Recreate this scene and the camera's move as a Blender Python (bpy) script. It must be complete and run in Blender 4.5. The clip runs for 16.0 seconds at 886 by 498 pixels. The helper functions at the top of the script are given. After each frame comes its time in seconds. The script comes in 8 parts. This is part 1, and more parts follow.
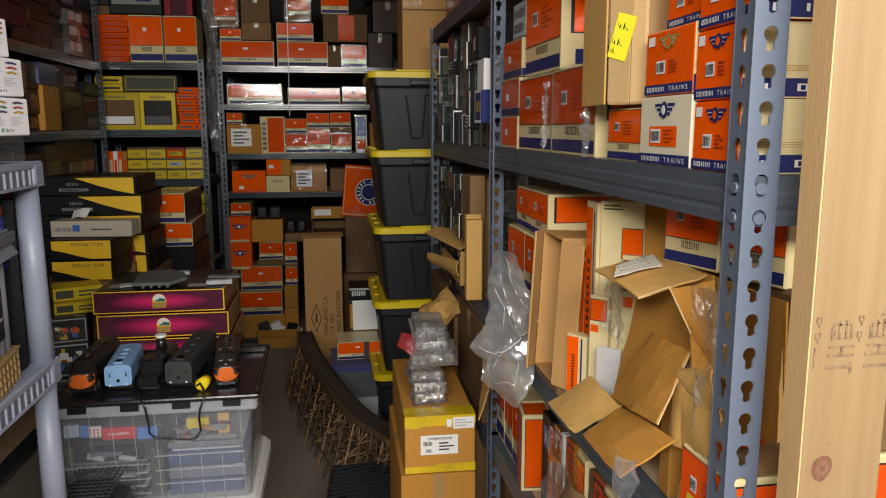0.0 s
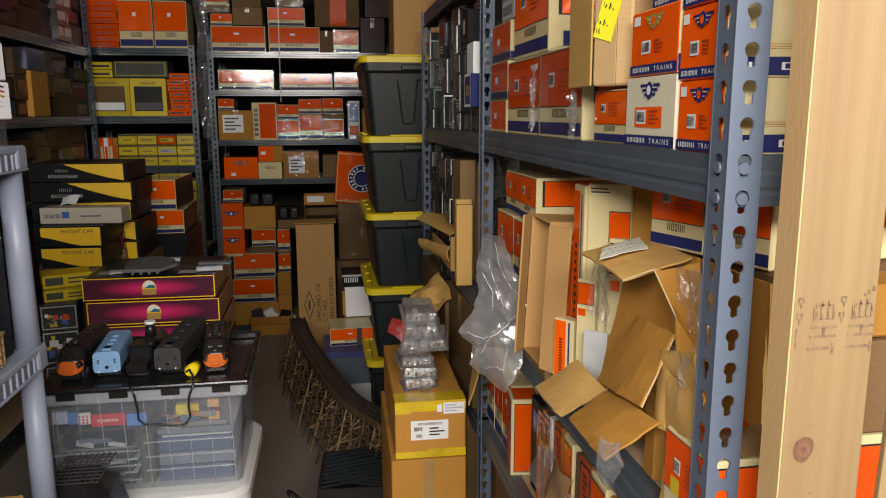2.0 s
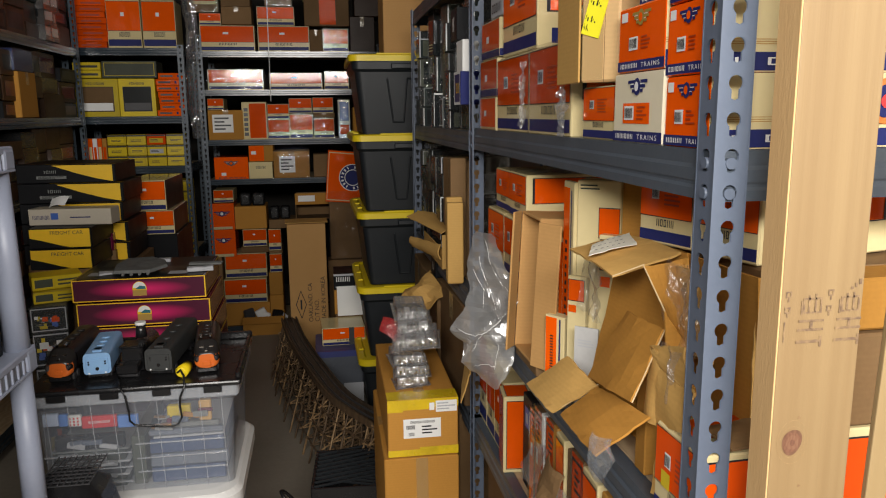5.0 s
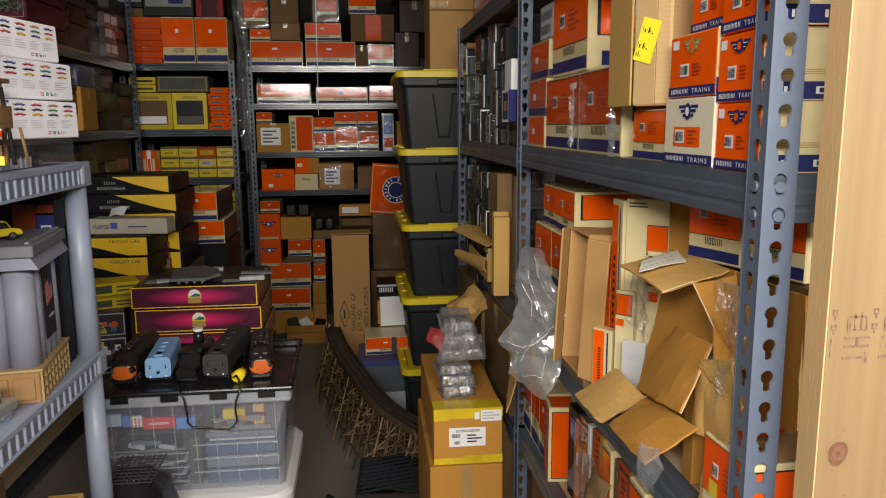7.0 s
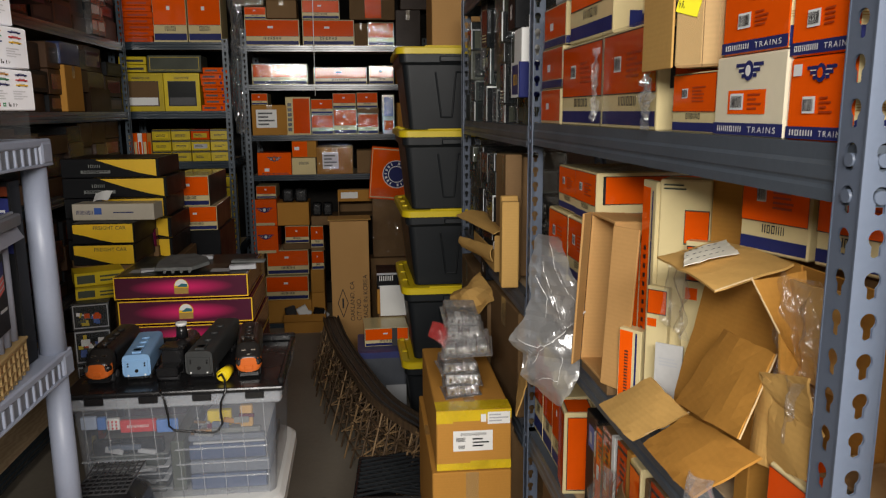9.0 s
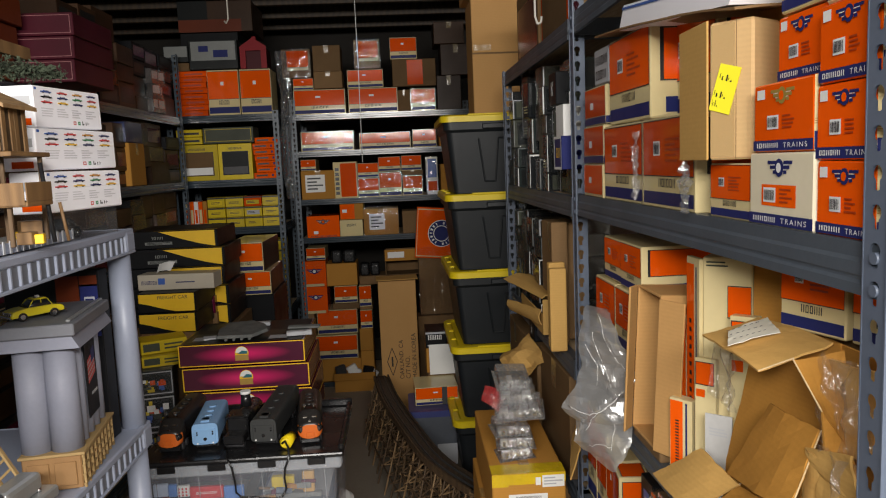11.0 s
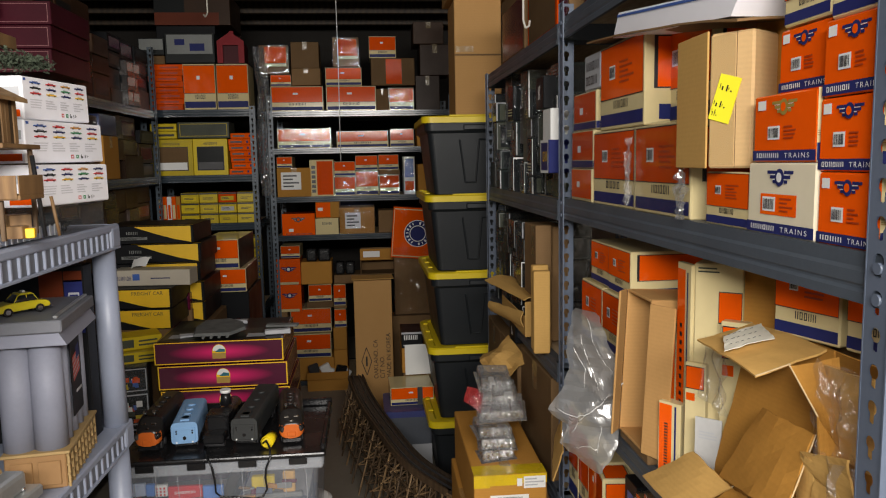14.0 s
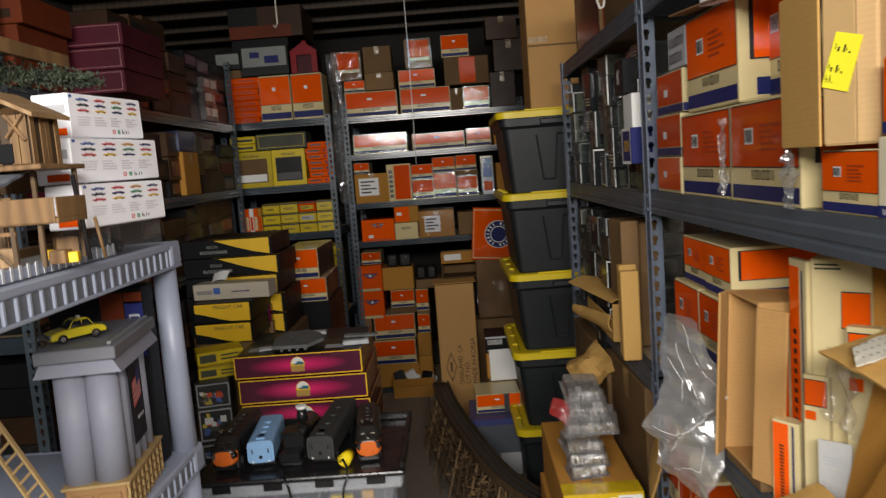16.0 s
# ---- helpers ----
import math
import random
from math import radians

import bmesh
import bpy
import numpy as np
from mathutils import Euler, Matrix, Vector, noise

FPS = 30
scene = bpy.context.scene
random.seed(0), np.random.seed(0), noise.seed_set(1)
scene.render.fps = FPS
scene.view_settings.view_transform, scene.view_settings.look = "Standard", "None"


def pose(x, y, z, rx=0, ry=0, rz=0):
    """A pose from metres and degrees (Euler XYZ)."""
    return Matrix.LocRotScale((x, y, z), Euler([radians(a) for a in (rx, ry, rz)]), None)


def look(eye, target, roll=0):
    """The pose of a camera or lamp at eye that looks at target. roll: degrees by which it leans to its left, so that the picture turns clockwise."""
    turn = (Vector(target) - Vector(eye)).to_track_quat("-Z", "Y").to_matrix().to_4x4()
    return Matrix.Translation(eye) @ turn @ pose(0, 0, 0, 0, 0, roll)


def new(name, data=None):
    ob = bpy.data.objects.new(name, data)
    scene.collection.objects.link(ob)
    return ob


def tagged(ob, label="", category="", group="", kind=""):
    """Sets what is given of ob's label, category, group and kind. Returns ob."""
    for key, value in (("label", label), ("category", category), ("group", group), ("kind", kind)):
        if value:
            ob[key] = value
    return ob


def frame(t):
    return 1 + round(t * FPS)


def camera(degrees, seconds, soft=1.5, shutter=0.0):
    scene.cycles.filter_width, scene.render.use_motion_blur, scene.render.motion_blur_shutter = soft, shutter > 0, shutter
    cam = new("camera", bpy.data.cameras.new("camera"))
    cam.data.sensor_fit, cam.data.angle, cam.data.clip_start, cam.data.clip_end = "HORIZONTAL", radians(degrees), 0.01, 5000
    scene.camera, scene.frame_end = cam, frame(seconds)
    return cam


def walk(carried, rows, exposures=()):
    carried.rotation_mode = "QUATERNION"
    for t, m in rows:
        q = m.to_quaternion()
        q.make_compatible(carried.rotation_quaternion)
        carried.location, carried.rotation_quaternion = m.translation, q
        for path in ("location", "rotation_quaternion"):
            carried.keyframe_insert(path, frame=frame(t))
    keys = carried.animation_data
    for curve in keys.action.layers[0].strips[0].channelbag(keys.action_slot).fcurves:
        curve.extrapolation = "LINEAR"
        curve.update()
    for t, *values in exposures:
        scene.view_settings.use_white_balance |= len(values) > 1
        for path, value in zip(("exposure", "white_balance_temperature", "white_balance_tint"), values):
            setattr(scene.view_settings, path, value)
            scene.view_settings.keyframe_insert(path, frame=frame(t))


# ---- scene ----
cam = camera(61.8, 16.0, 1.1, 0.5)
PATH = [
    (0, (0.106, 0.112, 1.508), (0.4, 2.063, 1.184), -0.1),
    (0.5, (0.105, 0.108, 1.507), (0.398, 2.06, 1.18), -0.0),
    (1, (0.106, 0.112, 1.502), (0.404, 2.061, 1.167), -0.1),
    (1.5, (0.121, 0.116, 1.499), (0.423, 2.062, 1.153), -0.2),
    (2, (0.122, 0.117, 1.501), (0.427, 2.061, 1.143), -0.2),
    (2.5, (0.119, 0.125, 1.495), (0.425, 2.067, 1.13), -0.2),
    (3, (0.12, 0.127, 1.498), (0.43, 2.068, 1.126), -0.3),
    (3.5, (0.125, 0.123, 1.499), (0.446, 2.061, 1.124), -0.2),
    (5.8, (0.125, 0.105, 1.501), (0.459, 2.045, 1.147), -1.4),
    (6, (0.12, 0.088, 1.505), (0.45, 2.029, 1.151), -2.4),
    (6.5, (0.095, 0.066, 1.511), (0.355, 2.021, 1.176), -1.8),
    (7, (0.09, 0.068, 1.514), (0.318, 2.027, 1.183), -0.4),
    (7.5, (0.094, 0.065, 1.51), (0.298, 2.024, 1.163), -0.7),
    (8, (0.109, 0.073, 1.492), (0.309, 2.026, 1.112), -1.0),
    (8.5, (0.094, 0.184, 1.481), (0.301, 2.134, 1.085), -1.0),
    (9, (0.104, 0.234, 1.49), (0.327, 2.187, 1.122), -0.4),
    (9.5, (0.146, 0.229, 1.483), (0.281, 2.201, 1.182), -0.6),
    (10, (0.126, 0.217, 1.515), (0.207, 2.198, 1.251), -2.3),
    (10.2, (0.108, 0.203, 1.532), (0.19, 2.185, 1.28), -2.5),
    (12.5, (0.066, 0.147, 1.558), (0.247, 2.127, 1.336), -1.0),
    (13, (0.068, 0.148, 1.558), (0.254, 2.128, 1.339), -0.9),
    (13.5, (0.052, 0.153, 1.559), (0.244, 2.131, 1.335), -0.9),
    (14, (0.035, 0.164, 1.555), (0.232, 2.14, 1.32), -1.1),
    (14.5, (0.039, 0.167, 1.546), (0.229, 2.142, 1.299), -1.4),
    (15, (0.037, 0.166, 1.549), (0.236, 2.138, 1.284), -1.8),
    (15.5, (0.037, 0.197, 1.54), (0.146, 2.176, 1.279), -2.3),
    (16, (0.07, 0.281, 1.55), (0.036, 2.268, 1.326), -4.3),
]
walk(cam, [(t, look(eye, target, roll)) for t, eye, target, roll in PATH], ((0, 0.0), (10.2, 0.03), (12.5, 0.06), (16, 0.06)))

# ---- light ----
FL = 0.06  # height of the floor
world = bpy.data.worlds.new("world")
scene.world = world
world.use_nodes = True
world.node_tree.nodes["Background"].inputs[0].default_value = (0.9, 0.95, 1.0, 1)
world.node_tree.nodes["Background"].inputs[1].default_value = 0.02


def area_lamp(name, m, sx, sy, watts, colour):
    la = bpy.data.lights.new(name, "AREA")
    la.shape, la.size, la.size_y, la.energy, la.color = "RECTANGLE", sx, sy, watts, colour
    ob = new(name, la)
    ob.matrix_world = m
    return ob


# a long strip fixture behind the camera
area_lamp("shop_lamp", look((0.08, -1.1, 2.19), (0.03, 3.2, 1.15)), 2.2, 0.36, 146, (1.0, 0.955, 0.90))

# ---- materials ----
MATS = {}


def surf(name, colour, rough=0.5, metal=0.0, var=0.18, scale=6.0, bump=0.08, fine=90.0, tint=0.0, coat=0.0, second=None, amount=0.5, spec=0.5, card=False, ribs=False):
    """Painted, printed or plastic surface with blotches, fine grain and a little shift of tone from thing to thing."""
    if name in MATS:
        return MATS[name]
    m = bpy.data.materials.new(name)
    m.use_nodes = True
    nt = m.node_tree
    b = nt.nodes["Principled BSDF"]
    tc = nt.nodes.new("ShaderNodeTexCoord")
    n1, n2 = nt.nodes.new("ShaderNodeTexNoise"), nt.nodes.new("ShaderNodeTexNoise")
    for n, s, d in ((n1, scale, 6), (n2, fine, 3)):
        n.inputs["Scale"].default_value, n.inputs["Detail"].default_value = s, d
        nt.links.new(tc.outputs["Object"], n.inputs["Vector"])
    mix = nt.nodes.new("ShaderNodeMix")
    mix.data_type = "RGBA"
    ramp = nt.nodes.new("ShaderNodeMapRange")
    ramp.inputs["From Min"].default_value, ramp.inputs["From Max"].default_value = 0.35, 0.7
    ramp.inputs["To Max"].default_value = amount
    nt.links.new(n1.outputs["Fac"], ramp.inputs["Value"])
    nt.links.new(ramp.outputs["Result"], mix.inputs["Factor"])
    dark = second or tuple(c * (1 - var * 2) for c in colour)
    mix.inputs["A"].default_value, mix.inputs["B"].default_value = (*colour, 1), (*dark, 1)
    hsv = nt.nodes.new("ShaderNodeHueSaturation")
    nt.links.new(mix.outputs["Result"], hsv.inputs["Color"])
    info = nt.nodes.new("ShaderNodeObjectInfo")
    val = nt.nodes.new("ShaderNodeMapRange")
    val.inputs["To Min"].default_value, val.inputs["To Max"].default_value = 1 - tint, 1 + tint
    nt.links.new(info.outputs["Random"], val.inputs["Value"])
    grain = nt.nodes.new("ShaderNodeMath")
    grain.operation = "MULTIPLY_ADD"
    grain.inputs[1].default_value = var
    nt.links.new(n2.outputs["Fac"], grain.inputs[0])
    sub = nt.nodes.new("ShaderNodeMath")
    sub.operation = "SUBTRACT"
    sub.inputs[1].default_value = var * 0.5
    nt.links.new(val.outputs["Result"], sub.inputs[0])
    nt.links.new(sub.outputs[0], grain.inputs[2])
    nt.links.new(grain.outputs[0], hsv.inputs["Value"])
    nt.links.new(hsv.outputs["Color"], b.inputs["Base Color"])
    rr = nt.nodes.new("ShaderNodeMapRange")
    rr.inputs["To Min"].default_value, rr.inputs["To Max"].default_value = (rough * 0.85, rough * 1.25) if card else (max(0.05, rough - 0.1), min(1, rough + 0.14))
    nt.links.new(n1.outputs["Fac"], rr.inputs["Value"])
    nt.links.new(rr.outputs["Result"], b.inputs["Roughness"])
    b.inputs["Metallic"].default_value = metal
    b.inputs["Specular IOR Level"].default_value = spec
    b.inputs["Coat Weight"].default_value = coat
    b.inputs["Coat Roughness"].default_value = 0.25
    bp = nt.nodes.new("ShaderNodeBump")
    bp.inputs["Strength"].default_value, bp.inputs["Distance"].default_value = bump, 0.01
    add = nt.nodes.new("ShaderNodeMath")
    add.operation = "MULTIPLY_ADD"
    add.inputs[1].default_value = 0.03 if card else 0.25
    nt.links.new(n2.outputs["Fac"], add.inputs[0])
    nt.links.new(n1.outputs["Fac"], add.inputs[2])
    nt.links.new(add.outputs[0], bp.inputs["Height"])
    nt.links.new(bp.outputs["Normal"], b.inputs["Normal"])
    if card:
        # pale scuffs and rubbed spots on the print
        n3, sm, pale = nt.nodes.new("ShaderNodeTexNoise"), nt.nodes.new("ShaderNodeMapRange"), nt.nodes.new("ShaderNodeMix")
        n3.inputs["Scale"].default_value, n3.inputs["Detail"].default_value, n3.inputs["Roughness"].default_value = 26, 9, 0.7
        nt.links.new(tc.outputs["Object"], n3.inputs["Vector"])
        sm.inputs["From Min"].default_value, sm.inputs["From Max"].default_value, sm.inputs["To Max"].default_value = 0.60, 0.74, 0.4
        nt.links.new(n3.outputs["Fac"], sm.inputs["Value"])
        pale.data_type = "RGBA"
        pale.inputs["B"].default_value = (*(c * 0.8 + 0.12 * k for c, k in zip(colour, (1.0, 0.75, 0.45))), 1)
        nt.links.new(sm.outputs["Result"], pale.inputs["Factor"])
        nt.links.new(hsv.outputs["Color"], pale.inputs["A"])
        nt.links.new(pale.outputs["Result"], b.inputs["Base Color"])
    if ribs:
        # faint corrugation showing through the liner
        wv, wm, fl_ = nt.nodes.new("ShaderNodeTexWave"), nt.nodes.new("ShaderNodeMix"), nt.nodes.new("ShaderNodeMath")
        wv.bands_direction = "Z"
        wv.inputs["Scale"].default_value, wv.inputs["Distortion"].default_value, wv.inputs["Detail"].default_value = 46, 2.0, 2
        nt.links.new(tc.outputs["Object"], wv.inputs["Vector"])
        fl_.operation = "MULTIPLY"
        fl_.inputs[1].default_value = 0.055
        nt.links.new(wv.outputs["Fac"], fl_.inputs[0])
        wm.data_type = "RGBA"
        wm.inputs["B"].default_value = (*(c * 0.35 for c in colour), 1)
        nt.links.new(fl_.outputs[0], wm.inputs["Factor"])
        nt.links.new(hsv.outputs["Color"], wm.inputs["A"])
        nt.links.new(wm.outputs["Result"], b.inputs["Base Color"])
    MATS[name] = m
    return m


def wood(name, light, dark, stretch=(18, 18, 1.2), rough=0.55, rings=7.0, bump=0.1, bands=0.45):
    m = bpy.data.materials.new(name)
    m.use_nodes = True
    nt = m.node_tree
    b = nt.nodes["Principled BSDF"]
    tc, mp = nt.nodes.new("ShaderNodeTexCoord"), nt.nodes.new("ShaderNodeMapping")
    mp.inputs["Scale"].default_value = stretch
    nt.links.new(tc.outputs["Object"], mp.inputs["Vector"])
    n1, n2, wv = nt.nodes.new("ShaderNodeTexNoise"), nt.nodes.new("ShaderNodeTexNoise"), nt.nodes.new("ShaderNodeTexWave")
    n1.inputs["Scale"].default_value, n1.inputs["Detail"].default_value = 1.3, 5
    n2.inputs["Scale"].default_value, n2.inputs["Detail"].default_value = 14, 4
    wv.inputs["Scale"].default_value, wv.inputs["Distortion"].default_value = rings * 0.1, 9
    wv.inputs["Detail"].default_value = 3
    for n in (n1, n2, wv):
        nt.links.new(mp.outputs["Vector"], n.inputs["Vector"])
    a = nt.nodes.new("ShaderNodeMath")
    a.operation = "MULTIPLY_ADD"
    a.inputs[1].default_value = bands
    nt.links.new(wv.outputs["Fac"], a.inputs[0])
    h = nt.nodes.new("ShaderNodeMath")
    h.operation = "MULTIPLY"
    h.inputs[1].default_value = 0.95 - bands
    nt.links.new(n1.outputs["Fac"], h.inputs[0])
    nt.links.new(h.outputs[0], a.inputs[2])
    cr = nt.nodes.new("ShaderNodeValToRGB")
    cr.color_ramp.elements[0].position, cr.color_ramp.elements[1].position = 0.25, 0.8
    cr.color_ramp.elements[0].color, cr.color_ramp.elements[1].color = (*light, 1), (*dark, 1)
    nt.links.new(a.outputs[0], cr.inputs["Fac"])
    nt.links.new(cr.outputs["Color"], b.inputs["Base Color"])
    b.inputs["Roughness"].default_value = rough
    bp = nt.nodes.new("ShaderNodeBump")
    bp.inputs["Strength"].default_value, bp.inputs["Distance"].default_value = bump, 0.004
    nt.links.new(n2.outputs["Fac"], bp.inputs["Height"])
    nt.links.new(bp.outputs["Normal"], b.inputs["Normal"])
    return m


def film(name, colour, alpha, rough=0.12, crinkle=25.0, bump=0.6, gloss=0.25, edge=0.5):
    """Thin clear plastic: mostly see-through, milky by alpha, with crinkled gloss."""
    m = bpy.data.materials.new(name)
    m.use_nodes = True
    nt = m.node_tree
    nt.nodes.remove(nt.nodes["Principled BSDF"])
    out = nt.nodes["Material Output"]
    tr, df, gl = nt.nodes.new("ShaderNodeBsdfTransparent"), nt.nodes.new("ShaderNodeBsdfDiffuse"), nt.nodes.new("ShaderNodeBsdfGlossy")
    tr.inputs[0].default_value = (0.93, 0.93, 0.93, 1)
    df.inputs[0].default_value = (*colour, 1)
    gl.inputs["Roughness"].default_value = rough
    tc, nz, bp = nt.nodes.new("ShaderNodeTexCoord"), nt.nodes.new("ShaderNodeTexNoise"), nt.nodes.new("ShaderNodeBump")
    nz.inputs["Scale"].default_value, nz.inputs["Detail"].default_value = crinkle, 4
    nt.links.new(tc.outputs["Object"], nz.inputs["Vector"])
    nt.links.new(nz.outputs["Fac"], bp.inputs["Height"])
    bp.inputs["Strength"].default_value, bp.inputs["Distance"].default_value = bump, 0.02
    nt.links.new(bp.outputs["Normal"], gl.inputs["Normal"])
    m1, m2 = nt.nodes.new("ShaderNodeMixShader"), nt.nodes.new("ShaderNodeMixShader")
    m1.inputs[0].default_value = alpha
    nt.links.new(tr.outputs[0], m1.inputs[1])
    nt.links.new(df.outputs[0], m1.inputs[2])
    fr, sc, pw = nt.nodes.new("ShaderNodeLayerWeight"), nt.nodes.new("ShaderNodeMath"), nt.nodes.new("ShaderNodeMath")
    pw.operation = "POWER"
    pw.inputs[1].default_value = 3.0
    nt.links.new(fr.outputs["Facing"], pw.inputs[0])
    sc.operation = "MULTIPLY_ADD"
    sc.inputs[1].default_value, sc.inputs[2].default_value = edge, gloss
    nt.links.new(pw.outputs[0], sc.inputs[0])
    nt.links.new(sc.outputs[0], m2.inputs[0])
    nt.links.new(m1.outputs[0], m2.inputs[1])
    nt.links.new(gl.outputs[0], m2.inputs[2])
    nt.links.new(m2.outputs[0], out.inputs["Surface"])
    return m


STEEL = surf("grey_blue_paint", (0.112, 0.138, 0.190), 0.42, 0.0, 0.15, 5, 0.05, 120, spec=0.5)
STEEL_DARK = surf("dark_beam_paint", (0.072, 0.088, 0.110), 0.42, 0.0, 0.2, 5, 0.05, 120)
CARD = surf("cardboard", (0.44, 0.212, 0.041), 0.8, 0, 0.16, 4, 0.12, 160, tint=0.14, second=(0.38, 0.175, 0.033), spec=0.15, ribs=True)
CARD_PALE = surf("pale_cardboard", (0.56, 0.335, 0.105), 0.75, 0, 0.12, 4, 0.1, 160, tint=0.08, second=(0.48, 0.282, 0.084), spec=0.15, ribs=True)
CARD_BUFF = surf("buff_cardboard", (0.50, 0.283, 0.106), 0.75, 0, 0.12, 4, 0.1, 160, tint=0.08, second=(0.43, 0.236, 0.083), spec=0.15, ribs=True)
# darker cardboard: dark brown boxes, and shade put into those set behind
CARD_DARK = surf("dark_and_shaded_cardboard", (0.19, 0.112, 0.05), 0.75, 0, 0.2, 5, 0.12, 140, tint=0.25, spec=0.2, ribs=True)
# copy of the cardboard with the racks' shade put into its colour
SHADE_CARD = surf("shade_darkened_cardboard", (0.048, 0.024, 0.012), 0.42, 0, 0.25, 6, 0.12, 60, tint=0.4, spec=0.2)
ORANGE = surf("orange_print", (0.84, 0.100, 0.003), 0.065, 0, 0.10, 3, 0.06, 60, tint=0.10, spec=0.24, card=True)
ORANGE_OLD = surf("faded_orange_print", (0.70, 0.075, 0.003), 0.06, 0, 0.14, 3, 0.08, 60, tint=0.16, spec=0.30, card=True)
CREAM = surf("cream_print", (0.69, 0.575, 0.31), 0.07, 0, 0.10, 3, 0.06, 60, tint=0.06, spec=0.24, card=True)
NAVY = surf("navy_print", (0.022, 0.028, 0.13), 0.4, 0, 0.15, 9, 0.03, 80, spec=0.12)
INK = surf("black_print", (0.012, 0.012, 0.014), 0.4, 0, 0.1, 9, 0.02, 80)
PAPER = surf("white_paper", (0.78, 0.78, 0.76), 0.55, 0, 0.05, 7, 0.03, 90)
REDTXT = surf("dark_red_print", (0.42, 0.045, 0.006), 0.4, 0, 0.1, 9, 0.02, 80)
BLACK = surf("black_card", (0.010, 0.0105, 0.012), 0.42, 0, 0.2, 9, 0.05, 80, spec=0.12)
CHAR = surf("charcoal_card", (0.018, 0.020, 0.020), 0.35, 0, 0.25, 8, 0.06, 80, tint=0.4, spec=0.15)
SAGE = surf("grey_green_card", (0.060, 0.066, 0.048), 0.32, 0, 0.25, 8, 0.06, 80, tint=0.4, spec=0.15)
YELLOW = surf("yellow_print", (0.85, 0.52, 0.015), 0.4, 0, 0.1, 6, 0.04, 80, tint=0.05, coat=0.2)
LIME = surf("lime_yellow_print", (0.62, 0.46, 0.014), 0.3, 0, 0.14, 6, 0.05, 80, tint=0.15, spec=0.3)
MAROON = surf("maroon_print", (0.10, 0.007, 0.027), 0.16, 0, 0.15, 6, 0.05, 80, tint=0.25, spec=0.4)
BLUE = surf("blue_print", (0.05, 0.12, 0.42), 0.4, 0, 0.15, 6, 0.04, 80)
LTBLUE = surf("light_blue_plastic", (0.21, 0.38, 0.62), 0.38, 0, 0.08, 9, 0.03, 120)
RED = surf("red_print", (0.62, 0.035, 0.04), 0.4, 0, 0.1, 6, 0.04, 80)
GREYPRINT = surf("grey_print", (0.42, 0.43, 0.45), 0.5, 0, 0.06, 7, 0.02, 90)
PINE = wood("pine", (0.276, 0.187, 0.088), (0.185, 0.112, 0.046), (22, 22, 0.6), 0.6, 9, bands=0.06)
# sawn wood raised in colour, making up for weak light on that side
PINE_EDGE = wood("sawn_pine_lightened", (0.60, 0.385, 0.175), (0.55, 0.345, 0.150), (30, 30, 6), 0.85, 6, 0.12, bands=0.05)
LATH = wood("pale_pine", (0.33, 0.235, 0.115), (0.25, 0.165, 0.07), (22, 22, 0.6), 0.6, 9, bands=0.06)
KNOT = wood("knot", (0.17, 0.08, 0.046), (0.14, 0.06, 0.034), (60, 60, 60), 0.5, 14)
STAMP = surf("ink_stamp", (0.125, 0.075, 0.046), 0.7, 0, 0.3, 160, 0.02, 400, second=(0.265, 0.172, 0.084), amount=1.0)
BOARD = wood("particle_board", (0.50, 0.37, 0.22), (0.40, 0.28, 0.16), (14, 14, 14), 0.8, 9)
DARKWOOD = wood("dark_joist", (0.050, 0.030, 0.014), (0.020, 0.012, 0.006), (12, 1.5, 12), 0.6, 6)
TRESTLE = wood("stained_trestle", (0.115, 0.07, 0.034), (0.07, 0.04, 0.019), (30, 30, 6), 0.7, 6)
TANWOOD = wood("tan_model_wood", (0.20, 0.112, 0.044), (0.115, 0.062, 0.024), (30, 30, 6), 0.65, 6)
STICK = wood("tan_sticks", (0.30, 0.19, 0.09), (0.20, 0.115, 0.05), (30, 30, 6), 0.65, 6)
TOTE = surf("black_tote_plastic", (0.011, 0.014, 0.017), 0.48, 0, 0.15, 7, 0.06, 150)
LID = surf("yellow_lid_plastic", (0.80, 0.60, 0.012), 0.4, 0, 0.08, 7, 0.04, 150)
BANK = surf("grey_model_plastic", (0.225, 0.235, 0.29), 0.5, 0, 0.1, 9, 0.05, 150, spec=0.25)
RESIN = surf("grey_resin", (0.272, 0.304, 0.392), 0.42, 0, 0.08, 7, 0.04, 150)
RESIN_DARK = surf("recess_shade_and_roof_grey", (0.13, 0.14, 0.165), 0.45, 0, 0.1, 7, 0.04, 150)
WHITEPL = surf("white_plastic", (0.72, 0.72, 0.70), 0.4, 0, 0.05, 7, 0.03, 120)
BLACKPL = surf("black_plastic", (0.012, 0.012, 0.013), 0.25, 0, 0.15, 12, 0.04, 120)
GREYPL = surf("dull_black_plastic", (0.045, 0.045, 0.048), 0.45, 0, 0.15, 9, 0.04, 120)
CHROME = surf("chrome", (0.75, 0.76, 0.78), 0.15, 1.0, 0.05, 30, 0.02, 120)
SILVER = surf("silver_plastic", (0.42, 0.43, 0.43), 0.3, 0.6, 0.15, 25, 0.06, 160)
CONCRETE = surf("concrete_floor", (0.30, 0.265, 0.212), 0.6, 0, 0.2, 2.2, 0.08, 50, second=(0.19, 0.165, 0.13))
# near-black wall: the unlit back of the room put into its colour
WALL = surf("shade_darkened_wall_board", (0.016, 0.013, 0.010), 0.85, 0, 0.15, 2.5, 0.08, 60)
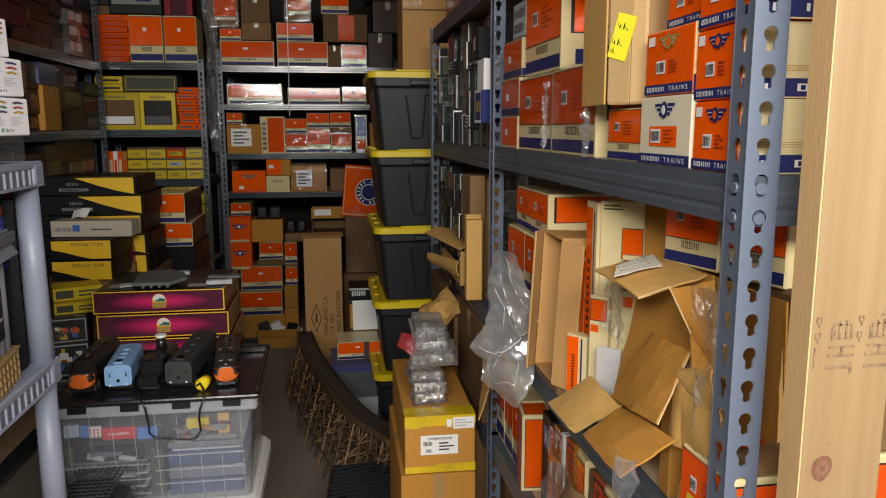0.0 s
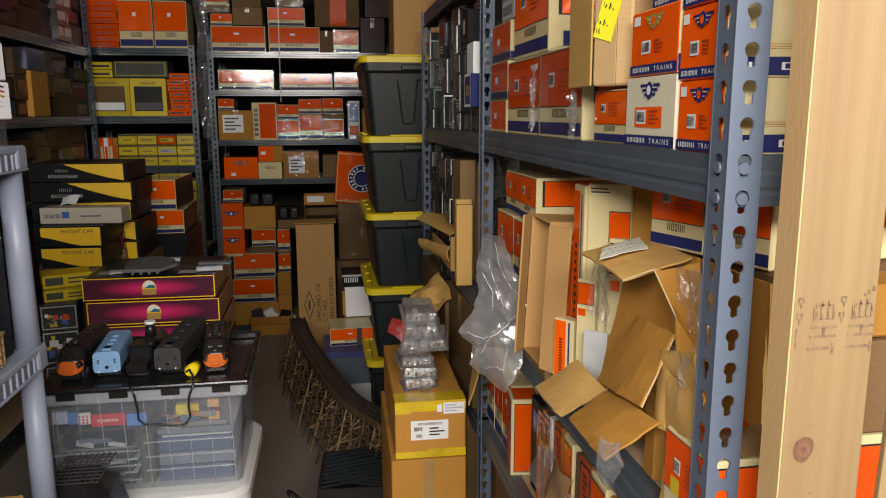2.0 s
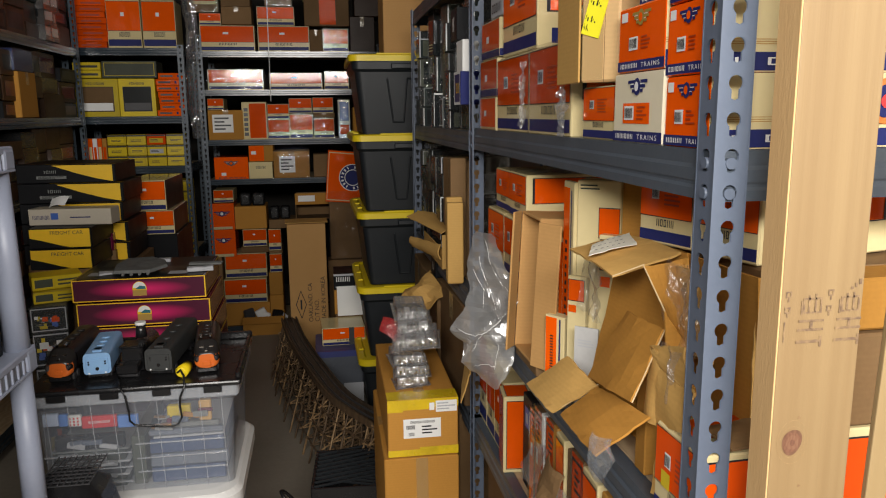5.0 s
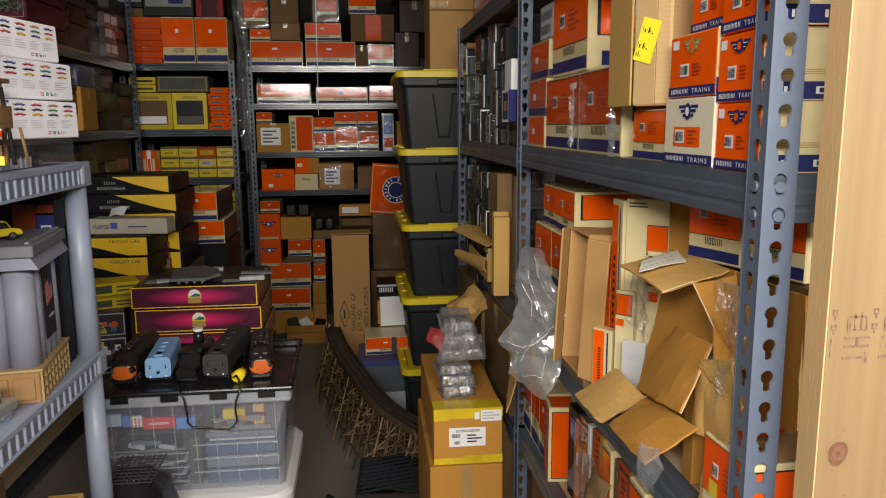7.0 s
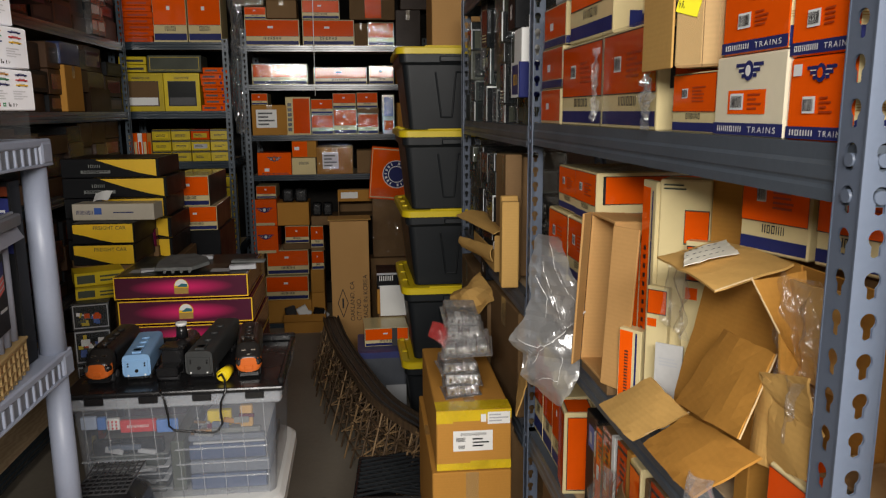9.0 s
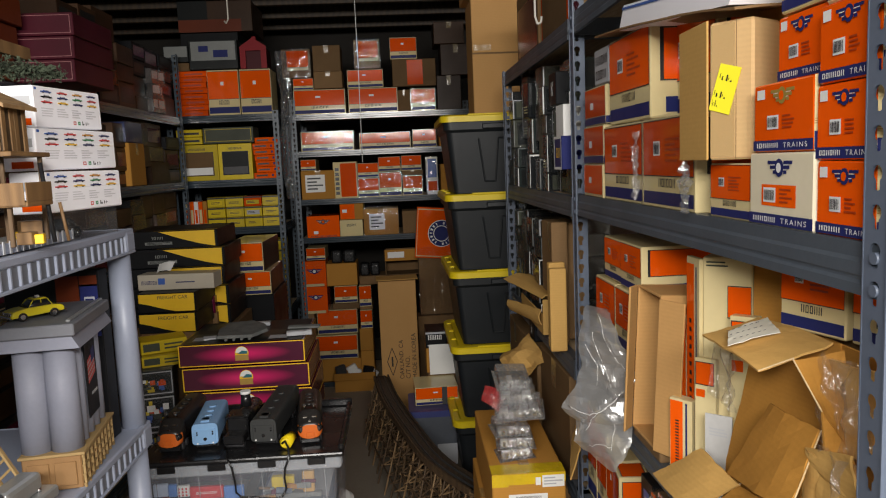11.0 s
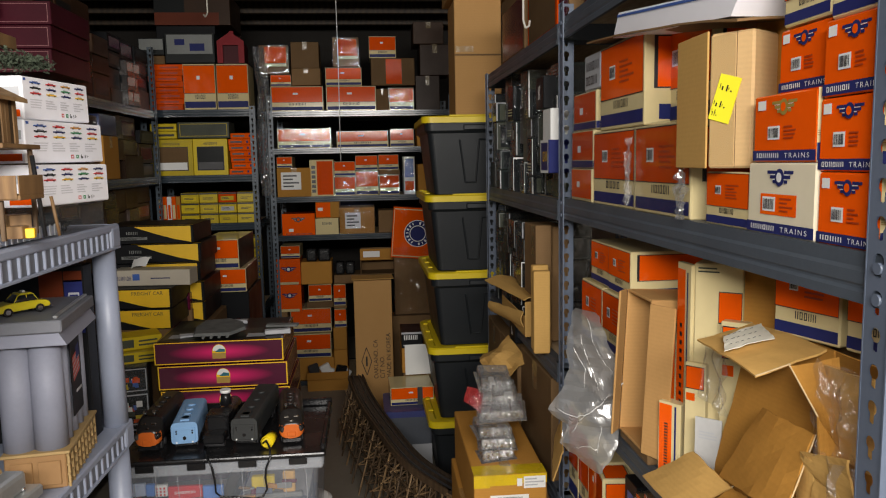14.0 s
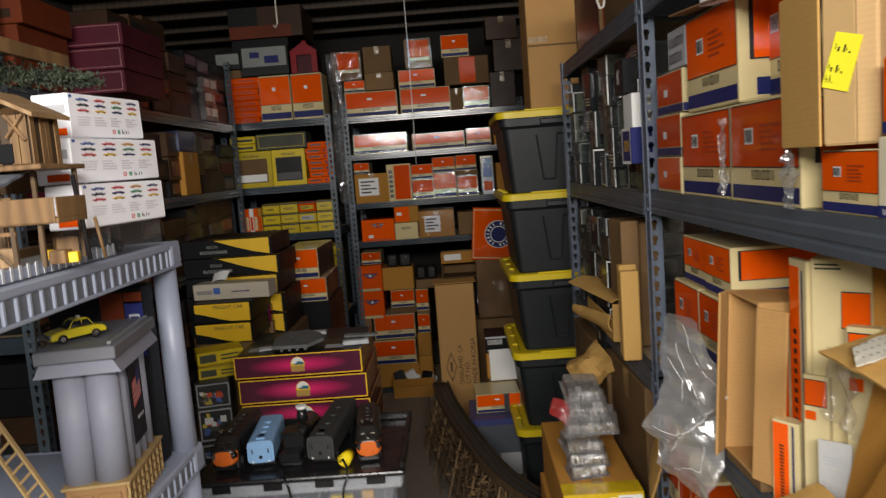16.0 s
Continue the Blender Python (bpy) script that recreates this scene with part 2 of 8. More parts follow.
WALL_LIGHT = surf("painted_wall", (0.45, 0.42, 0.37), 0.8, 0, 0.1, 2.5, 0.08, 60)
GREEN = surf("green_flock", (0.045, 0.06, 0.035), 0.9, 0, 0.4, 30, 0.8, 90)
NOTE = surf("yellow_note", (0.76, 0.70, 0.02), 0.6, 0, 0.04, 7, 0.02, 90)
TAPE = film("packing_tape", (0.6, 0.45, 0.2), 0.25, 0.2, 14, 0.3, 0.07)
YTAPE = surf("yellow_tape", (0.72, 0.50, 0.010), 0.25, 0, 0.3, 14, 0.25, 60, coat=0.6)
WRAP = film("shrink_wrap", (0.6, 0.6, 0.6), 0.008, 0.045, 20, 0.35, 0.05, 0.06)
GLINT = film("shiny_wrap", (0.7, 0.7, 0.7), 0.008, 0.05, 16, 0.5, 0.08, 0.08)
SOFTFILM = film("loose_clear_film", (0.7, 0.69, 0.66), 0.05, 0.26, 45, 0.8, 0.12, 0.12)
HANGING = film("hanging_plastic", (0.70, 0.74, 0.78), 0.10, 0.06, 18, 0.7, 0.22, 0.2)
DIMGREY = surf("dim_grey_print", (0.20, 0.21, 0.20), 0.4, 0, 0.2, 9, 0.03, 90)
# far racks' steel: the weaker light there put into a darker colour
STEEL_FAR = surf("far_steel_dimmed", (0.032, 0.046, 0.060), 0.20, 0, 0.15, 5, 0.05, 120, spec=0.7)
KITWHITE = surf("white_kit_card", (0.90, 0.90, 0.95), 0.45, 0, 0.03, 7, 0.03, 90)
BAGFILM = film("bag_film", (0.60, 0.60, 0.59), 0.33, 0.30, 55, 0.12, 0.20, 0.22)
# milky white for the bag's crease highlights
FOLD = film("bag_glint_white", (0.9, 0.9, 0.89), 0.8, 0.25, 60, 0.2, 0.25, 0.1)
CLEAR = film("clear_tub_plastic", (0.58, 0.63, 0.72), 0.15, 0.12, 8, 0.2, 0.05)
CLEARRIB = film("tub_rib_plastic", (0.70, 0.74, 0.80), 0.24, 0.15, 8, 0.1, 0.06)
BLISTER = film("blister_plastic", (0.92, 0.92, 0.92), 0.16, 0.06, 40, 1.0, 0.40, 0.4)


def glow_print(name, inner, outer):
    """Print whose colour fades from a bright core to a dark edge, as on the maroon cartons."""
    m = bpy.data.materials.new(name)
    m.use_nodes = True
    nt = m.node_tree
    b = nt.nodes["Principled BSDF"]
    tc, mp, gr, cr = (nt.nodes.new(k) for k in ("ShaderNodeTexCoord", "ShaderNodeMapping", "ShaderNodeTexGradient", "ShaderNodeValToRGB"))
    gr.gradient_type = "SPHERICAL"
    mp.inputs["Location"].default_value = (-1.05, 0, -1.0)
    mp.inputs["Scale"].default_value = (2.1, 0, 2.0)
    nt.links.new(tc.outputs["Generated"], mp.inputs["Vector"])
    nt.links.new(mp.outputs["Vector"], gr.inputs["Vector"])
    nt.links.new(gr.outputs["Fac"], cr.inputs["Fac"])
    cr.color_ramp.elements[0].position, cr.color_ramp.elements[1].position = 0.15, 0.8
    cr.color_ramp.elements[0].color, cr.color_ramp.elements[1].color = (*outer, 1), (*inner, 1)
    nt.links.new(cr.outputs["Color"], b.inputs["Base Color"])
    b.inputs["Roughness"].default_value = 0.35
    b.inputs["Coat Weight"].default_value = 0.3
    return m


GLOW = glow_print("magenta_fade_print", (0.62, 0.015, 0.13), (0.07, 0.005, 0.025))


# ---- mesh helpers ----
def bm_box(bm, x0, x1, y0, y1, z0, z1):
    vs = [bm.verts.new((x, y, z)) for z in (z0, z1) for x, y in ((x0, y0), (x1, y0), (x1, y1), (x0, y1))]
    for f in ((3, 2, 1, 0), (4, 5, 6, 7), (0, 1, 5, 4), (1, 2, 6, 5), (2, 3, 7, 6), (3, 0, 4, 7)):
        bm.faces.new([vs[i] for i in f])
    return vs


def soft(bm, r, seg=1):
    if r > 0:
        bmesh.ops.bevel(bm, geom=bm.edges[:], offset=r, segments=seg, affect="EDGES", profile=0.5)
    return bm


def box(x0, x1, y0, y1, z0, z1, r=0.0015, seg=1):
    bm = bmesh.new()
    bm_box(bm, x0, x1, y0, y1, z0, z1)
    return soft(bm, r, seg)


def bm_cyl(bm, a, b, r0, r1=None, n=10, caps=True):
    """Tapered rod from a to b."""
    a, b = Vector(a), Vector(b)
    r1 = r0 if r1 is None else r1
    q = (b - a).to_track_quat("Z", "Y")
    ra = [bm.verts.new(a + q @ Vector((r0 * math.cos(i * math.tau / n), r0 * math.sin(i * math.tau / n), 0))) for i in range(n)]
    rb = [bm.verts.new(b + q @ Vector((r1 * math.cos(i * math.tau / n), r1 * math.sin(i * math.tau / n), 0))) for i in range(n)]
    for i in range(n):
        f = bm.faces.new((ra[i], ra[(i + 1) % n], rb[(i + 1) % n], rb[i]))
        f.smooth = n > 6
    if caps:
        bm.faces.new(ra[::-1])
        bm.faces.new(rb)
    return bm


def cyl(a, b, r0, r1=None, n=10):
    return bm_cyl(bmesh.new(), a, b, r0, r1, n)


def tube(points, r, n=6):
    """One unbroken round cord through the points."""
    bm = bmesh.new()
    ps = [Vector(p) for p in points]
    rings = []
    for i, p in enumerate(ps):
        d = (ps[min(i + 1, len(ps) - 1)] - ps[max(i - 1, 0)]).normalized()
        q = d.to_track_quat("Z", "Y")
        rings.append([bm.verts.new(p + q @ Vector((r * math.cos(k * math.tau / n), r * math.sin(k * math.tau / n), 0))) for k in range(n)])
    for a, b in zip(rings[:-1], rings[1:]):
        o = min(range(n), key=lambda k: (a[0].co - b[k].co).length)
        for k in range(n):
            bm.faces.new((a[k], a[(k + 1) % n], b[(k + 1 + o) % n], b[(k + o) % n])).smooth = True
    bm.faces.new(rings[0][::-1])
    bm.faces.new(rings[-1])
    return bm


def prism(poly, depth, axis="y"):
    """A flat outline (u, z) given thickness along y (or x)."""
    bm = bmesh.new()
    put = (lambda u, v, d: (u, d, v)) if axis == "y" else (lambda u, v, d: (d, u, v))
    a = [bm.verts.new(put(u, v, 0)) for u, v in poly]
    b = [bm.verts.new(put(u, v, depth)) for u, v in poly]
    n = len(poly)
    bm.faces.new(a)
    bm.faces.new(b[::-1])
    for i in range(n):
        bm.faces.new((a[i], b[i], b[(i + 1) % n], a[(i + 1) % n]))
    bmesh.ops.recalc_face_normals(bm, faces=bm.faces[:])
    return bm


def mesh_of(name, bm, material):
    me = bpy.data.meshes.new(name)
    bm.to_mesh(me)
    bm.free()
    me.materials.append(material)
    return me


def part(name, bm, material, parent, label=""):
    ob = new(name, mesh_of(name, bm, material))
    ob.parent = parent
    return tagged(ob, label)


def thing(name, bm, material, m, label, category, group="", kind=""):
    ob = new(name, mesh_of(name, bm, material)) if bm else new(name)
    ob.matrix_world = m
    return tagged(ob, label, category, group, kind)


def structure(name, bm, material, m=None, label=""):
    ob = new(name, mesh_of(name, bm, material))
    if m:
        ob.matrix_world = m
    return tagged(ob, label, "", "", "structure")


LIFT = 0.0007


def decal(parent, face, dims, rects, material, name, level=1, label=""):
    """Flat print on a face of a carton of size dims: rects are (u0, v0, u1, v1) in shares of the face."""
    w, d, h = dims
    e = LIFT * level
    bm = bmesh.new()
    for u0, v0, u1, v1 in rects:
        if face == "F":
            c = [(u0 * w, -e, v0 * h), (u1 * w, -e, v0 * h), (u1 * w, -e, v1 * h), (u0 * w, -e, v1 * h)]
        elif face == "R":
            c = [(w + e, u0 * d, v0 * h), (w + e, u1 * d, v0 * h), (w + e, u1 * d, v1 * h), (w + e, u0 * d, v1 * h)]
        elif face == "L":
            c = [(-e, (1 - u0) * d, v0 * h), (-e, (1 - u1) * d, v0 * h), (-e, (1 - u1) * d, v1 * h), (-e, (1 - u0) * d, v1 * h)]
        else:
            c = [(u0 * w, v0 * d, h + e), (u1 * w, v0 * d, h + e), (u1 * w, v1 * d, h + e), (u0 * w, v1 * d, h + e)]
        bm.faces.new([bm.verts.new(p) for p in c])
    ob = part(name, bm, material, parent, label)
    if len(rects) > 1 and "border" not in name and "edge" not in name and "outline" not in name:
        tagged(ob, kind="stuff")
    return ob


def letters(n, u0, v0, u1, v1, seed=0, gap=0.34):
    """Plain narrow shapes that stand for a row of n letters: single bars, pairs of bars and hollow blocks."""
    rng = random.Random(seed * 31 + n)
    kinds = [rng.choice("bprpr") for _ in range(n)]
    ws = [0.30 if k == "b" else 0.85 for k in kinds]
    out = []
    unit = (u1 - u0) / (sum(ws) + gap * (n - 1))
    u, st, bar = u0, 0.25 * unit, 0.16 * (v1 - v0)
    for w, k in zip(ws, kinds):
        a, b = u, u + w * unit
        if k == "b":
            out.append((a, v0, b, v1))
        else:
            out += [(a, v0, a + st, v1), (b - st, v0, b, v1)]
            if k == "r":
                out += [(a + st, v0, b - st, v0 + bar), (a + st, v1 - bar, b - st, v1)]
        u += (w + gap) * unit
    return out


def strokes(n, u0, v0, u1, v1, seed=0):
    """Plain bars in place of brand lettering."""
    return letters(n, u0, v0, u1, v1, seed)


def barcode(u0, v0, u1, v1, seed=0):
    rng, out, u = random.Random(seed), [], u0
    while u < u1:
        w = (u1 - u0) * rng.choice((0.03, 0.05, 0.08))
        out.append((u, v0, min(u + w, u1), v1))
        u += w + (u1 - u0) * rng.choice((0.03, 0.05))
    return out


def frame_rects(u0, v0, u1, v1, tu, tv):
    return [(u0, v0, u1, v0 + tv), (u0, v1 - tv, u1, v1), (u0, v0 + tv, u0 + tu, v1 - tv), (u1 - tu, v0 + tv, u1, v1 - tv)]


def lines(n, u0, v0, u1, v1, seed=0):
    rng = random.Random(seed + 5)
    st = (v1 - v0) / n
    return [(u0, v0 + i * st + st * 0.25, u0 + (u1 - u0) * rng.uniform(0.55, 1), v0 + i * st + st * 0.7) for i in range(n)]


def wings(parent, face, dims, cu, cv, s, mat_w, mat_c):
    """Winged round emblem drawn as plain shapes."""
    w, d, h = dims
    fw = w if face == "F" else d
    rects = []
    for sgn in (-1, 1):
        for i in range(3):
            a, b = 0.30, 1.0 - i * 0.22
            y = 0.22 - i * 0.2
            u0, u1 = sorted((cu + sgn * a * s / fw, cu + sgn * b * s / fw))
            rects.append((u0, cv + (y - 0.07) * s / h, u1, cv + (y + 0.07) * s / h))
    decal(parent, face, dims, rects, mat_w, "winged_emblem", 2)
    if s > 0.02:
        fine = [(u0 + (u1 - u0) * 0.06, v1 + (v1 - v0) * 0.06, u1 - (u1 - u0) * 0.06, v1 + (v1 - v0) * 0.30) for u0, v0, u1, v1 in rects if v1 < cv + 0.25 * s / h]
        decal(parent, face, dims, fine, PAPER, "feather_line", 3)
    bm = bmesh.new()
    for r, lv in ((0.36, 3), (0.20, 4)):
        c = []
        for i in range(16):
            a = i * math.tau / 16
            u, v = cu * fw + r * s * math.cos(a), cv * h + r * s * math.sin(a) * 1.05
            c.append((u, -LIFT * lv, v) if face == "F" else (w + LIFT * lv, u, v))
        fc = bm.faces.new([bm.verts.new(p) for p in c])
        fc.material_index = lv - 3
    ob = part("round_emblem", bm, mat_w, parent)
    ob.data.materials.append(mat_c)


# ---- printed cartons ----
COUNT = [0]


def carton(name, label, category, m, dims, body, group="", r=0.002, puff=0.0):
    """A closed carton: front at local y = 0, facing -y; prints are added as parts."""
    w, d, h = dims
    bm = bmesh.new()
    bm_box(bm, 0, w, 0, d, 0, h)
    COUNT[0] += 1
    rng = random.Random(COUNT[0])
    for v in bm.verts:
        if v.co.z > 0:
            v.co += Vector((rng.uniform(0, 1) * (1 if v.co.x < w / 2 else -1), rng.uniform(0, 1) * (1 if v.co.y < d / 2 else -1), rng.uniform(-1, 0))) * 0.0006
    soft(bm, min(r, w * 0.05, h * 0.05))
    return thing(name, bm, body, m, label, category, group)


def wrap_film(ob, dims, off=0.003, ml=None):
    w, d, h = dims
    bm = bmesh.new()
    bm_box(bm, -off, w + off, -off, d + off, off * 0.2, h + off)
    bmesh.ops.subdivide_edges(bm, edges=bm.edges[:], cuts=3, use_grid_fill=True)
    for v in bm.verts:
        v.co += noise.noise_vector(v.co * 40) * 0.0016
    fl = part("shrink_wrap", bm, ml or WRAP, ob, "clear crinkled plastic wrap")
    return fl


def oc_print(ob, dims, face="F", s=0, far=False, old=False, band=True):
    """Orange panel on cream with a lettered strip and a navy band."""
    o = ORANGE_OLD if old else ORANGE
    decal(ob, face, dims, [(0.02, 0.36, 0.98, 0.965)], o, "orange_panel", 1)
    decal(ob, face, dims, frame_rects(0.015, 0.352, 0.985, 0.972, 0.006, 0.010), INK, "panel_border", 2)
    decal(ob, face, dims, strokes(6, 0.34, 0.235, 0.66, 0.33, s), INK, "brand_lettering", 1)
    if band:
        decal(ob, face, dims, [(0.02, 0.04, 0.98, 0.18)], NAVY, "navy_band", 1)
    if not far:
        decal(ob, face, dims, [(0.24, 0.58, 0.38, 0.74)], PAPER, "barcode_label", 2)
        decal(ob, face, dims, barcode(0.25, 0.6, 0.37, 0.72, s), INK, "barcode", 3)
        decal(ob, face, dims, lines(5, 0.48, 0.5, 0.8, 0.78, s), REDTXT, "small_print", 2)
    else:
        decal(ob, face, dims, [(0.42, 0.66, 0.52, 0.74)], PAPER, "small_label", 2)


def ow_print(ob, dims, face="F", s=0, cream=False, emblem=None):
    """Orange or cream carton with a navy foot band and a winged emblem."""
    decal(ob, face, dims, [(0.0, 0.02, 1.0, 0.17)], NAVY, "navy_band", 1)
    decal(ob, face, dims, strokes(6, 0.08, 0.06, 0.45, 0.13, s), PAPER, "brand_lettering", 2)
    words("TRAINS", 0.1 * dims[2], pose(0.54 * dims[0], -LIFT * 2, 0.06 * dims[2], 90), PAPER, ob, "printed_word", 0.38 * dims[0])
    wings(ob, face, dims, 0.52, 0.80, min(dims[0] * 0.22, dims[2] * 0.32), emblem or NAVY, ORANGE if not cream else PAPER)
    if cream:
        decal(ob, face, dims, [(0.22, 0.28, 0.76, 0.57)], ORANGE, "orange_label", 1)
    decal(ob, face, dims, [(0.26, 0.33, 0.46, 0.53)], PAPER, "barcode_label", 2)
    decal(ob, face, dims, barcode(0.28, 0.36, 0.44, 0.5, s), INK, "barcode", 3)
    decal(ob, face, dims, lines(4, 0.52, 0.32, 0.72, 0.54, s), REDTXT, "small_print", 2)


OCL = "orange and cream train carton with navy band"
OCAT = "train box"


def oc_box(m, dims, s=0, far=False, old=False, wrap=False, band=True, label="", group="train boxes on the shelves", side=False, name="train_box"):
    ob = carton(name, label or (OCL + (", shrink-wrapped" if wrap else ", on a shelf")), OCAT, m, dims, CREAM, group)
    oc_print(ob, dims, "F", s, far, old, band)
    if side:
        decal(ob, "R", dims, [(0.06, 0.4, 0.94, 0.92)], ORANGE, "end_panel", 1)
        decal(ob, "R", dims, frame_rects(0.05, 0.385, 0.95, 0.935, 0.02, 0.014), INK, "end_border", 2)
        decal(ob, "R", dims, [(0.08, 0.06, 0.4, 0.22)], NAVY, "end_mark", 1)
    if wrap:
        wrap_film(ob, dims)
    return ob


def brown_box(m, dims, label, mat=None, lab=None, tape=True, name="cardboard_box", group=""):
    ob = carton(name, label, "cardboard box", m, dims, mat or CARD, group, r=0.003)
    w, d, h = dims
    if tape:
        decal(ob, "T", dims, [(0.0, 0.44, 1.0, 0.56)], TAPE, "packing_tape", 1)
        decal(ob, "F", dims, [(0.42, 0.72, 0.58, 1.0)], TAPE, "front_tape", 1)
    if lab:
        decal(ob, "F", dims, [lab], PAPER, "shipping_label", 2)
        u0, v0, u1, v1 = lab
        decal(ob, "F", dims, lines(4, u0 + (u1 - u0) * 0.1, v0 + (v1 - v0) * 0.1, u1 - (u1 - u0) * 0.1, v1 - (v1 - v0) * 0.1, 3), INK, "label_print", 3)
    return ob


def at_y(x0, y, z, turn=0.0):
    """Pose of a carton whose front faces -y."""
    return pose(x0, y, z, 0, 0, turn)


def at_x(y1, x, z, turn=0.0):
    """Pose of a carton whose front faces -x; its width runs from y1 towards smaller y."""
    return pose(x, y1, z, 0, 0, -90 + turn)


# ---- shell of the room ----
structure("floor", box(-2.2, 2.0, -2.0, 6.6, FL - 0.1, FL, 0), CONCRETE, None, "dull dark concrete floor")
structure("wall_back", box(-2.2, 2.0, 6.5, 6.6, FL, 2.83, 0), WALL, None, "back wall, its shade put into a near-black colour")
structure("wall_left", box(-2.2, -2.1, -2.0, 6.5, FL, 2.83, 0), WALL, None, "side wall behind the racks, shade put into its colour")
structure("wall_right", box(1.3, 1.4, -2.0, 6.5, FL, 2.83, 0), WALL_LIGHT, None, "plain wall behind the steel racks")
structure("wall_front", box(-2.1, 1.3, -2.0, -1.9, FL, 2.83, 0), WALL_LIGHT, None, "plain wall behind the camera")
structure("ceiling", box(-2.1, 1.3, -1.9, 6.5, 2.78, 2.83, 0), DARKWOOD, None, "dark boarded ceiling")
for y in (2.65, 3.08, 3.51, 3.94, 4.37, 4.80, 5.23, 5.66, 6.10):
    structure("ceiling_joist", box(-2.1, 1.3, y, y + 0.04, 2.62, 2.78, 0.003), DARKWOOD, None, "dark wooden ceiling joist")


# ---- steel racks ----
PITCH = 0.0352


def keyhole_cell(w, seg):
    """One pitch of a post flange with its keyhole, as vertices (u, v) and faces."""
    bm = bmesh.new()
    def loop(pts):
        vs = [bm.verts.new((u, v, 0)) for u, v in pts]
        for i in range(len(vs)):
            bm.edges.new((vs[i], vs[(i + 1) % len(vs)]))
    loop([(0, 0), (w, 0), (w, PITCH), (0, PITCH)])
    c, r, s = (w * 0.52, PITCH * 0.62), 0.0075, 0.0042
    a0 = math.asin(s / r)
    pts = [(c[0] + r * math.sin(a), c[1] - r * math.cos(a)) for a in [a0 + (math.tau - 2 * a0) * i / seg for i in range(seg + 1)]]
    pts += [(c[0] - s, c[1] - 0.0145), (c[0], c[1] - 0.0165), (c[0] + s, c[1] - 0.0145)]
    loop(pts)
    bmesh.ops.triangle_fill(bm, edges=bm.edges[:], use_beauty=True)
    bm.verts.index_update()
    vs = [(v.co.x, v.co.y) for v in bm.verts]
    fs = [[v.index for v in f.verts] for f in bm.faces]
    bm.free()
    return vs, fs


def post_mesh(w1, w2, z0, z1, seg):
    """An L-shaped upright: one flange along x (w1), one along y (w2), both pierced by keyholes."""
    verts, faces = [], []
    n = int((z1 - z0) / PITCH)
    for w, put in ((w1, lambda u, z, t: (u, t, z)), (w2, lambda u, z, t: (t, u, z))):
        vs, fs = keyhole_cell(w, seg)
        for k in range(n):
            for t in (0.0, 0.0022):
                b = len(verts)
                verts += [put(u, z0 + k * PITCH + v, t) for u, v in vs]
                faces += [[b + i for i in (f if t == 0 else f[::-1])] for f in fs]
    # edges of the sheet
    for x0, x1, y0, y1 in ((w1 - 0.0001, w1 + 0.0016, -0.0004, 0.0026), (-0.0004, 0.0026, w2 - 0.0001, w2 + 0.0016), (-0.0012, 0.001, -0.0012, 0.001)):
        b, zt = len(verts), z0 + n * PITCH
        verts += [(x, y, z) for z in (z0, zt) for x, y in ((x0, y0), (x1, y0), (x1, y1), (x0, y1))]
        faces += [[b + i for i in f] for f in ((3, 2, 1, 0), (4, 5, 6, 7), (0, 1, 5, 4), (1, 2, 6, 5), (2, 3, 7, 6), (3, 0, 4, 7))]
    me = bpy.data.meshes.new("upright")
    me.from_pydata(verts, [], faces)
    me.materials.append(STEEL)
    return me


def rack(name, label, x0, x1, y0, y1, levels, top, seg=8, w1=0.034, w2=0.034, corners=((0, 0), (1, 0), (0, 1), (1, 1)), bh=0.05, beam=None, post=None):
    """A boltless steel rack: uprights, beams on four sides of each level and a board on each."""
    ob = thing(name, None, None, pose(0, 0, 0), label, "shelving rack")
    me = post_mesh(w1, w2, FL, top, seg)
    if post:
        me.materials[0] = post
    for cx, cy in corners:
        p = new("upright", me)
        p.parent = ob
        sx, sy = (1, -1)[cx], (1, -1)[cy]
        p.matrix_local = Matrix.Translation(((x0, x1)[cx], (y0, y1)[cy], 0)) @ Matrix.Diagonal((sx, sy, 1, 1))
    prof = [(0.0, 0.0), (0.0, -bh * 0.30), (-0.0030, -bh * 0.38), (-0.0030, -bh * 0.62), (-0.0015, -bh * 0.67), (-0.0015, -bh * 0.72), (-0.0038, -bh * 0.79), (-0.0038, -bh), (0.004, -bh), (0.022, -bh * 0.3), (0.022, 0.0)]
    for z in levels:
        for side in range(4):
            ln = (y1 - y0 if side < 2 else x1 - x0) - 0.008
            bm = prism(prof, ln, "y")
            m = [pose(x0 + 0.006, y0 + 0.004, z), pose(x1 - 0.006, y1 - 0.004, z, 0, 0, 180), pose(x1 - 0.004, y0 + 0.006, z, 0, 0, 90), pose(x0 + 0.004, y1 - 0.006, z, 0, 0, -90)][side]
            b = part("shelf_beam", bm, beam or STEEL_DARK, ob)
            b.matrix_local = m
        part("shelf_board", box(x0 + 0.03, x1 - 0.03, y0 + 0.03, y1 - 0.03, z - 0.016, z - 0.001, 0.001), BOARD, ob, "bare particle board")
        for cx, cy in corners[:3]:
            for dz in (-0.012, -0.042):
                xx, yy = (x0, x1)[cx], (y0, y1)[cy]
                sx, sy = (1, -1)[cx], (1, -1)[cy]
                part("rivet", cyl((xx - sx * 0.0022, yy + sy * w2 * 0.5, z + dz), (xx + sx * 0.004, yy + sy * w2 * 0.5, z + dz), 0.0058, 0.0058, 10), STEEL, ob)
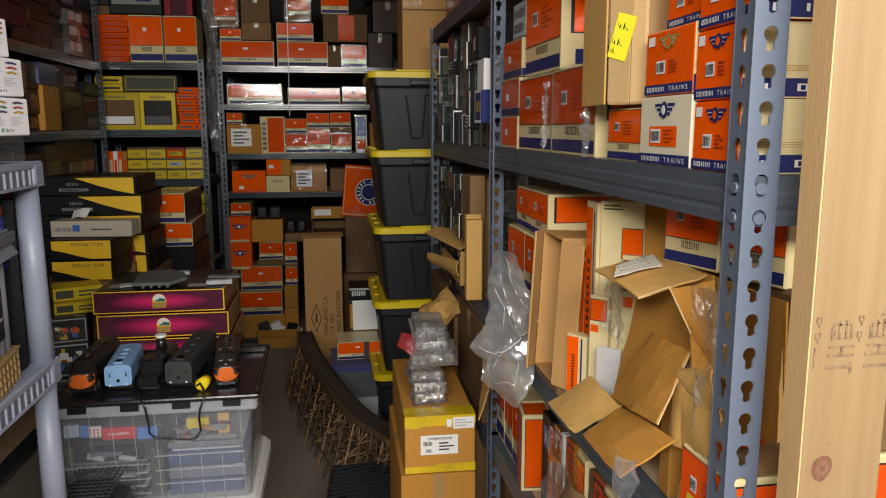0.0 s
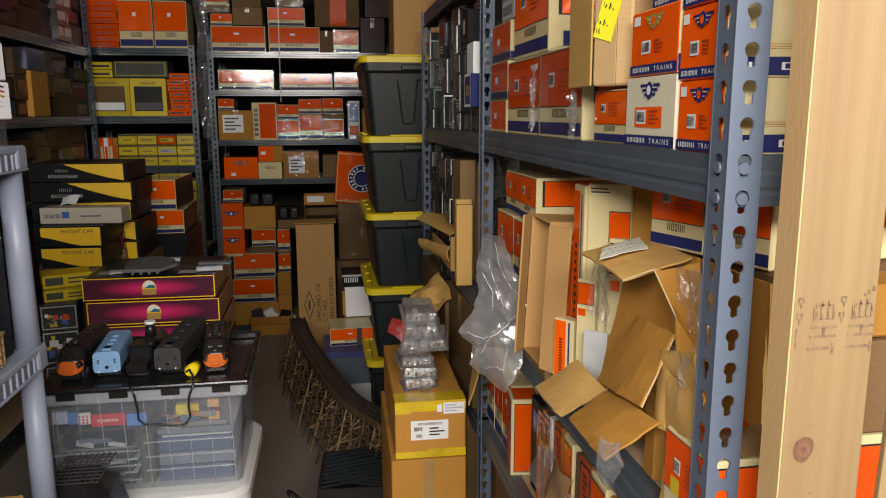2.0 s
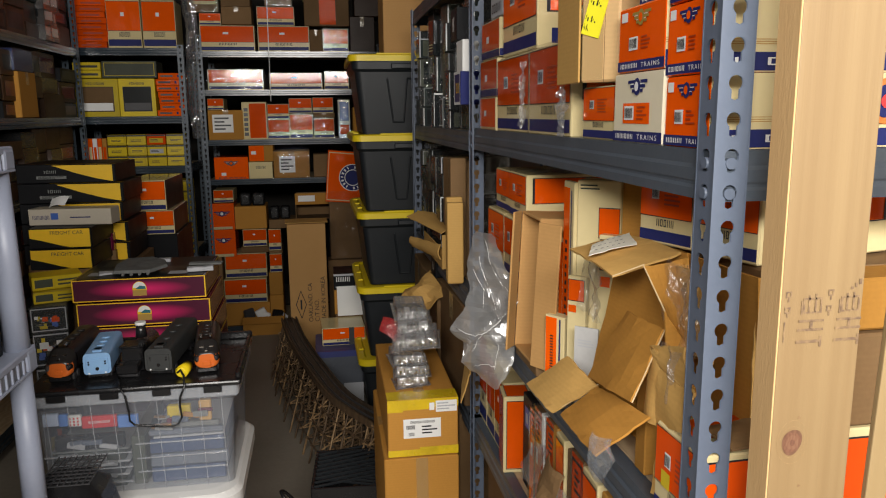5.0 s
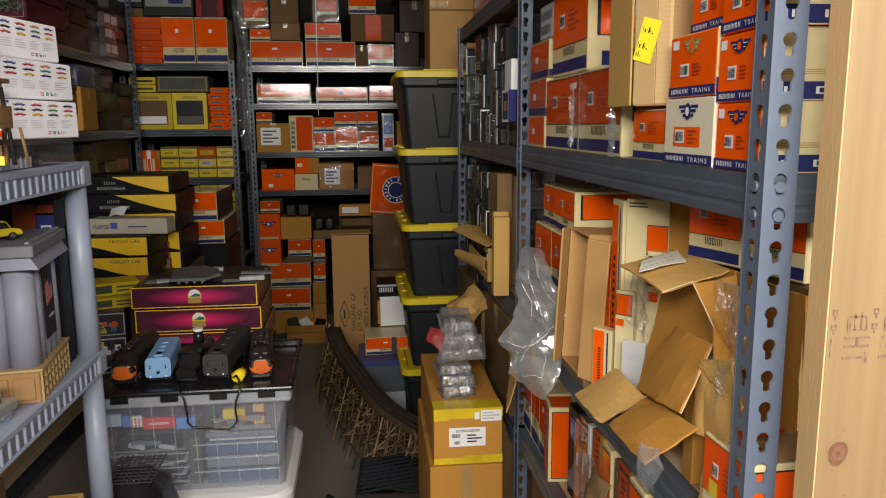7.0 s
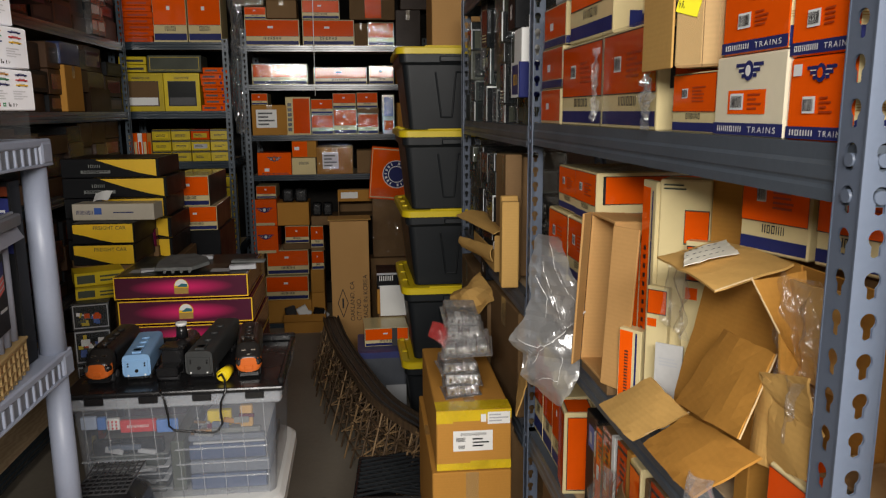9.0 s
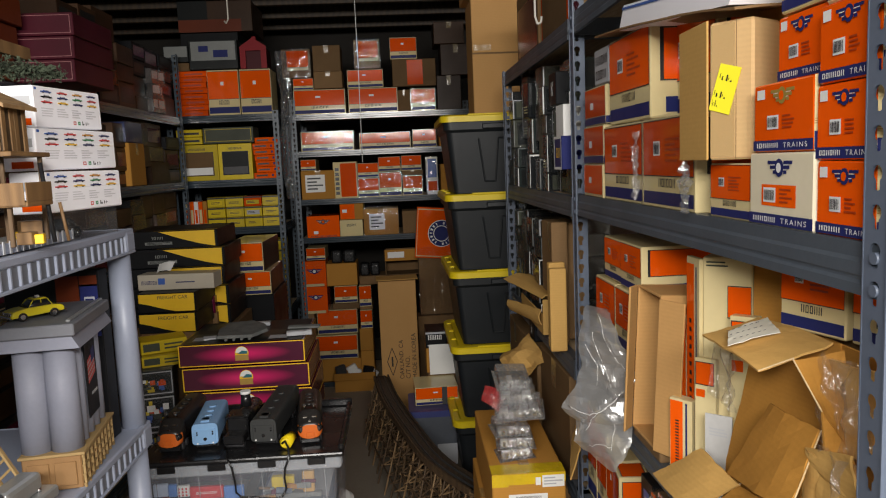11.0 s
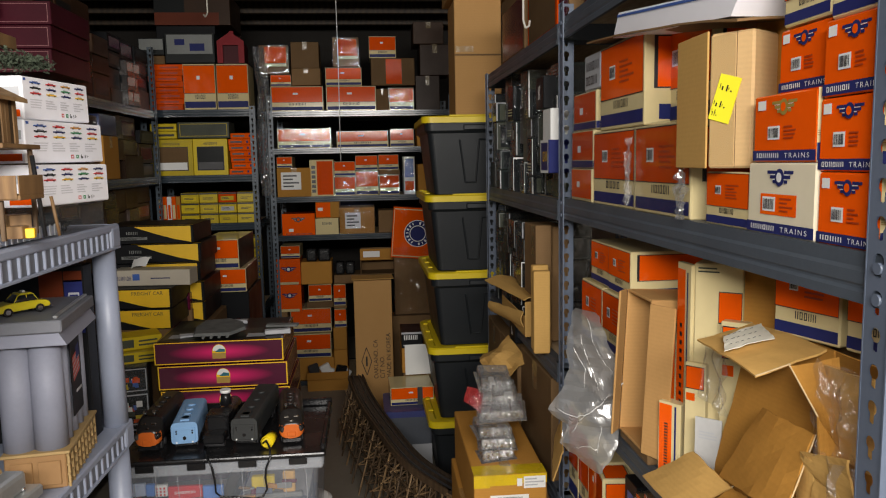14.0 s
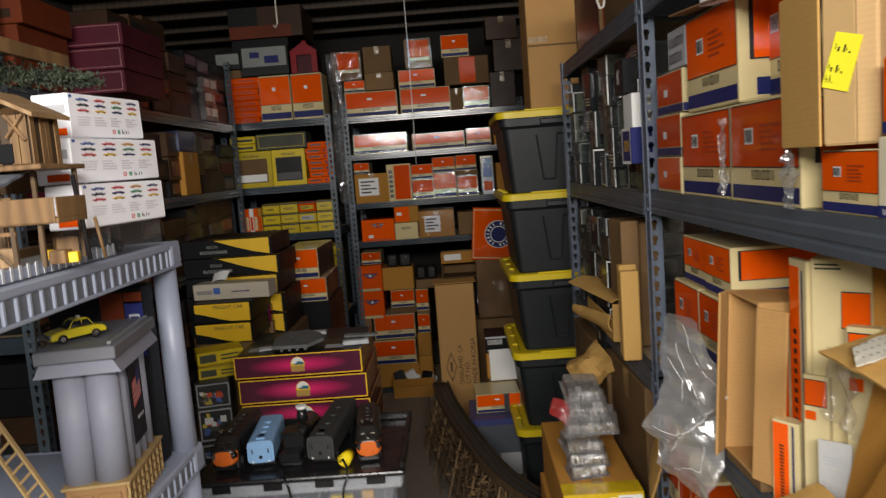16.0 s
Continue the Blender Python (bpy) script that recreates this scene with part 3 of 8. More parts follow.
                part("rivet", cyl((xx + sx * w1 * 0.5, yy - sy * 0.0022, z + dz), (xx + sx * w1 * 0.5, yy + sy * 0.004, z + dz), 0.0058, 0.0058, 10), STEEL, ob)
    return ob


XR = 0.506
rack("steel_rack", "grey-blue boltless steel rack packed with train boxes", XR, 1.07, 0.785, 1.962, (0.34, 0.70, 1.027, 1.46, 1.89), 1.93, 14)
rack("steel_rack", "grey-blue boltless steel rack holding dark small boxes", XR, 1.07, 1.99, 3.085, (0.34, 0.68, 1.03, 1.452, 1.885), 1.90, 8, corners=((0, 1), (1, 1), (1, 0)))
# far beams and posts take the steel colours dimmed for distance from the lamp
rack("steel_rack", "dark steel rack at the end of the aisle, five full shelves", -0.60, 0.62, 5.12, 5.68, (0.09, 1.086, 1.341, 1.658, 1.898), 2.0, 6, bh=0.036, beam=STEEL_FAR, post=surf("far_post_dimmed", (0.07, 0.095, 0.12), 0.35))
rack("steel_rack", "dark steel rack in the corner with yellow and orange boxes", -1.36, -0.66, 5.0, 5.56, (0.12, 0.62, 1.19, 1.497, 1.907), 1.95, 6, bh=0.045, beam=STEEL_FAR, post=surf("far_post_dimmed", (0.07, 0.095, 0.12), 0.35))
rack("steel_rack", "dark steel rack along the side wall full of shadowed boxes", -1.85, -1.24, 2.5, 4.93, (0.15, 0.65, 1.12, 1.495, 1.89), 2.3, 6, corners=((1, 0), (1, 1)), bh=0.05, beam=STEEL_FAR, post=surf("far_post_dimmed", (0.07, 0.095, 0.12), 0.35))

# ---- pine studs ----
stud = thing("pine_stud", None, None, pose(0.530, 0.70, 0), "upright knotty pine stud with a faint ink stamp", "timber post")
part("timber", box(0, 0.0815, 0, 0.033, FL, 2.70, 0.0012, 2), PINE, stud)
part("sawn_edge", box(-0.0012, 0.0006, 0.0008, 0.0322, FL, 2.70, 0.0004), PINE_EDGE, stud, "rough sawn edge, colour raised for missing side light")
kb = bmesh.new()
for k, grow in enumerate((1.0, 0.82, 0.6, 0.25)):
    rim = []
    for i in range(28):
        a = i * math.tau / 28
        wob = 1 + 0.06 * math.sin(2 * a + k) + 0.04 * math.sin(3 * a + 2 * k)
        rim.append(kb.verts.new((0.021 + 0.0103 * grow * wob * math.cos(a), -0.0004 - 0.00025 * k, 1.194 + 0.0127 * grow * wob * math.sin(a))))
    f = kb.faces.new(rim)
    f.material_index = k
kn = part("knot", kb, wood("knot_rim", (0.125, 0.058, 0.032), (0.165, 0.082, 0.046), (60, 60, 60)), stud, "dark round knot")
for nm, a, b in (("knot", (0.17, 0.08, 0.046), (0.14, 0.062, 0.036)), ("knot_heart", (0.195, 0.098, 0.056), (0.16, 0.074, 0.042)), ("knot_pith", (0.15, 0.066, 0.04), (0.12, 0.05, 0.03))):
    kn.data.materials.append(KNOT if nm == "knot" else wood(nm, a, b, (60, 60, 60), 0.5, 14))
kb = bmesh.new()
for k, grow in enumerate((1.2, 1.5)):
    for i in range(40):
        if (i * 7 + k * 5) % 11 < 2:
            continue
        quad = []
        for a_, g_ in ((i, grow), (i + 1, grow), (i + 1, grow + 0.035), (i, grow + 0.035)):
            a = a_ * math.tau / 40
            quad.append(kb.verts.new((0.0215 + 0.0103 * g_ * math.cos(a), -0.0003, 1.194 + 0.0127 * g_ * math.sin(a) * (1.0 + 0.12 * k))))
        kb.faces.new(quad)
tagged(part("grain_ring", kb, wood("grain_line", (0.262, 0.165, 0.074), (0.295, 0.195, 0.09), (60, 60, 60)), stud, "faint grain rings round the knot"), kind="stuff")
kb = bmesh.new()
kb.faces.new([kb.verts.new(p) for p in ((0.0245, -0.0006, 1.2168), (0.0285, -0.0006, 1.2172), (0.0262, -0.0006, 1.2205))])
kb.faces.new([kb.verts.new(p) for p in ((0.030, -0.0006, 1.148), (0.034, -0.0006, 1.149), (0.031, -0.0006, 1.151))])
tagged(part("pitch_fleck", kb, wood("pitch", (0.20, 0.115, 0.055), (0.24, 0.145, 0.07), (60, 60, 60)), stud, "small brown pitch fleck"), kind="stuff")


def flat_rect(bm, u0, u1, v0, v1, y):
    bm.faces.new([bm.verts.new(p) for p in ((u0, y, v0), (u1, y, v0), (u1, y, v1), (u0, y, v1))])


sb = bmesh.new()


def ring_rect(bm, u0, u1, v0, v1, t, y):
    """Thin hollow block."""
    for a in ((u0, u1, v0, v0 + t), (u0, u1, v1 - t, v1), (u0, u0 + t, v0 + t, v1 - t), (u1 - t, u1, v0 + t, v1 - t)):
        flat_rect(bm, *a, y)


for u in (0.031, 0.069):  # letters H T lying on their side, with hollow blocks for what cannot be read
    flat_rect(sb, u - 0.013, u + 0.012, 1.3099, 1.3122, -0.0008)
    flat_rect(sb, u - 0.014, u + 0.012, 1.3016, 1.3039, -0.0008)
    flat_rect(sb, u - 0.0016, u + 0.0012, 1.3037, 1.3102, -0.0008)
    flat_rect(sb, u - 0.0145, u + 0.009, 1.2902, 1.2930, -0.0008)
    flat_rect(sb, u + 0.009, u + 0.0112, 1.286, 1.2962, -0.0008)
    ring_rect(sb, u - 0.0095, u + 0.009, 1.3180, 1.3325, 0.0016, -0.0008)
    flat_rect(sb, u - 0.0045, u - 0.0028, 1.319, 1.335, -0.0008)
    flat_rect(sb, u + 0.002, u + 0.0036, 1.319, 1.336, -0.0008)
    flat_rect(sb, u - 0.0115, u - 0.0098, 1.317, 1.330, -0.0008)
for u, v in ((0.0065, 1.3335), (0.006, 1.319), (0.0485, 1.3335), (0.0475, 1.319)):
    ring_rect(sb, u - 0.0028, u + 0.0028, v, v + 0.0058, 0.0013, -0.0008)
    flat_rect(sb, u - 0.0006, u + 0.0006, v - 0.004, v, -0.0008)
flat_rect(sb, 0.0035, 0.0046, 1.292, 1.311, -0.0008)
for k in range(3):
    flat_rect(sb, 0.068 + k * 0.004, 0.0705 + k * 0.004, 1.3385 + k * 0.0022, 1.341 + k * 0.0035, -0.0008)
tagged(part("ink_stamp", sb, STAMP, stud, "faint brown ink stamp"), kind="stuff")
lath = thing("pine_lath", None, None, pose(0.629, 0.735, FL, 0, 2.0, 0), "narrow pale pine lath leaning beside a stud", "timber post")
part("timber", box(0, 0.024, 0, 0.007, 0, 2.70 - FL, 0.0012, 2), LATH, lath)

# ---- stacked totes ----
TP = 0.338


def rounded(w, d, r, n=8):
    out = []
    for cx, cy, a0 in ((w - r, r, -90), (w - r, d - r, 0), (r, d - r, 90), (r, r, 180)):
        for i in range(n + 1):
            a = radians(a0 + 90 * i / n)
            out.append((cx + r * math.cos(a), cy + r * math.sin(a)))
    return out


def loft(rings):
    """Skin through closed rings of equal length, capped at both ends."""
    bm = bmesh.new()
    vs = [[bm.verts.new(p) for p in ring] for ring in rings]
    n = len(vs[0])
    for a, b in zip(vs[:-1], vs[1:]):
        for i in range(n):
            bm.faces.new((a[i], a[(i + 1) % n], b[(i + 1) % n], b[i])).smooth = False
    bm.faces.new(vs[0][::-1])
    bm.faces.new(vs[-1])
    return bm


def ring(w, d, r, z, inset):
    return [(x + inset, y + inset, z) for x, y in rounded(w - 2 * inset, d - 2 * inset, max(r - inset * 0.3, 0.004))]


def tote(m, z):
    t = thing("storage_tote", None, None, m @ pose(0, 0, z), "black plastic storage tote with a yellow lid, stacked", "storage tote", "stack of storage totes")
    W, D, H = 0.50, 0.62, 0.305
    part("tub", loft([ring(W, D, 0.04, 0.0, 0.055), ring(W, D, 0.04, H * 0.86, 0.026), ring(W, D, 0.04, H * 0.9, 0.014), ring(W, D, 0.04, H + 0.004, 0.012)]), TOTE, t)
    # pressed panel on the end: a raised tapered outline
    z0, z1 = 0.05, 0.235
    yf = lambda zz: 0.055 - 0.029 * zz / (H * 0.86) - 0.003
    prs = [((0.165, z1), (0.19, z0)), ((0.19, z0), (0.235, z0)), ((0.235, z0), (0.25, z1)), ((0.25, z1), (0.31, z1))]
    bm = bmesh.new()
    for (a, za), (b, zb) in prs:
        bm_cyl(bm, (a, yf(za), za), (b, yf(zb), zb), 0.0042, 0.0042, 6)
    part("pressed_panel", bm, TOTE, t)
    part("lid", loft([ring(W, D, 0.045, H + 0.002, 0.0), ring(W, D, 0.045, H + 0.026, 0.0), ring(W, D, 0.045, H + 0.031, 0.006), ring(W, D, 0.045, H + 0.032, 0.03), ring(W, D, 0.045, H + 0.024, 0.04)]), LID, t, "yellow snap-on lid")
    part("lid_rib", box(0.12, 0.30, 0.006, 0.018, H + 0.028, H + 0.036, 0.002), LID, t)
    for k in range(3):
        part("lid_lug", box(0.012, 0.035, 0.16 + k * 0.17, 0.19 + k * 0.17, H + 0.028, H + 0.037, 0.003), LID, t)
    part("rim_grip", box(0.18, 0.32, 0.004, 0.03, H - 0.03, H - 0.006, 0.004), TOTE, t)
    return t


for i in range(5):
    tote(pose(0.275 + (0.0, 0.004, 0.012, 0.004, -0.004)[i], 3.345, 0, 0, 0, (0.4, -0.3, 0.5, 0.0, -0.4)[i]), FL + i * TP)
# tall carton and shadowed boxes standing on and behind the totes
tall = brown_box(at_y(0.436, 3.5, FL + 5 * TP + 0.004), (0.21, 0.25, 0.51), "tall plain cardboard carton standing on a tote", CARD_BUFF, None, False)
decal(tall, "F", (0.21, 0.25, 0.51), [(0.0, 0.52, 1.0, 0.535)], CARD_DARK, "seam", 1)
decal(tall, "F", (0.21, 0.25, 0.51), [(0.02, 0.55, 0.4, 0.6)], TAPE, "packing_tape", 1)
brown_box(at_y(0.41, 3.46, FL + 5 * TP + 0.52), (0.27, 0.3, 0.12), "flat cardboard carton laid on a taller one", CARD_BUFF, None, False)

# ---- end-of-aisle rack, shelf by shelf: x0, x1, z0, z1 of each carton ----
YB = 5.135
S1, S2, S3, S4 = 1.898, 1.658, 1.341, 1.086


def row_oc(rows, y, far=True, old=True, wrap=(), d=0.22):
    for i, (a, b, z0, z1) in enumerate(rows):
        COUNT[0] += 1
        oc_box(at_y(a, y + (COUNT[0] * 7 % 5) * 0.004, z0, (COUNT[0] * 13 % 7 - 3) * 0.35), (b - a - 0.004, d, z1 - z0 - 0.002), COUNT[0], far, old, i in wrap)


row_oc(((-0.574, -0.233, S1, 2.06), (-0.218, 0.111, S1, 2.058), (0.193, 0.361, S1, 2.046), (-0.572, -0.436, 2.06, 2.135), (-0.218, 0.021, 2.06, 2.178)), YB, wrap=(2,))
brown_box(at_y(0.107, YB + 0.02, S1), (0.084, 0.2, 0.14), "small cardboard box between train boxes", CARD_DARK)
brown_box(at_y(-0.433, YB - 0.015, 2.062), (0.184, 0.2, 0.108), "flattened cardboard box on the top shelf", CARD_DARK)
b3 = brown_box(at_y(0.079, YB, 2.058), (0.286, 0.22, 0.176), "cardboard box with an orange label under wrap", CARD_DARK, None, False)
decal(b3, "F", (0.286, 0.22, 0.176), [(0.34, 0.06, 0.7, 0.96)], ORANGE_OLD, "orange_label", 2)
brown_box(at_y(-0.434, YB, 2.172), (0.179, 0.2, 0.166), "taped cardboard box high on the rack", CARD_DARK)
for a, b, z0, z1 in ((-0.636, -0.45, 2.137, 2.319), (-0.165, 0.003, 2.18, 2.367)):
    dm = (b - a, 0.2, z1 - z0)
    bx = brown_box(at_y(a, YB, z0), dm, "cardboard box with an orange end label", CARD_DARK, None, False)
    decal(bx, "F", dm, [(0.18, 0.38, 0.92, 0.94)], ORANGE_OLD, "orange_label", 1)
    decal(bx, "F", dm, [(0.18, 0.26, 0.92, 0.36)], CREAM, "cream_strip", 1)
    wrap_film(bx, dm)
row_oc(((0.07, 0.25, 2.236, 2.377),), YB)
# upper right cartons: shade of the rack put into the card colour
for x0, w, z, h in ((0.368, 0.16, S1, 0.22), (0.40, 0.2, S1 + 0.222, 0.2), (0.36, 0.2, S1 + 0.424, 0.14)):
    brown_box(at_y(x0, YB - 0.01, z), (w, 0.25, h), "brown carton with the rack's shade put into its colour", SHADE_CARD, None, True)
row_oc(((-0.544, -0.193, S2, 1.789), (0.192, 0.355, S2, 1.778)), YB, wrap=(0,))
row_oc(((-0.160, 0.184, S2, 1.768),), YB, old=False)
brown_box(at_y(0.37, YB - 0.01, S2), (0.13, 0.2, 0.13), "small brown box beside the train boxes", CARD)
bx = brown_box(at_y(-0.557, YB, S3), (0.223, 0.2, 0.19), "cardboard box with a white label", CARD, (0.12, 0.25, 0.7, 0.85))
row_oc(((-0.556, -0.452, 1.533, 1.606),), YB)
row_oc(((-0.183, -0.041, S3, 1.470), (-0.183, -0.041, 1.472, 1.569), (-0.043, 0.110, S3, 1.505), (-0.043, 0.108, 1.507, 1.605), (0.114, 0.250, S3, 1.475), (0.110, 0.248, 1.507, 1.609)), YB, wrap=(0, 2, 4))
brown_box(at_y(0.112, YB + 0.03, 1.476), (0.14, 0.15, 0.03), "thin brown filler box", CARD_DARK)
v = carton("train_box", "upright orange train box with its lettering on end", OCAT, at_y(-0.344, YB, S3), (0.158, 0.2, 0.24), CREAM, "train boxes on the shelves")
decal(v, "F", (0.158, 0.2, 0.24), [(0.3, 0.04, 0.95, 0.96)], ORANGE_OLD, "orange_panel", 1)
decal(v, "F", (0.158, 0.2, 0.24), [(0.08, 0.1 + i * 0.13, 0.24, 0.19 + i * 0.13) for i in range(6)], INK, "brand_lettering", 1)
b10 = carton("picture_box", "slim blue and white box under plastic wrap", "box", at_y(0.277, YB, S3), (0.074, 0.2, 0.25), PAPER)
decal(b10, "F", (0.074, 0.2, 0.25), [(0.1, 0.45, 0.9, 0.95)], BLUE, "blue_panel", 1)
decal(b10, "F", (0.074, 0.2, 0.25), [(0.1, 0.1, 0.9, 0.35)], ORANGE_OLD, "orange_panel", 1)
wrap_film(b10, (0.074, 0.2, 0.25))
brown_box(at_y(0.37, YB - 0.02, S3), (0.12, 0.2, 0.2), "small brown box beside the train boxes", CARD)
f1 = carton("train_box", "orange train box with a dark winged emblem", OCAT, at_y(-0.537, YB, S4), (0.215, 0.2, 0.143), ORANGE, "train boxes on the shelves")
wings(f1, "F", (0.215, 0.2, 0.143), 0.5, 0.72, 0.045, INK, ORANGE)
decal(f1, "F", (0.215, 0.2, 0.143), [(0.2, 0.16, 0.34, 0.3)], PAPER, "small_label", 1)
decal(f1, "F", (0.215, 0.2, 0.143), strokes(12, 0.12, 0.02, 0.9, 0.09, 4), INK, "brand_lettering", 1)
f3 = carton("train_box", "plain cream train box", OCAT, at_y(-0.319, YB, S4), (0.152, 0.2, 0.108), CREAM)
decal(f3, "F", (0.152, 0.2, 0.108), strokes(6, 0.3, 0.6, 0.7, 0.75, 8), INK, "brand_lettering", 1)
f2 = brown_box(at_y(-0.315, YB, S4 + 0.11), (0.157, 0.2, 0.106), "small cardboard box with an orange end label", CARD, None, False)
decal(f2, "F", (0.157, 0.2, 0.106), [(0.02, 0.05, 0.62, 0.97)], ORANGE, "orange_label", 1)
decal(f2, "F", (0.157, 0.2, 0.106), [(0.1, 0.45, 0.3, 0.65)], PAPER, "small_label", 2)
wrap_film(brown_box(at_y(-0.159, YB, S4), (0.233, 0.22, 0.176), "cardboard box with two white labels under wrap", CARD, (0.16, 0.2, 0.6, 0.8)), (0.233, 0.22, 0.176))
# shade at the back of the shelf put into the darker card
brown_box(at_y(0.10, YB + 0.03, S4), (0.4, 0.2, 0.15), "brown box at the back, shade put into its colour", CARD_DARK, None, False)

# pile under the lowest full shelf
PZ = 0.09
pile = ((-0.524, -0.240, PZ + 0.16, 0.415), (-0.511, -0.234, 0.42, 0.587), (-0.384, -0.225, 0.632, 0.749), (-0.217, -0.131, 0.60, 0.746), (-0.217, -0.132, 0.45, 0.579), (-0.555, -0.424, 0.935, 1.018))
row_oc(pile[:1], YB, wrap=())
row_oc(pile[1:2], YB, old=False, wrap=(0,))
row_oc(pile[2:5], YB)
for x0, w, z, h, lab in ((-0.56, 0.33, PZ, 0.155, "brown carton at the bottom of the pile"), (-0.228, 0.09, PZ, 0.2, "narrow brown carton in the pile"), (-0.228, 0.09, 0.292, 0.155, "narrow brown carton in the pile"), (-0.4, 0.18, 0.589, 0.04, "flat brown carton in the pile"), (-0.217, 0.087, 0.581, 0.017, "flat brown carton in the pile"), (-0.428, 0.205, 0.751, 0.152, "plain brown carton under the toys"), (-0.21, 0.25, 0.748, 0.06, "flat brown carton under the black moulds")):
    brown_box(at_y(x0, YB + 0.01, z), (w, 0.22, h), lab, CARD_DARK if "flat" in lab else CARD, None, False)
for z, h in ((0.573, 0.182), (0.757, 0.172)):
    dm = (0.155, 0.2, h)
    bx = carton("train_box", "orange box with a round emblem under shiny wrap", OCAT, at_y(-0.584, YB - 0.01, z), dm, ORANGE)
    decal(bx, "F", dm, [(0.1, 0.0, 0.9, 0.1)], CREAM, "cream_strip", 1)
    wings(bx, "F", dm, 0.5, 0.6, 0.05, NAVY, PAPER)
    wrap_film(bx, dm)
brown_box(at_y(-0.585, YB, PZ + 0.157), (0.058, 0.22, 0.325), "narrow brown carton standing in the pile", CARD_DARK, None, False)
row_oc(pile[5:], YB)
for x, z, w in ((-0.39, 0.905, 0.07), (-0.31, 0.905, 0.08), (-0.20, 0.81, 0.06), (-0.13, 0.81, 0.06)):
    mo = thing("black_mould", None, None, pose(x, YB + 0.01, z), "small black moulded plastic part", "plastic part")
    part("block", box(0, w, 0, 0.08, 0, 0.085, 0.012, 2), BLACKPL, mo)
    part("stub", cyl((w / 2, -0.015, 0.045), (w / 2, 0.01, 0.045), 0.022, 0.018, 12), BLACKPL, mo)
op = thing("open_carton", None, None, pose(-0.03, YB - 0.03, 0.81), "open cardboard carton with a white label on its flap", "cardboard box")
# walls in darker card, the dark inside put into their colour
part("carton_wall", box(0, 0.235, 0.19, 0.2, 0, 0.16, 0.001), CARD_DARK, op)
part("carton_wall", box(0, 0.006, 0, 0.19, 0, 0.16, 0.001), CARD_DARK, op)
part("carton_wall", box(0.229, 0.235, 0, 0.19, 0, 0.16, 0.001), CARD_DARK, op)
part("carton_floor", box(0.006, 0.229, 0, 0.19, 0, 0.006, 0.001), CARD_DARK, op)
fl = part("flap", box(0, 0.235, 0, 0.004, 0, 0.075, 0.001), CARD, op)
fl.matrix_local = pose(0, -0.02, 0.1, -8)
pl = part("flap_label", box(0.02, 0.13, -0.0015, -0.0005, 0.02, 0.06, 0), PAPER, op)
pl.matrix_local = pose(0, -0.022, 0.1, -8)
g = thing("open_carton", None, None, pose(-0.40, 4.98, FL), "low open carton holding white and black odds and ends", "cardboard box")
for a in ((0, 0.27, 0, 0.005, 0, 0.125), (0, 0.27, 0.13, 0.135, 0, 0.125), (0, 0.005, 0.005, 0.13, 0, 0.125), (0.265, 0.27, 0.005, 0.13, 0, 0.125), (0.005, 0.265, 0.005, 0.13, 0, 0.005)):
    part("carton_wall", box(*a, 0.001), CARD, g)
gf = part("flap", box(0, 0.27, -0.06, 0, 0, 0.004, 0.001), CARD, g)
gf.matrix_local = pose(0, 0, 0.125, 35, 0, 0)
for k, (x, ml, tilt) in enumerate(((0.10, PAPER, 20), (0.16, PAPER, -25), (0.2, BLACKPL, 15), (0.06, GREYPL, -10), (0.22, PAPER, 40))):
    s = thing("loose_part", box(0, 0.07, 0, 0.03, 0, 0.13, 0.006), ml, pose(-0.40 + x - 0.03, 5.03, FL + 0.03, 0, tilt, 10 * k), "small loose white or black plastic part in a carton", "plastic part")

# tilted orange banner box with a round emblem, on the shelf end
bn = carton("train_box", "orange box with a large round navy emblem, tilted in plastic", OCAT, pose(0.168, 4.93, 0.945, 2, 5, 0), (0.30, 0.06, 0.33), ORANGE)
eb = bmesh.new()
for r, k in ((0.088, 1), (0.083, 0), (0.053, 1), (0.048, 0)):
    f = eb.faces.new([eb.verts.new((0.165 + r * math.cos(i * math.tau / 28), -LIFT * (1 + (0.09 - r) * 60), 0.165 + r * math.sin(i * math.tau / 28))) for i in range(28)])
    f.material_index = k
eo = part("round_emblem", eb, NAVY, bn, "round navy emblem with a pale ring")
eo.data.materials.append(PAPER)
eo.data.materials.append(ORANGE)
eb = bmesh.new()
for i in range(18):
    if i in (5, 13):
        continue
    a, h = i * math.tau / 18, 0.085 if i % 3 else 0.05
    eb.faces.new([eb.verts.new((0.165 + r * math.cos(a + t), -LIFT * 4, 0.165 + r * math.sin(a + t))) for r, t in ((0.060, -h), (0.076, -h), (0.076, h), (0.060, h))])
tagged(part("ring_lettering", eb, PAPER, bn, "pale bars round the emblem"), kind="stuff")
decal(bn, "F", (0.30, 0.06, 0.33), frame_rects(0.02, 0.03, 0.98, 0.97, 0.012, 0.02), CREAM, "pale_border", 1)
brown_box(pose(0.19, 4.955, 0.56, 0, 0, 0), (0.3, 0.1, 0.38), "brown carton behind crinkled plastic, under the tilted orange box", CARD_DARK, None, False)
brown_box(pose(0.17, 4.93, FL, 0, 0, 0), (0.34, 0.14, 0.497), "large brown carton standing on the floor", CARD_DARK, None, False)
wb = bmesh.new()
bmesh.ops.create_grid(wb, x_segments=14, y_segments=18, size=0.5)
for q in wb.verts:
    q.co = Vector((q.co.x * 0.26, noise.noise(q.co * 5) * 0.03 - 0.02, q.co.y * 0.45)) + noise.noise_vector(q.co * 9) * 0.006
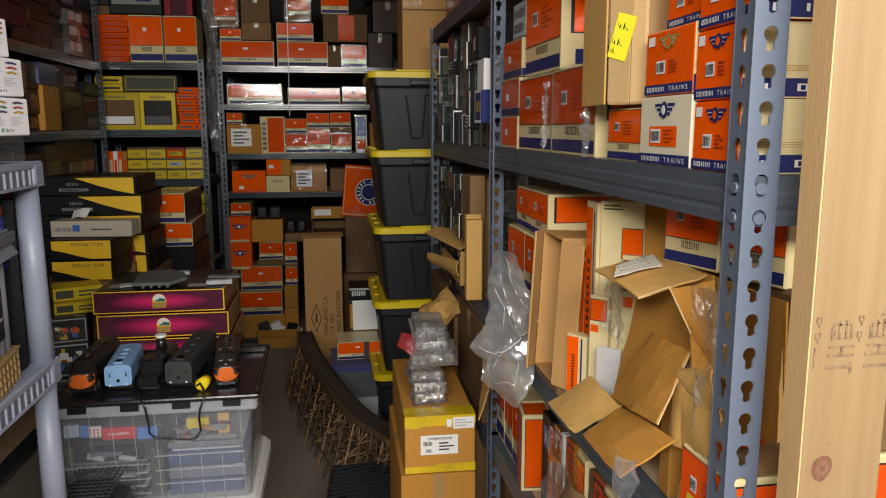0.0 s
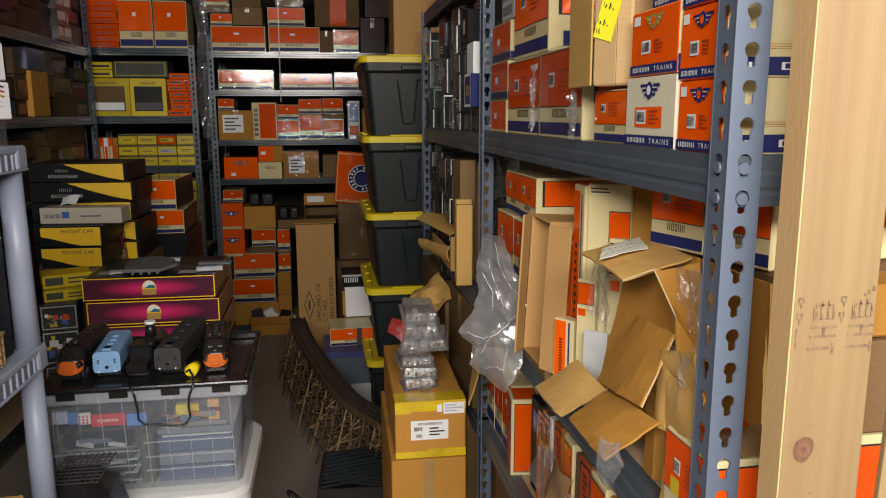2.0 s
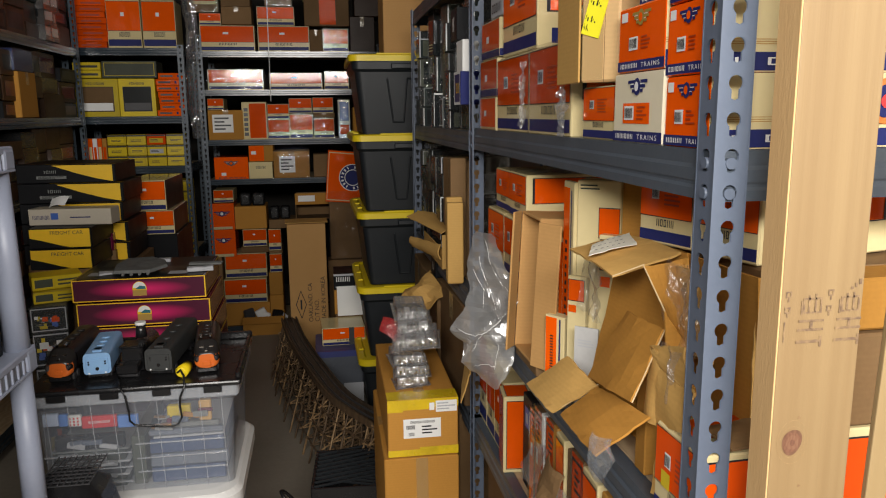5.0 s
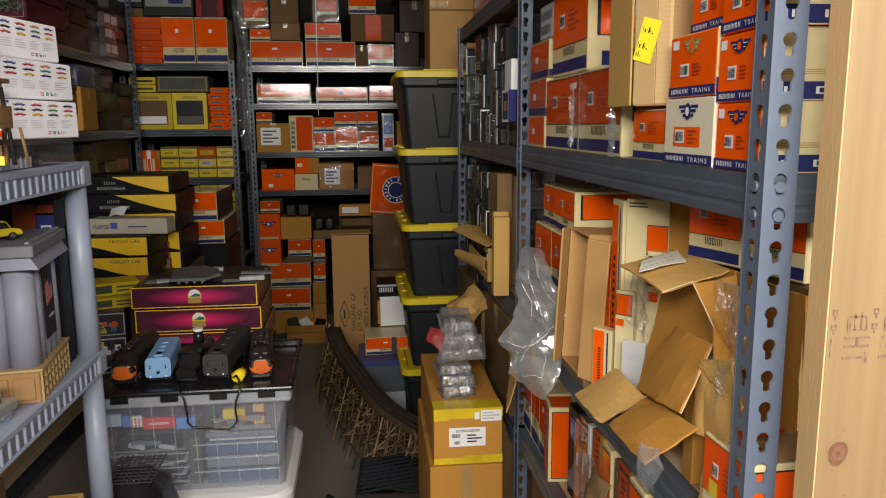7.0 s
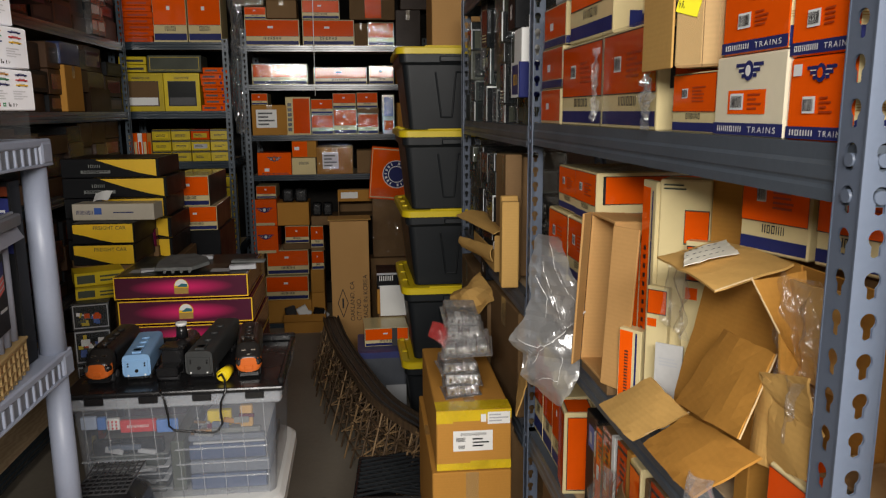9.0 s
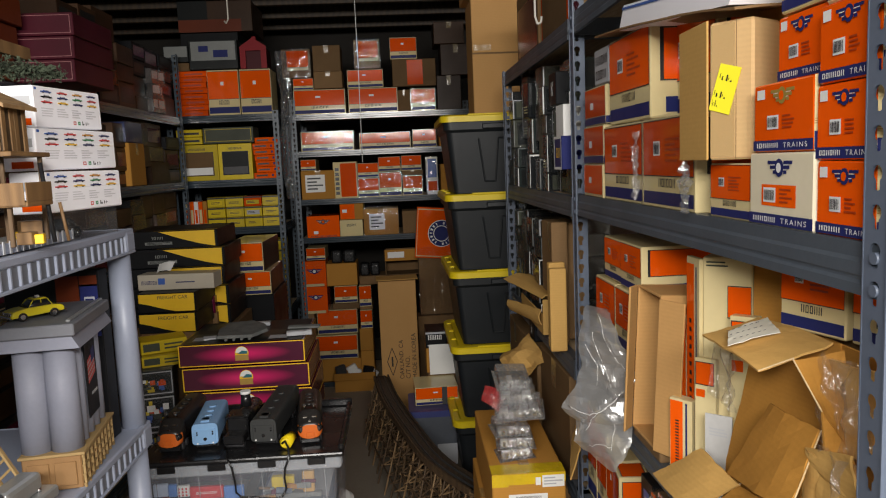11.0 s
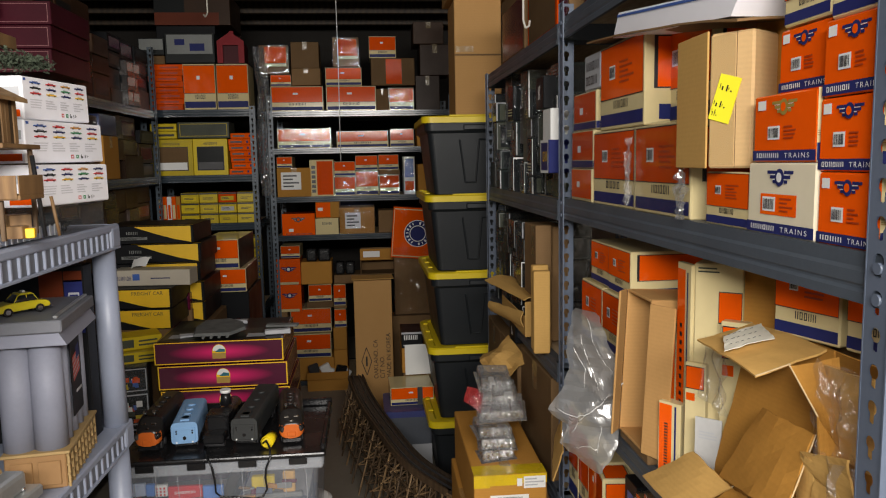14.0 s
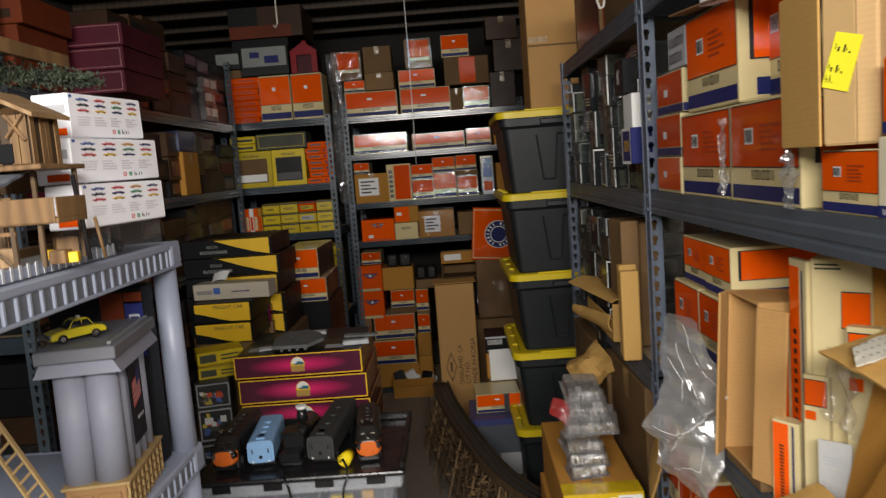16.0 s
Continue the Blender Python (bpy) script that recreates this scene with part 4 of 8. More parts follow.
thing("plastic_sheet", wb, WRAP, pose(0.31, 4.9, 0.79), "crinkled clear plastic over a brown carton", "plastic sheet")

wb = bmesh.new()
bmesh.ops.create_grid(wb, x_segments=8, y_segments=44, size=0.5)
for q in wb.verts:
    q.co = Vector((q.co.x * 0.075 + 0.012 * math.sin(q.co.y * 9), noise.noise(q.co * 9) * 0.02, q.co.y * 0.95)) + noise.noise_vector(Vector((q.co.x * 60, q.co.y * 26, 3))) * 0.008
thing("plastic_sheet", wb, HANGING, pose(-0.625, 5.10, 1.83), "crinkled clear plastic hanging between two racks", "plastic sheet")

# tall shipping carton with printed words
kd = (0.225, 0.14, 0.80)
ko = carton("shipping_carton", "tall narrow shipping carton with printed black lettering", "cardboard box", at_y(-0.068, 4.53, FL, 0.5), kd, CARD_BUFF, r=0.003)
db = bmesh.new()
for (a, b), (c, d) in zip(((0, 1), (1, 0), (0, -1), (-1, 0)), ((1, 0), (0, -1), (-1, 0), (0, 1))):
    p, q = Vector((0.065 + a * 0.03, -LIFT, 0.31 + b * 0.085)), Vector((0.065 + c * 0.03, -LIFT, 0.31 + d * 0.085))
    t = (q - p).cross(Vector((0, 1, 0))).normalized() * 0.0022
    db.faces.new([db.verts.new(z) for z in (p - t, q - t, q + t, p + t)])
flat_rect(db, 0.06, 0.07, 0.28, 0.34, -LIFT)
part("diamond_mark", db, INK, ko)


def words(text, size, m, material, parent, name, width=0.0):
    cu = bpy.data.curves.new("words", "FONT")
    cu.body, cu.size, cu.space_character = text, size, 1.35 if width else 1.0
    tmp = bpy.data.objects.new("words", cu)
    scene.collection.objects.link(tmp)
    me = bpy.data.meshes.new_from_object(tmp.evaluated_get(bpy.context.evaluated_depsgraph_get()))
    bpy.data.objects.remove(tmp)
    if width:
        k = width / max(v.co.x for v in me.vertices)
        for v in me.vertices:
            v.co.x *= k
    me.materials.clear()
    me.materials.append(material)
    ob = new(name, me)
    ob.parent = parent
    ob.matrix_local = m
    return ob


def up_text(x, z):
    return Matrix.Translation((x, -LIFT * 2, z)) @ Matrix(((0, -1, 0, 0), (0, 0, -1, 0), (1, 0, 0, 0), (0, 0, 0, 1)))


words("OAKLAND, CA", 0.036, up_text(0.132, 0.20), INK, ko, "printed_line")
words("C/T NO.", 0.038, up_text(0.17, 0.20), INK, ko, "printed_line")
words("MADE IN KOREA", 0.037, up_text(0.21, 0.20), INK, ko, "printed_line")
ktop = part("opened_flap", box(0, 0.25, 0, 0.13, 0, 0.004, 0.001), CARD_PALE, ko)
ktop.matrix_local = pose(-0.01, 0.005, kd[2] + 0.004, 3, 0, 2)

# ---- corner rack ----
YL = 5.015
for i in range(8):
    s = thing("flat_orange_box", box(0, 0.205, 0, 0.25, 0, 0.034, 0.002), ORANGE_OLD, pose(-1.305 + (i * 37 % 5) * 0.003, YL + (i * 13 % 4) * 0.004, 1.907 + i * 0.0352), "thin orange train box in a flat stack", OCAT, "flat stack of orange boxes")
    decal(s, "F", (0.205, 0.25, 0.034), [(0.3, 0.3, 0.85, 0.6)], REDTXT, "small_print", 1)
row_oc(((-1.093, -0.893, 1.907, 2.191), (-0.889, -0.69, 1.907, 2.190)), YL, old=False)
for x0, x1, z, h, ml, lab in ((-1.35, -1.195, 2.245, 0.1, GREYPRINT, "grey-white box on top of the rack"), (-1.19, -0.89, 2.195, 0.18, BLUE, "blue-grey printed box on top of the rack")):
    bx = carton("picture_box", lab, "box", at_y(x0, YL, z), (x1 - x0, 0.25, h), CHAR)
    decal(bx, "F", (x1 - x0, 0.25, h), [(0.04, 0.3, 0.96, 0.95)], DIMGREY, "pale_panel", 1)
    if h > 0.15:
        decal(bx, "F", (x1 - x0, 0.25, h), [(0.5, 0.4, 0.8, 0.65), (0.2, 0.6, 0.4, 0.8)], NAVY, "blue_mark", 2)
brown_box(at_y(-1.35, YL + 0.02, 2.19), (0.15, 0.2, 0.052), "flat box under a grey-white one", CARD_DARK, None, False)
# red house-shaped model
hs = thing("toy_station", None, None, pose(-0.875, YL, 2.192), "dark red toy building with a pitched roof", "toy building")
part("gable_wall", prism([(0, 0), (0.035, 0), (0.035, 0.11), (0.13, 0.11), (0.13, 0), (0.165, 0), (0.165, 0.135), (0.0825, 0.19), (0, 0.135)], 0.012), surf("red_plastic", (0.24, 0.012, 0.018), 0.4, 0, 0.1, spec=0.15), hs)
part("gable_back", prism([(0.01, 0), (0.155, 0), (0.155, 0.13), (0.0825, 0.18), (0.01, 0.13)], 0.2), surf("dark_red_plastic", (0.06, 0.006, 0.01), 0.4, 0, 0.1, spec=0.15), hs).matrix_local = pose(0, 0.03, 0)
part("chimney", box(0.07, 0.095, 0.05, 0.08, 0.15, 0.205, 0.002), MATS["red_plastic"], hs)
# yellow window boxes
for x0, x1, hw, inner in ((-1.322, -1.058, 0.228, CARD_DARK), (-1.056, -0.843, 0.228, CHAR)):
    dm = (x1 - x0, 0.22, hw)
    bx = carton("window_box", "yellow box with a clear window showing its contents", OCAT, at_y(x0, YL, 1.497), dm, LIME)
    decal(bx, "F", dm, [(0.12, 0.14, 0.88, 0.78)], inner, "window_view", 1)
    decal(bx, "F", dm, frame_rects(0.11, 0.13, 0.89, 0.79, 0.012, 0.014), INK, "window_edge", 2)
    decal(bx, "F", dm, [(0.14, 0.16, 0.86, 0.36)], PAPER if inner is CARD_DARK else GREYPL, "pale_insert", 2)
    decal(bx, "F", dm, strokes(9, 0.3, 0.84, 0.7, 0.9, 3), INK, "brand_lettering", 1)
for z in (1.73, 1.777):
    bx = carton("flat_yellow_box", "thin yellow train box laid on a window box", OCAT, at_y(-1.31, YL, z), (0.16, 0.2, 0.045), LIME)
    decal(bx, "F", (0.16, 0.2, 0.045), [(0.1, 0.3, 0.9, 0.6)], INK, "printed_strip", 1)
bx = carton("window_box", "grey-brown long box with a framed front", OCAT, at_y(-1.146, YL + 0.01, 1.73), (0.318, 0.2, 0.1), SAGE)
decal(bx, "F", (0.318, 0.2, 0.1), frame_rects(0.04, 0.12, 0.96, 0.9, 0.012, 0.03), LIME, "yellow_outline", 1)
for i in range(7):
    s = thing("flat_orange_box", box(0, 0.145, 0, 0.2, 0, 0.036, 0.002), ORANGE, pose(-0.838 + (i * 29 % 5) * 0.004, YL + (i * 17 % 4) * 0.004, 1.497 + i * 0.0375, 0, 0, (i * 3 % 5 - 2) * 0.6), "thin orange train box in a flat stack", OCAT, "flat stack of orange boxes")
    decal(s, "F", (0.145, 0.2, 0.036), [(0.1, 0.35, 0.6, 0.65)], INK, "small_print", 1)
    decal(s, "F", (0.145, 0.2, 0.036), [(0.78, 0.3, 0.86, 0.7)], NAVY, "round_mark", 1)
# small yellow boxes in three tiers and upright orange ones
for c in range(4):
    for t in range(3):
        dm = (0.112, 0.18, 0.064)
        bx = carton("small_yellow_box", "small yellow parts box with a printed panel", OCAT, at_y(-1.15 + c * 0.1165, YL + ((c + t) % 3) * 0.003, 1.19 + t * 0.066, (c * 3 + t * 5) % 5 - 2), dm, ORANGE_OLD if (c, t) == (2, 2) else LIME, "tiers of small yellow boxes")
        decal(bx, "F", dm, [(0.14, 0.2, 0.86, 0.62)], GREYPRINT if (c, t) == (2, 1) else LIME, "pale_panel", 1)
        decal(bx, "F", dm, [(0.0, 0.82, 1.0, 0.97)] + lines(2, 0.2, 0.3, 0.8, 0.55, c), INK, "printed_strip", 2)
for i, ml in enumerate((CREAM, ORANGE, PAPER, ORANGE, CARD)):
    s = thing("slim_box", box(0, 0.026, 0, 0.15, 0, 0.175, 0.002), ml, pose(-1.29 + i * 0.0275, YL, 1.19), "slim box standing on end among yellow boxes", OCAT)
    decal(s, "F", (0.026, 0.15, 0.175), [(0.2, 0.2, 0.8, 0.7)], CREAM if ml is ORANGE else ORANGE_OLD, "printed_strip", 1)
# yellow boxes far down the corner rack
for t in range(7):
    dm = (0.1, 0.18, 0.066)
    bx = carton("small_yellow_box", "small yellow parts box in a low stack", OCAT, at_y(-0.78, YL, 0.62 + t * 0.0685), dm, LIME, "low stack of yellow boxes")
    decal(bx, "F", dm, [(0.14, 0.2, 0.86, 0.62)], LIME, "pale_panel", 1)
    decal(bx, "F", dm, [(0.0, 0.86, 1.0, 0.97)], INK, "printed_strip", 2)
# low cartons: the corner rack's shade put into dark card colours
for k, (x0, w, h, ml) in enumerate(((-1.32, 0.25, 0.3, CARD_DARK), (-1.06, 0.26, 0.38, BLACK))):
    carton("shadowed_box", "carton in the corner rack, shade put into its colour", "box", at_y(x0, YL + 0.03, 0.62), (w, 0.25, h), ml)

# ---- side rack: near-black cartons, its shade put into their colour ----
brown_box(pose(-1.235, 3.94, 1.497, 0, 0, 90), (0.22, 0.1, 0.215), "brown carton with a tape glint in the side rack", CARD, None, True)
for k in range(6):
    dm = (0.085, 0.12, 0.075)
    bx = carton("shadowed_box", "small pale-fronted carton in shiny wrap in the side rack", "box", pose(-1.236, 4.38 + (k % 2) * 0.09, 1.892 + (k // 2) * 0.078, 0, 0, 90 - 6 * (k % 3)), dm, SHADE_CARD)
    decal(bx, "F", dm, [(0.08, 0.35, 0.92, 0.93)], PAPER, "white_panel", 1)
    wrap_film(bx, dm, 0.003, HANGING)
bb_ = carton("shadowed_box", "dark blue carton in the side rack", "box", pose(-1.24, 3.92, 1.715, 0, 0, 90), (0.24, 0.2, 0.10), surf("dull_blue_print", (0.018, 0.035, 0.13), 0.3))
wrap_film(bb_, (0.24, 0.2, 0.10), 0.003, GLINT)
rg = random.Random(4)
for z, top in ((1.89, 2.25), (1.495, 1.82), (1.12, 1.43), (0.65, 1.05)):
    y = 2.56 if z < 1.8 else 3.32
    while y < 4.75:
        w = rg.uniform(0.16, 0.3)
        zz = z
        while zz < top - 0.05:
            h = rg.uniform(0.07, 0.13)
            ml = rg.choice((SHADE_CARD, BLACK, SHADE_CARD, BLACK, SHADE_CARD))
            bx = carton("shadowed_box", rg.choice(("carton stacked in the side rack, shade in its colour", "brown carton stacked in the side rack, shade in its colour")), "box", pose(-1.262 + rg.uniform(-0.015, 0.012), y, zz, 0, 0, 90 + rg.uniform(-2, 2)), (w, 0.3, h), ml)
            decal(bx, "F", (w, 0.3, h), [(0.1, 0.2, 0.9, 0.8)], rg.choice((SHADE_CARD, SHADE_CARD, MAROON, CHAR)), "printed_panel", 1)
            if rg.random() < 0.25:
                wrap_film(bx, (w, 0.3, h), 0.003, GLINT)
            zz += h + 0.003
        y += w + 0.006


def bent_flap(name, pts, mat, label, thick=0.003, wave=0.0022):
    """A torn cardboard flap through four corners, slightly bowed and ragged."""
    a, b, c, d = (Vector(p) for p in pts)
    bm = bmesh.new()
    n = 7
    nor = (b - a).cross(d - a).normalized()
    top, bot = {}, {}
    for i in range(n + 1):
        for j in range(n + 1):
            u, v = i / n, j / n
            p = a * (1 - u) * (1 - v) + b * u * (1 - v) + c * u * v + d * (1 - u) * v
            p = p + nor * (math.sin(u * math.pi) * wave * 1.6 + noise.noise(p * 25) * wave)
            if i in (0, n) or j in (0, n):
                p = p + noise.noise_vector(p * 90) * 0.002
            top[i, j], bot[i, j] = bm.verts.new(p + nor * thick), bm.verts.new(p)
    for i in range(n):
        for j in range(n):
            bm.faces.new((top[i, j], top[i + 1, j], top[i + 1, j + 1], top[i, j + 1]))
            bm.faces.new((bot[i, j + 1], bot[i + 1, j + 1], bot[i + 1, j], bot[i, j]))
    for i in range(n):
        for e, k in ((0, 0), (n, 1)):
            q = (top[i, e], bot[i, e], bot[i + 1, e], top[i + 1, e])
            bm.faces.new(q if e == 0 else q[::-1])
            q = (top[e, i], top[e, i + 1], bot[e, i + 1], bot[e, i])
            bm.faces.new(q if e == 0 else q[::-1])
    return bm


# ---- near steel rack, upper shelf: y1 (far end), width, z0, height ----
XF = 0.517
ZU = 1.46
for i, (y1, w, z, h) in enumerate(((1.888, 0.165, ZU, 0.073), (1.883, 0.163, ZU + 0.074, 0.083), (1.868, 0.16, ZU + 0.158, 0.082))):
    dm = (w, 0.24, h)
    bx = carton("train_box", "small orange train box with a dark foot band", OCAT, at_x(y1, XF, z, (i - 1) * 0.8), dm, CREAM, "train boxes on the shelves")
    decal(bx, "F", dm, [(0.02, 0.22 if i else 0.1, 0.98, 0.96)], ORANGE_OLD, "orange_panel", 1)
    decal(bx, "F", dm, [(0.3, 0.42, 0.45, 0.6)], PAPER, "small_label", 2)
    if i:
        decal(bx, "F", dm, [(0.0, 0.02, 1.0, 0.2)], NAVY, "navy_band", 1)
        decal(bx, "R", dm, [(0.0, 0.02, 1.0, 0.2)], NAVY, "navy_band", 1)
    wrap_film(bx, dm)
gw = carton("train_box", "pale grey box with black lettering", OCAT, at_x(1.80, XF + 0.005, ZU + 0.242), (0.11, 0.24, 0.075), GREYPRINT)
decal(gw, "F", (0.11, 0.24, 0.075), strokes(6, 0.1, 0.55, 0.9, 0.8, 3) + strokes(5, 0.1, 0.15, 0.8, 0.4, 4), INK, "brand_lettering", 1)
oc_box(at_x(1.715, XF, ZU), (0.248, 0.34, 0.150), 1, old=True, side=True)
oc_box(at_x(1.462, XF - 0.002, ZU), (0.232, 0.34, 0.150), 2, old=True, wrap=True, side=True)
oc_box(at_x(1.683, XF + 0.004, ZU + 0.152, 0.6), (0.238, 0.34, 0.166), 3, side=True)
oc_box(at_x(1.487, XF + 0.055, ZU + 0.152), (0.2, 0.3, 0.17), 4, side=True)
oc_box(at_x(1.182, XF, ZU), (0.122, 0.3, 0.074), 5)
# tall brown carton standing on the smaller boxes, with a yellow note
bd = (0.062, 0.065, 0.176)
bc = carton("cardboard_box", "tall brown carton with a yellow note, above train boxes", "cardboard box", pose(0.491, 1.127, ZU + 0.079, 0, 0, -56), bd, surf("light_cardboard", (0.62, 0.41, 0.195), 0.6, 0, 0.1, 5, 0.1, 160, tint=0.05, second=(0.56, 0.36, 0.16), spec=0.25, ribs=True), r=0.003)
decal(bc, "F", bd, [(0.04, 0.02, 0.60, 0.98)], TAPE, "packing_tape", 1)
# shade of the fold put in as a flat darker strip
decal(bc, "F", bd, [(0.625, 0.0, 0.637, 1.0)], CARD_DARK, "crease", 1)
part("side_flap", box(-0.003, 0, 0, 0.104, 0.0, 0.18, 0.001), CARD_PALE, bc, "folded brown side flap").matrix_local = pose(0, 0, 0, 0, 0, 54)
note_at = pose(0.0010, -0.0012, 0.066) @ pose(0, 0, 0, 0, 17, 0)
part("sticky_note", box(0, 0.030, -0.001, 0.0, 0, 0.06, 0), NOTE, bc, "yellow sticky note with illegible writing").matrix_local = note_at
ni = bmesh.new()
for (u0, u1, v) in ((0.004, 0.023, 0.042), (0.002, 0.02, 0.020), (0.002, 0.011, 0.008)):
    for k in range(6):
        a = u0 + (u1 - u0) * k / 6
        flat_rect(ni, a, a + (u1 - u0) * (0.05 + 0.06 * (k % 2)), v - 0.002 * (k % 2), v + 0.006 - 0.003 * (k % 3), -0.0016)
tagged(part("handwriting", ni, INK, bc), kind="stuff").matrix_local = note_at
c8 = (0.142, 0.30, 0.086)
r8 = carton("train_box", "cream train box with navy foot band and orange label", OCAT, at_x(1.061, XF - 0.002, ZU), c8, surf("whitened_cream_print", (0.74, 0.67, 0.50), 0.09, 0, 0.08, 3, 0.06, 60, spec=0.22, card=True), "train boxes on the shelves")
ow_print(r8, c8, "F", 3, cream=True)
for k, (y1, w, z, h, dx) in enumerate(((0.917, 0.10, ZU, 0.076, 0.0), (0.919, 0.098, ZU + 0.077, 0.076, 0.0), (1.051, 0.128, ZU + 0.087, 0.079, -0.002), (0.916, 0.102, ZU + 0.154, 0.078, 0.0), (1.022, 0.1, ZU + 0.167, 0.073, 0.012))):
    dm = (w, 0.30, h)
    bx = carton("train_box", "orange train box with a navy foot band and winged emblem", OCAT, at_x(y1, XF + dx, z, (k % 3 - 1) * 0.7), dm, ORANGE, "train boxes on the shelves")
    ow_print(bx, dm, "F", k + 10, emblem=surf("gold_print", (0.35, 0.24, 0.05), 0.4) if k == 2 else NAVY)
    decal(bx, "F", dm, [(0.08, 0.78, 0.22, 0.92)], PAPER, "price_sticker", 2)
    # end face towards the rack's open end: cream with navy strip and pale letters
    decal(bx, "R", dm, [(0.0, 0.0, 1.0, 1.0)], CREAM, "cream_end", 1)
    decal(bx, "R", dm, [(0.0, 0.02, 1.0, 0.26)], NAVY, "navy_band", 2)
    decal(bx, "R", dm, letters(8, 0.08, 0.09, 0.94, 0.19, k, 1.5), PAPER, "brand_lettering", 3)
    decal(bx, "R", dm, [(0.0, 0.36 + j * 0.03, 0.6, 0.368 + j * 0.03) for j in range(3)], CARD, "line_print", 2)
    wheel = bmesh.new()
    for j, rad in enumerate((0.0235, 0.017, 0.0075)):
        f = wheel.faces.new([wheel.verts.new((dm[0] + LIFT * (4 + j), 0.65 * dm[1] + rad * math.cos(i * math.tau / 28), 0.62 * dm[2] + rad * math.sin(i * math.tau / 28))) for i in range(28)])
        f.material_index = j
    wo = part("round_emblem", wheel, surf("orange_mark", (0.72, 0.2, 0.03), 0.4), bx, "orange ring round a navy disc")
    wo.data.materials.append(NAVY)
    wo.data.materials.append(RED)
oc_box(at_x(1.012, XF + 0.01, ZU + 0.242), (0.09, 0.28, 0.085), 7)
oc_box(at_x(0.915, XF + 0.006, ZU + 0.234), (0.095, 0.28, 0.085), 8)
brown_box(at_x(1.17, XF + 0.06, ZU + 0.152), (0.15, 0.24, 0.143), "brown carton between stacked train boxes", CARD, None, False)
# red-orange carton with a cream end, on the stacked boxes
tb = (0.075, 0.24, 0.075)
tc9 = carton("train_box", "cream train box with a red-orange panel, laid on other boxes", OCAT, at_x(1.112, XF + 0.006, ZU + 0.2965, 6), tb, CREAM, "train boxes on the shelves")
decal(tc9, "F", tb, [(0.05, 0.38, 0.95, 0.95)], surf("red_orange_print", (0.72, 0.05, 0.01), 0.3), "red_panel", 1)
decal(tc9, "F", tb, [(0.09, 0.60, 0.91, 0.84)], CREAM, "cream_strip", 2)
decal(tc9, "F", tb, strokes(6, 0.13, 0.64, 0.87, 0.80, 3), INK, "brand_lettering", 3)
decal(tc9, "R", tb, [(0.12, 0.52, 0.7, 1.0)], ORANGE, "end_panel", 1)
decal(tc9, "R", tb, frame_rects(0.11, 0.50, 0.71, 1.0, 0.014, 0.03), INK, "end_border", 2)
# white printed card laid on top of the row
wp = thing("white_card_lid", None, None, pose(0.50, 0, 0), "white card lid with a blue line, lying over the boxes", "card lid")
part("lid_tray", prism([(1.09, 1.731), (1.545, 1.778), (1.515, 1.818), (1.06, 1.762)], 0.27, "x"), KITWHITE, wp)
part("blue_line", prism([(1.06, 1.7565), (1.52, 1.8105), (1.52, 1.8145), (1.06, 1.7605)], 0.0012, "x"), BLUE, wp).matrix_local = pose(-0.0016, 0, 0)
part("brown_underside", bent_flap("u", ((-0.004, 1.70, 1.792), (-0.004, 1.065, 1.722), (0.26, 1.065, 1.722), (0.26, 1.70, 1.792)), CARD, "", 0.003, 0.003), CARD_DARK, wp, "bare brown underside sheet")
brown_box(at_x(1.66, XF + 0.08, ZU + 0.32), (0.5, 0.22, 0.03), "flat black-brown carton under a white lid", BLACK, None, False)
# crumpled clear film caught between the cartons
for k, (p, w, h) in enumerate((((0.508, 1.470, 1.53), 0.026, 0.12), ((0.503, 1.232, 1.50), 0.035, 0.075))):
    fb = bmesh.new()
    bmesh.ops.create_grid(fb, x_segments=8, y_segments=18, size=0.5)
    for q in fb.verts:
        u, v = q.co.x, q.co.y
        q.co = Vector((noise.noise(Vector((u * 5, v * 7, k))) * 0.012 - 0.004, u * w * (0.5 + 0.5 * abs(math.sin(v * 5 + k))), v * h)) + noise.noise_vector(Vector((u * 12, v * 20, k))) * 0.004
    thing("plastic_film", fb, HANGING if k == 1 else SOFTFILM, pose(*p), "crumpled clear film between train boxes", "plastic sheet")
# boxes on the rack's top shelf
for y1, w, h, ml in ((1.9, 0.3, 0.22, CARD_DARK), (1.55, 0.32, 0.2, MAROON), (1.2, 0.38, 0.24, CARD_DARK), (2.5, 0.36, 0.2, ORANGE_OLD), (2.12, 0.1, 0.25, CARD_DARK), (2.95, 0.4, 0.24, CARD_DARK)):
    bx = carton("shadowed_box", "dim carton on the rack's top shelf", "box", at_x(y1, XF + 0.03, 1.89), (w, 0.4, h), ml)
    decal(bx, "F", (w, 0.4, h), [(0.05, 0.1, 0.95, 0.8)], CARD_DARK if ml is not CARD_DARK else MAROON, "printed_panel", 1)
hk = bmesh.new()
for p, q in zip(((0, 0, 0.3), (0, 0, 0.06), (0.006, 0, 0.04), (0.016, 0, 0.045)), ((0, 0, 0.06), (0.006, 0, 0.04), (0.016, 0, 0.045), (0.018, 0, 0.06))):
    bm_cyl(hk, p, q, 0.003, 0.003, 6)
thing("wire_hook", hk, surf("white_wire", (0.6, 0.58, 0.52), 0.4), pose(0.48, 2.25, 1.88), "white wire hook hanging from the top shelf", "hook")

# ---- near steel rack, middle shelf ----
ZM = 1.027
oc_box(at_x(1.762, XF + 0.01, 1.287), (0.13, 0.24, 0.09), 9, side=True)
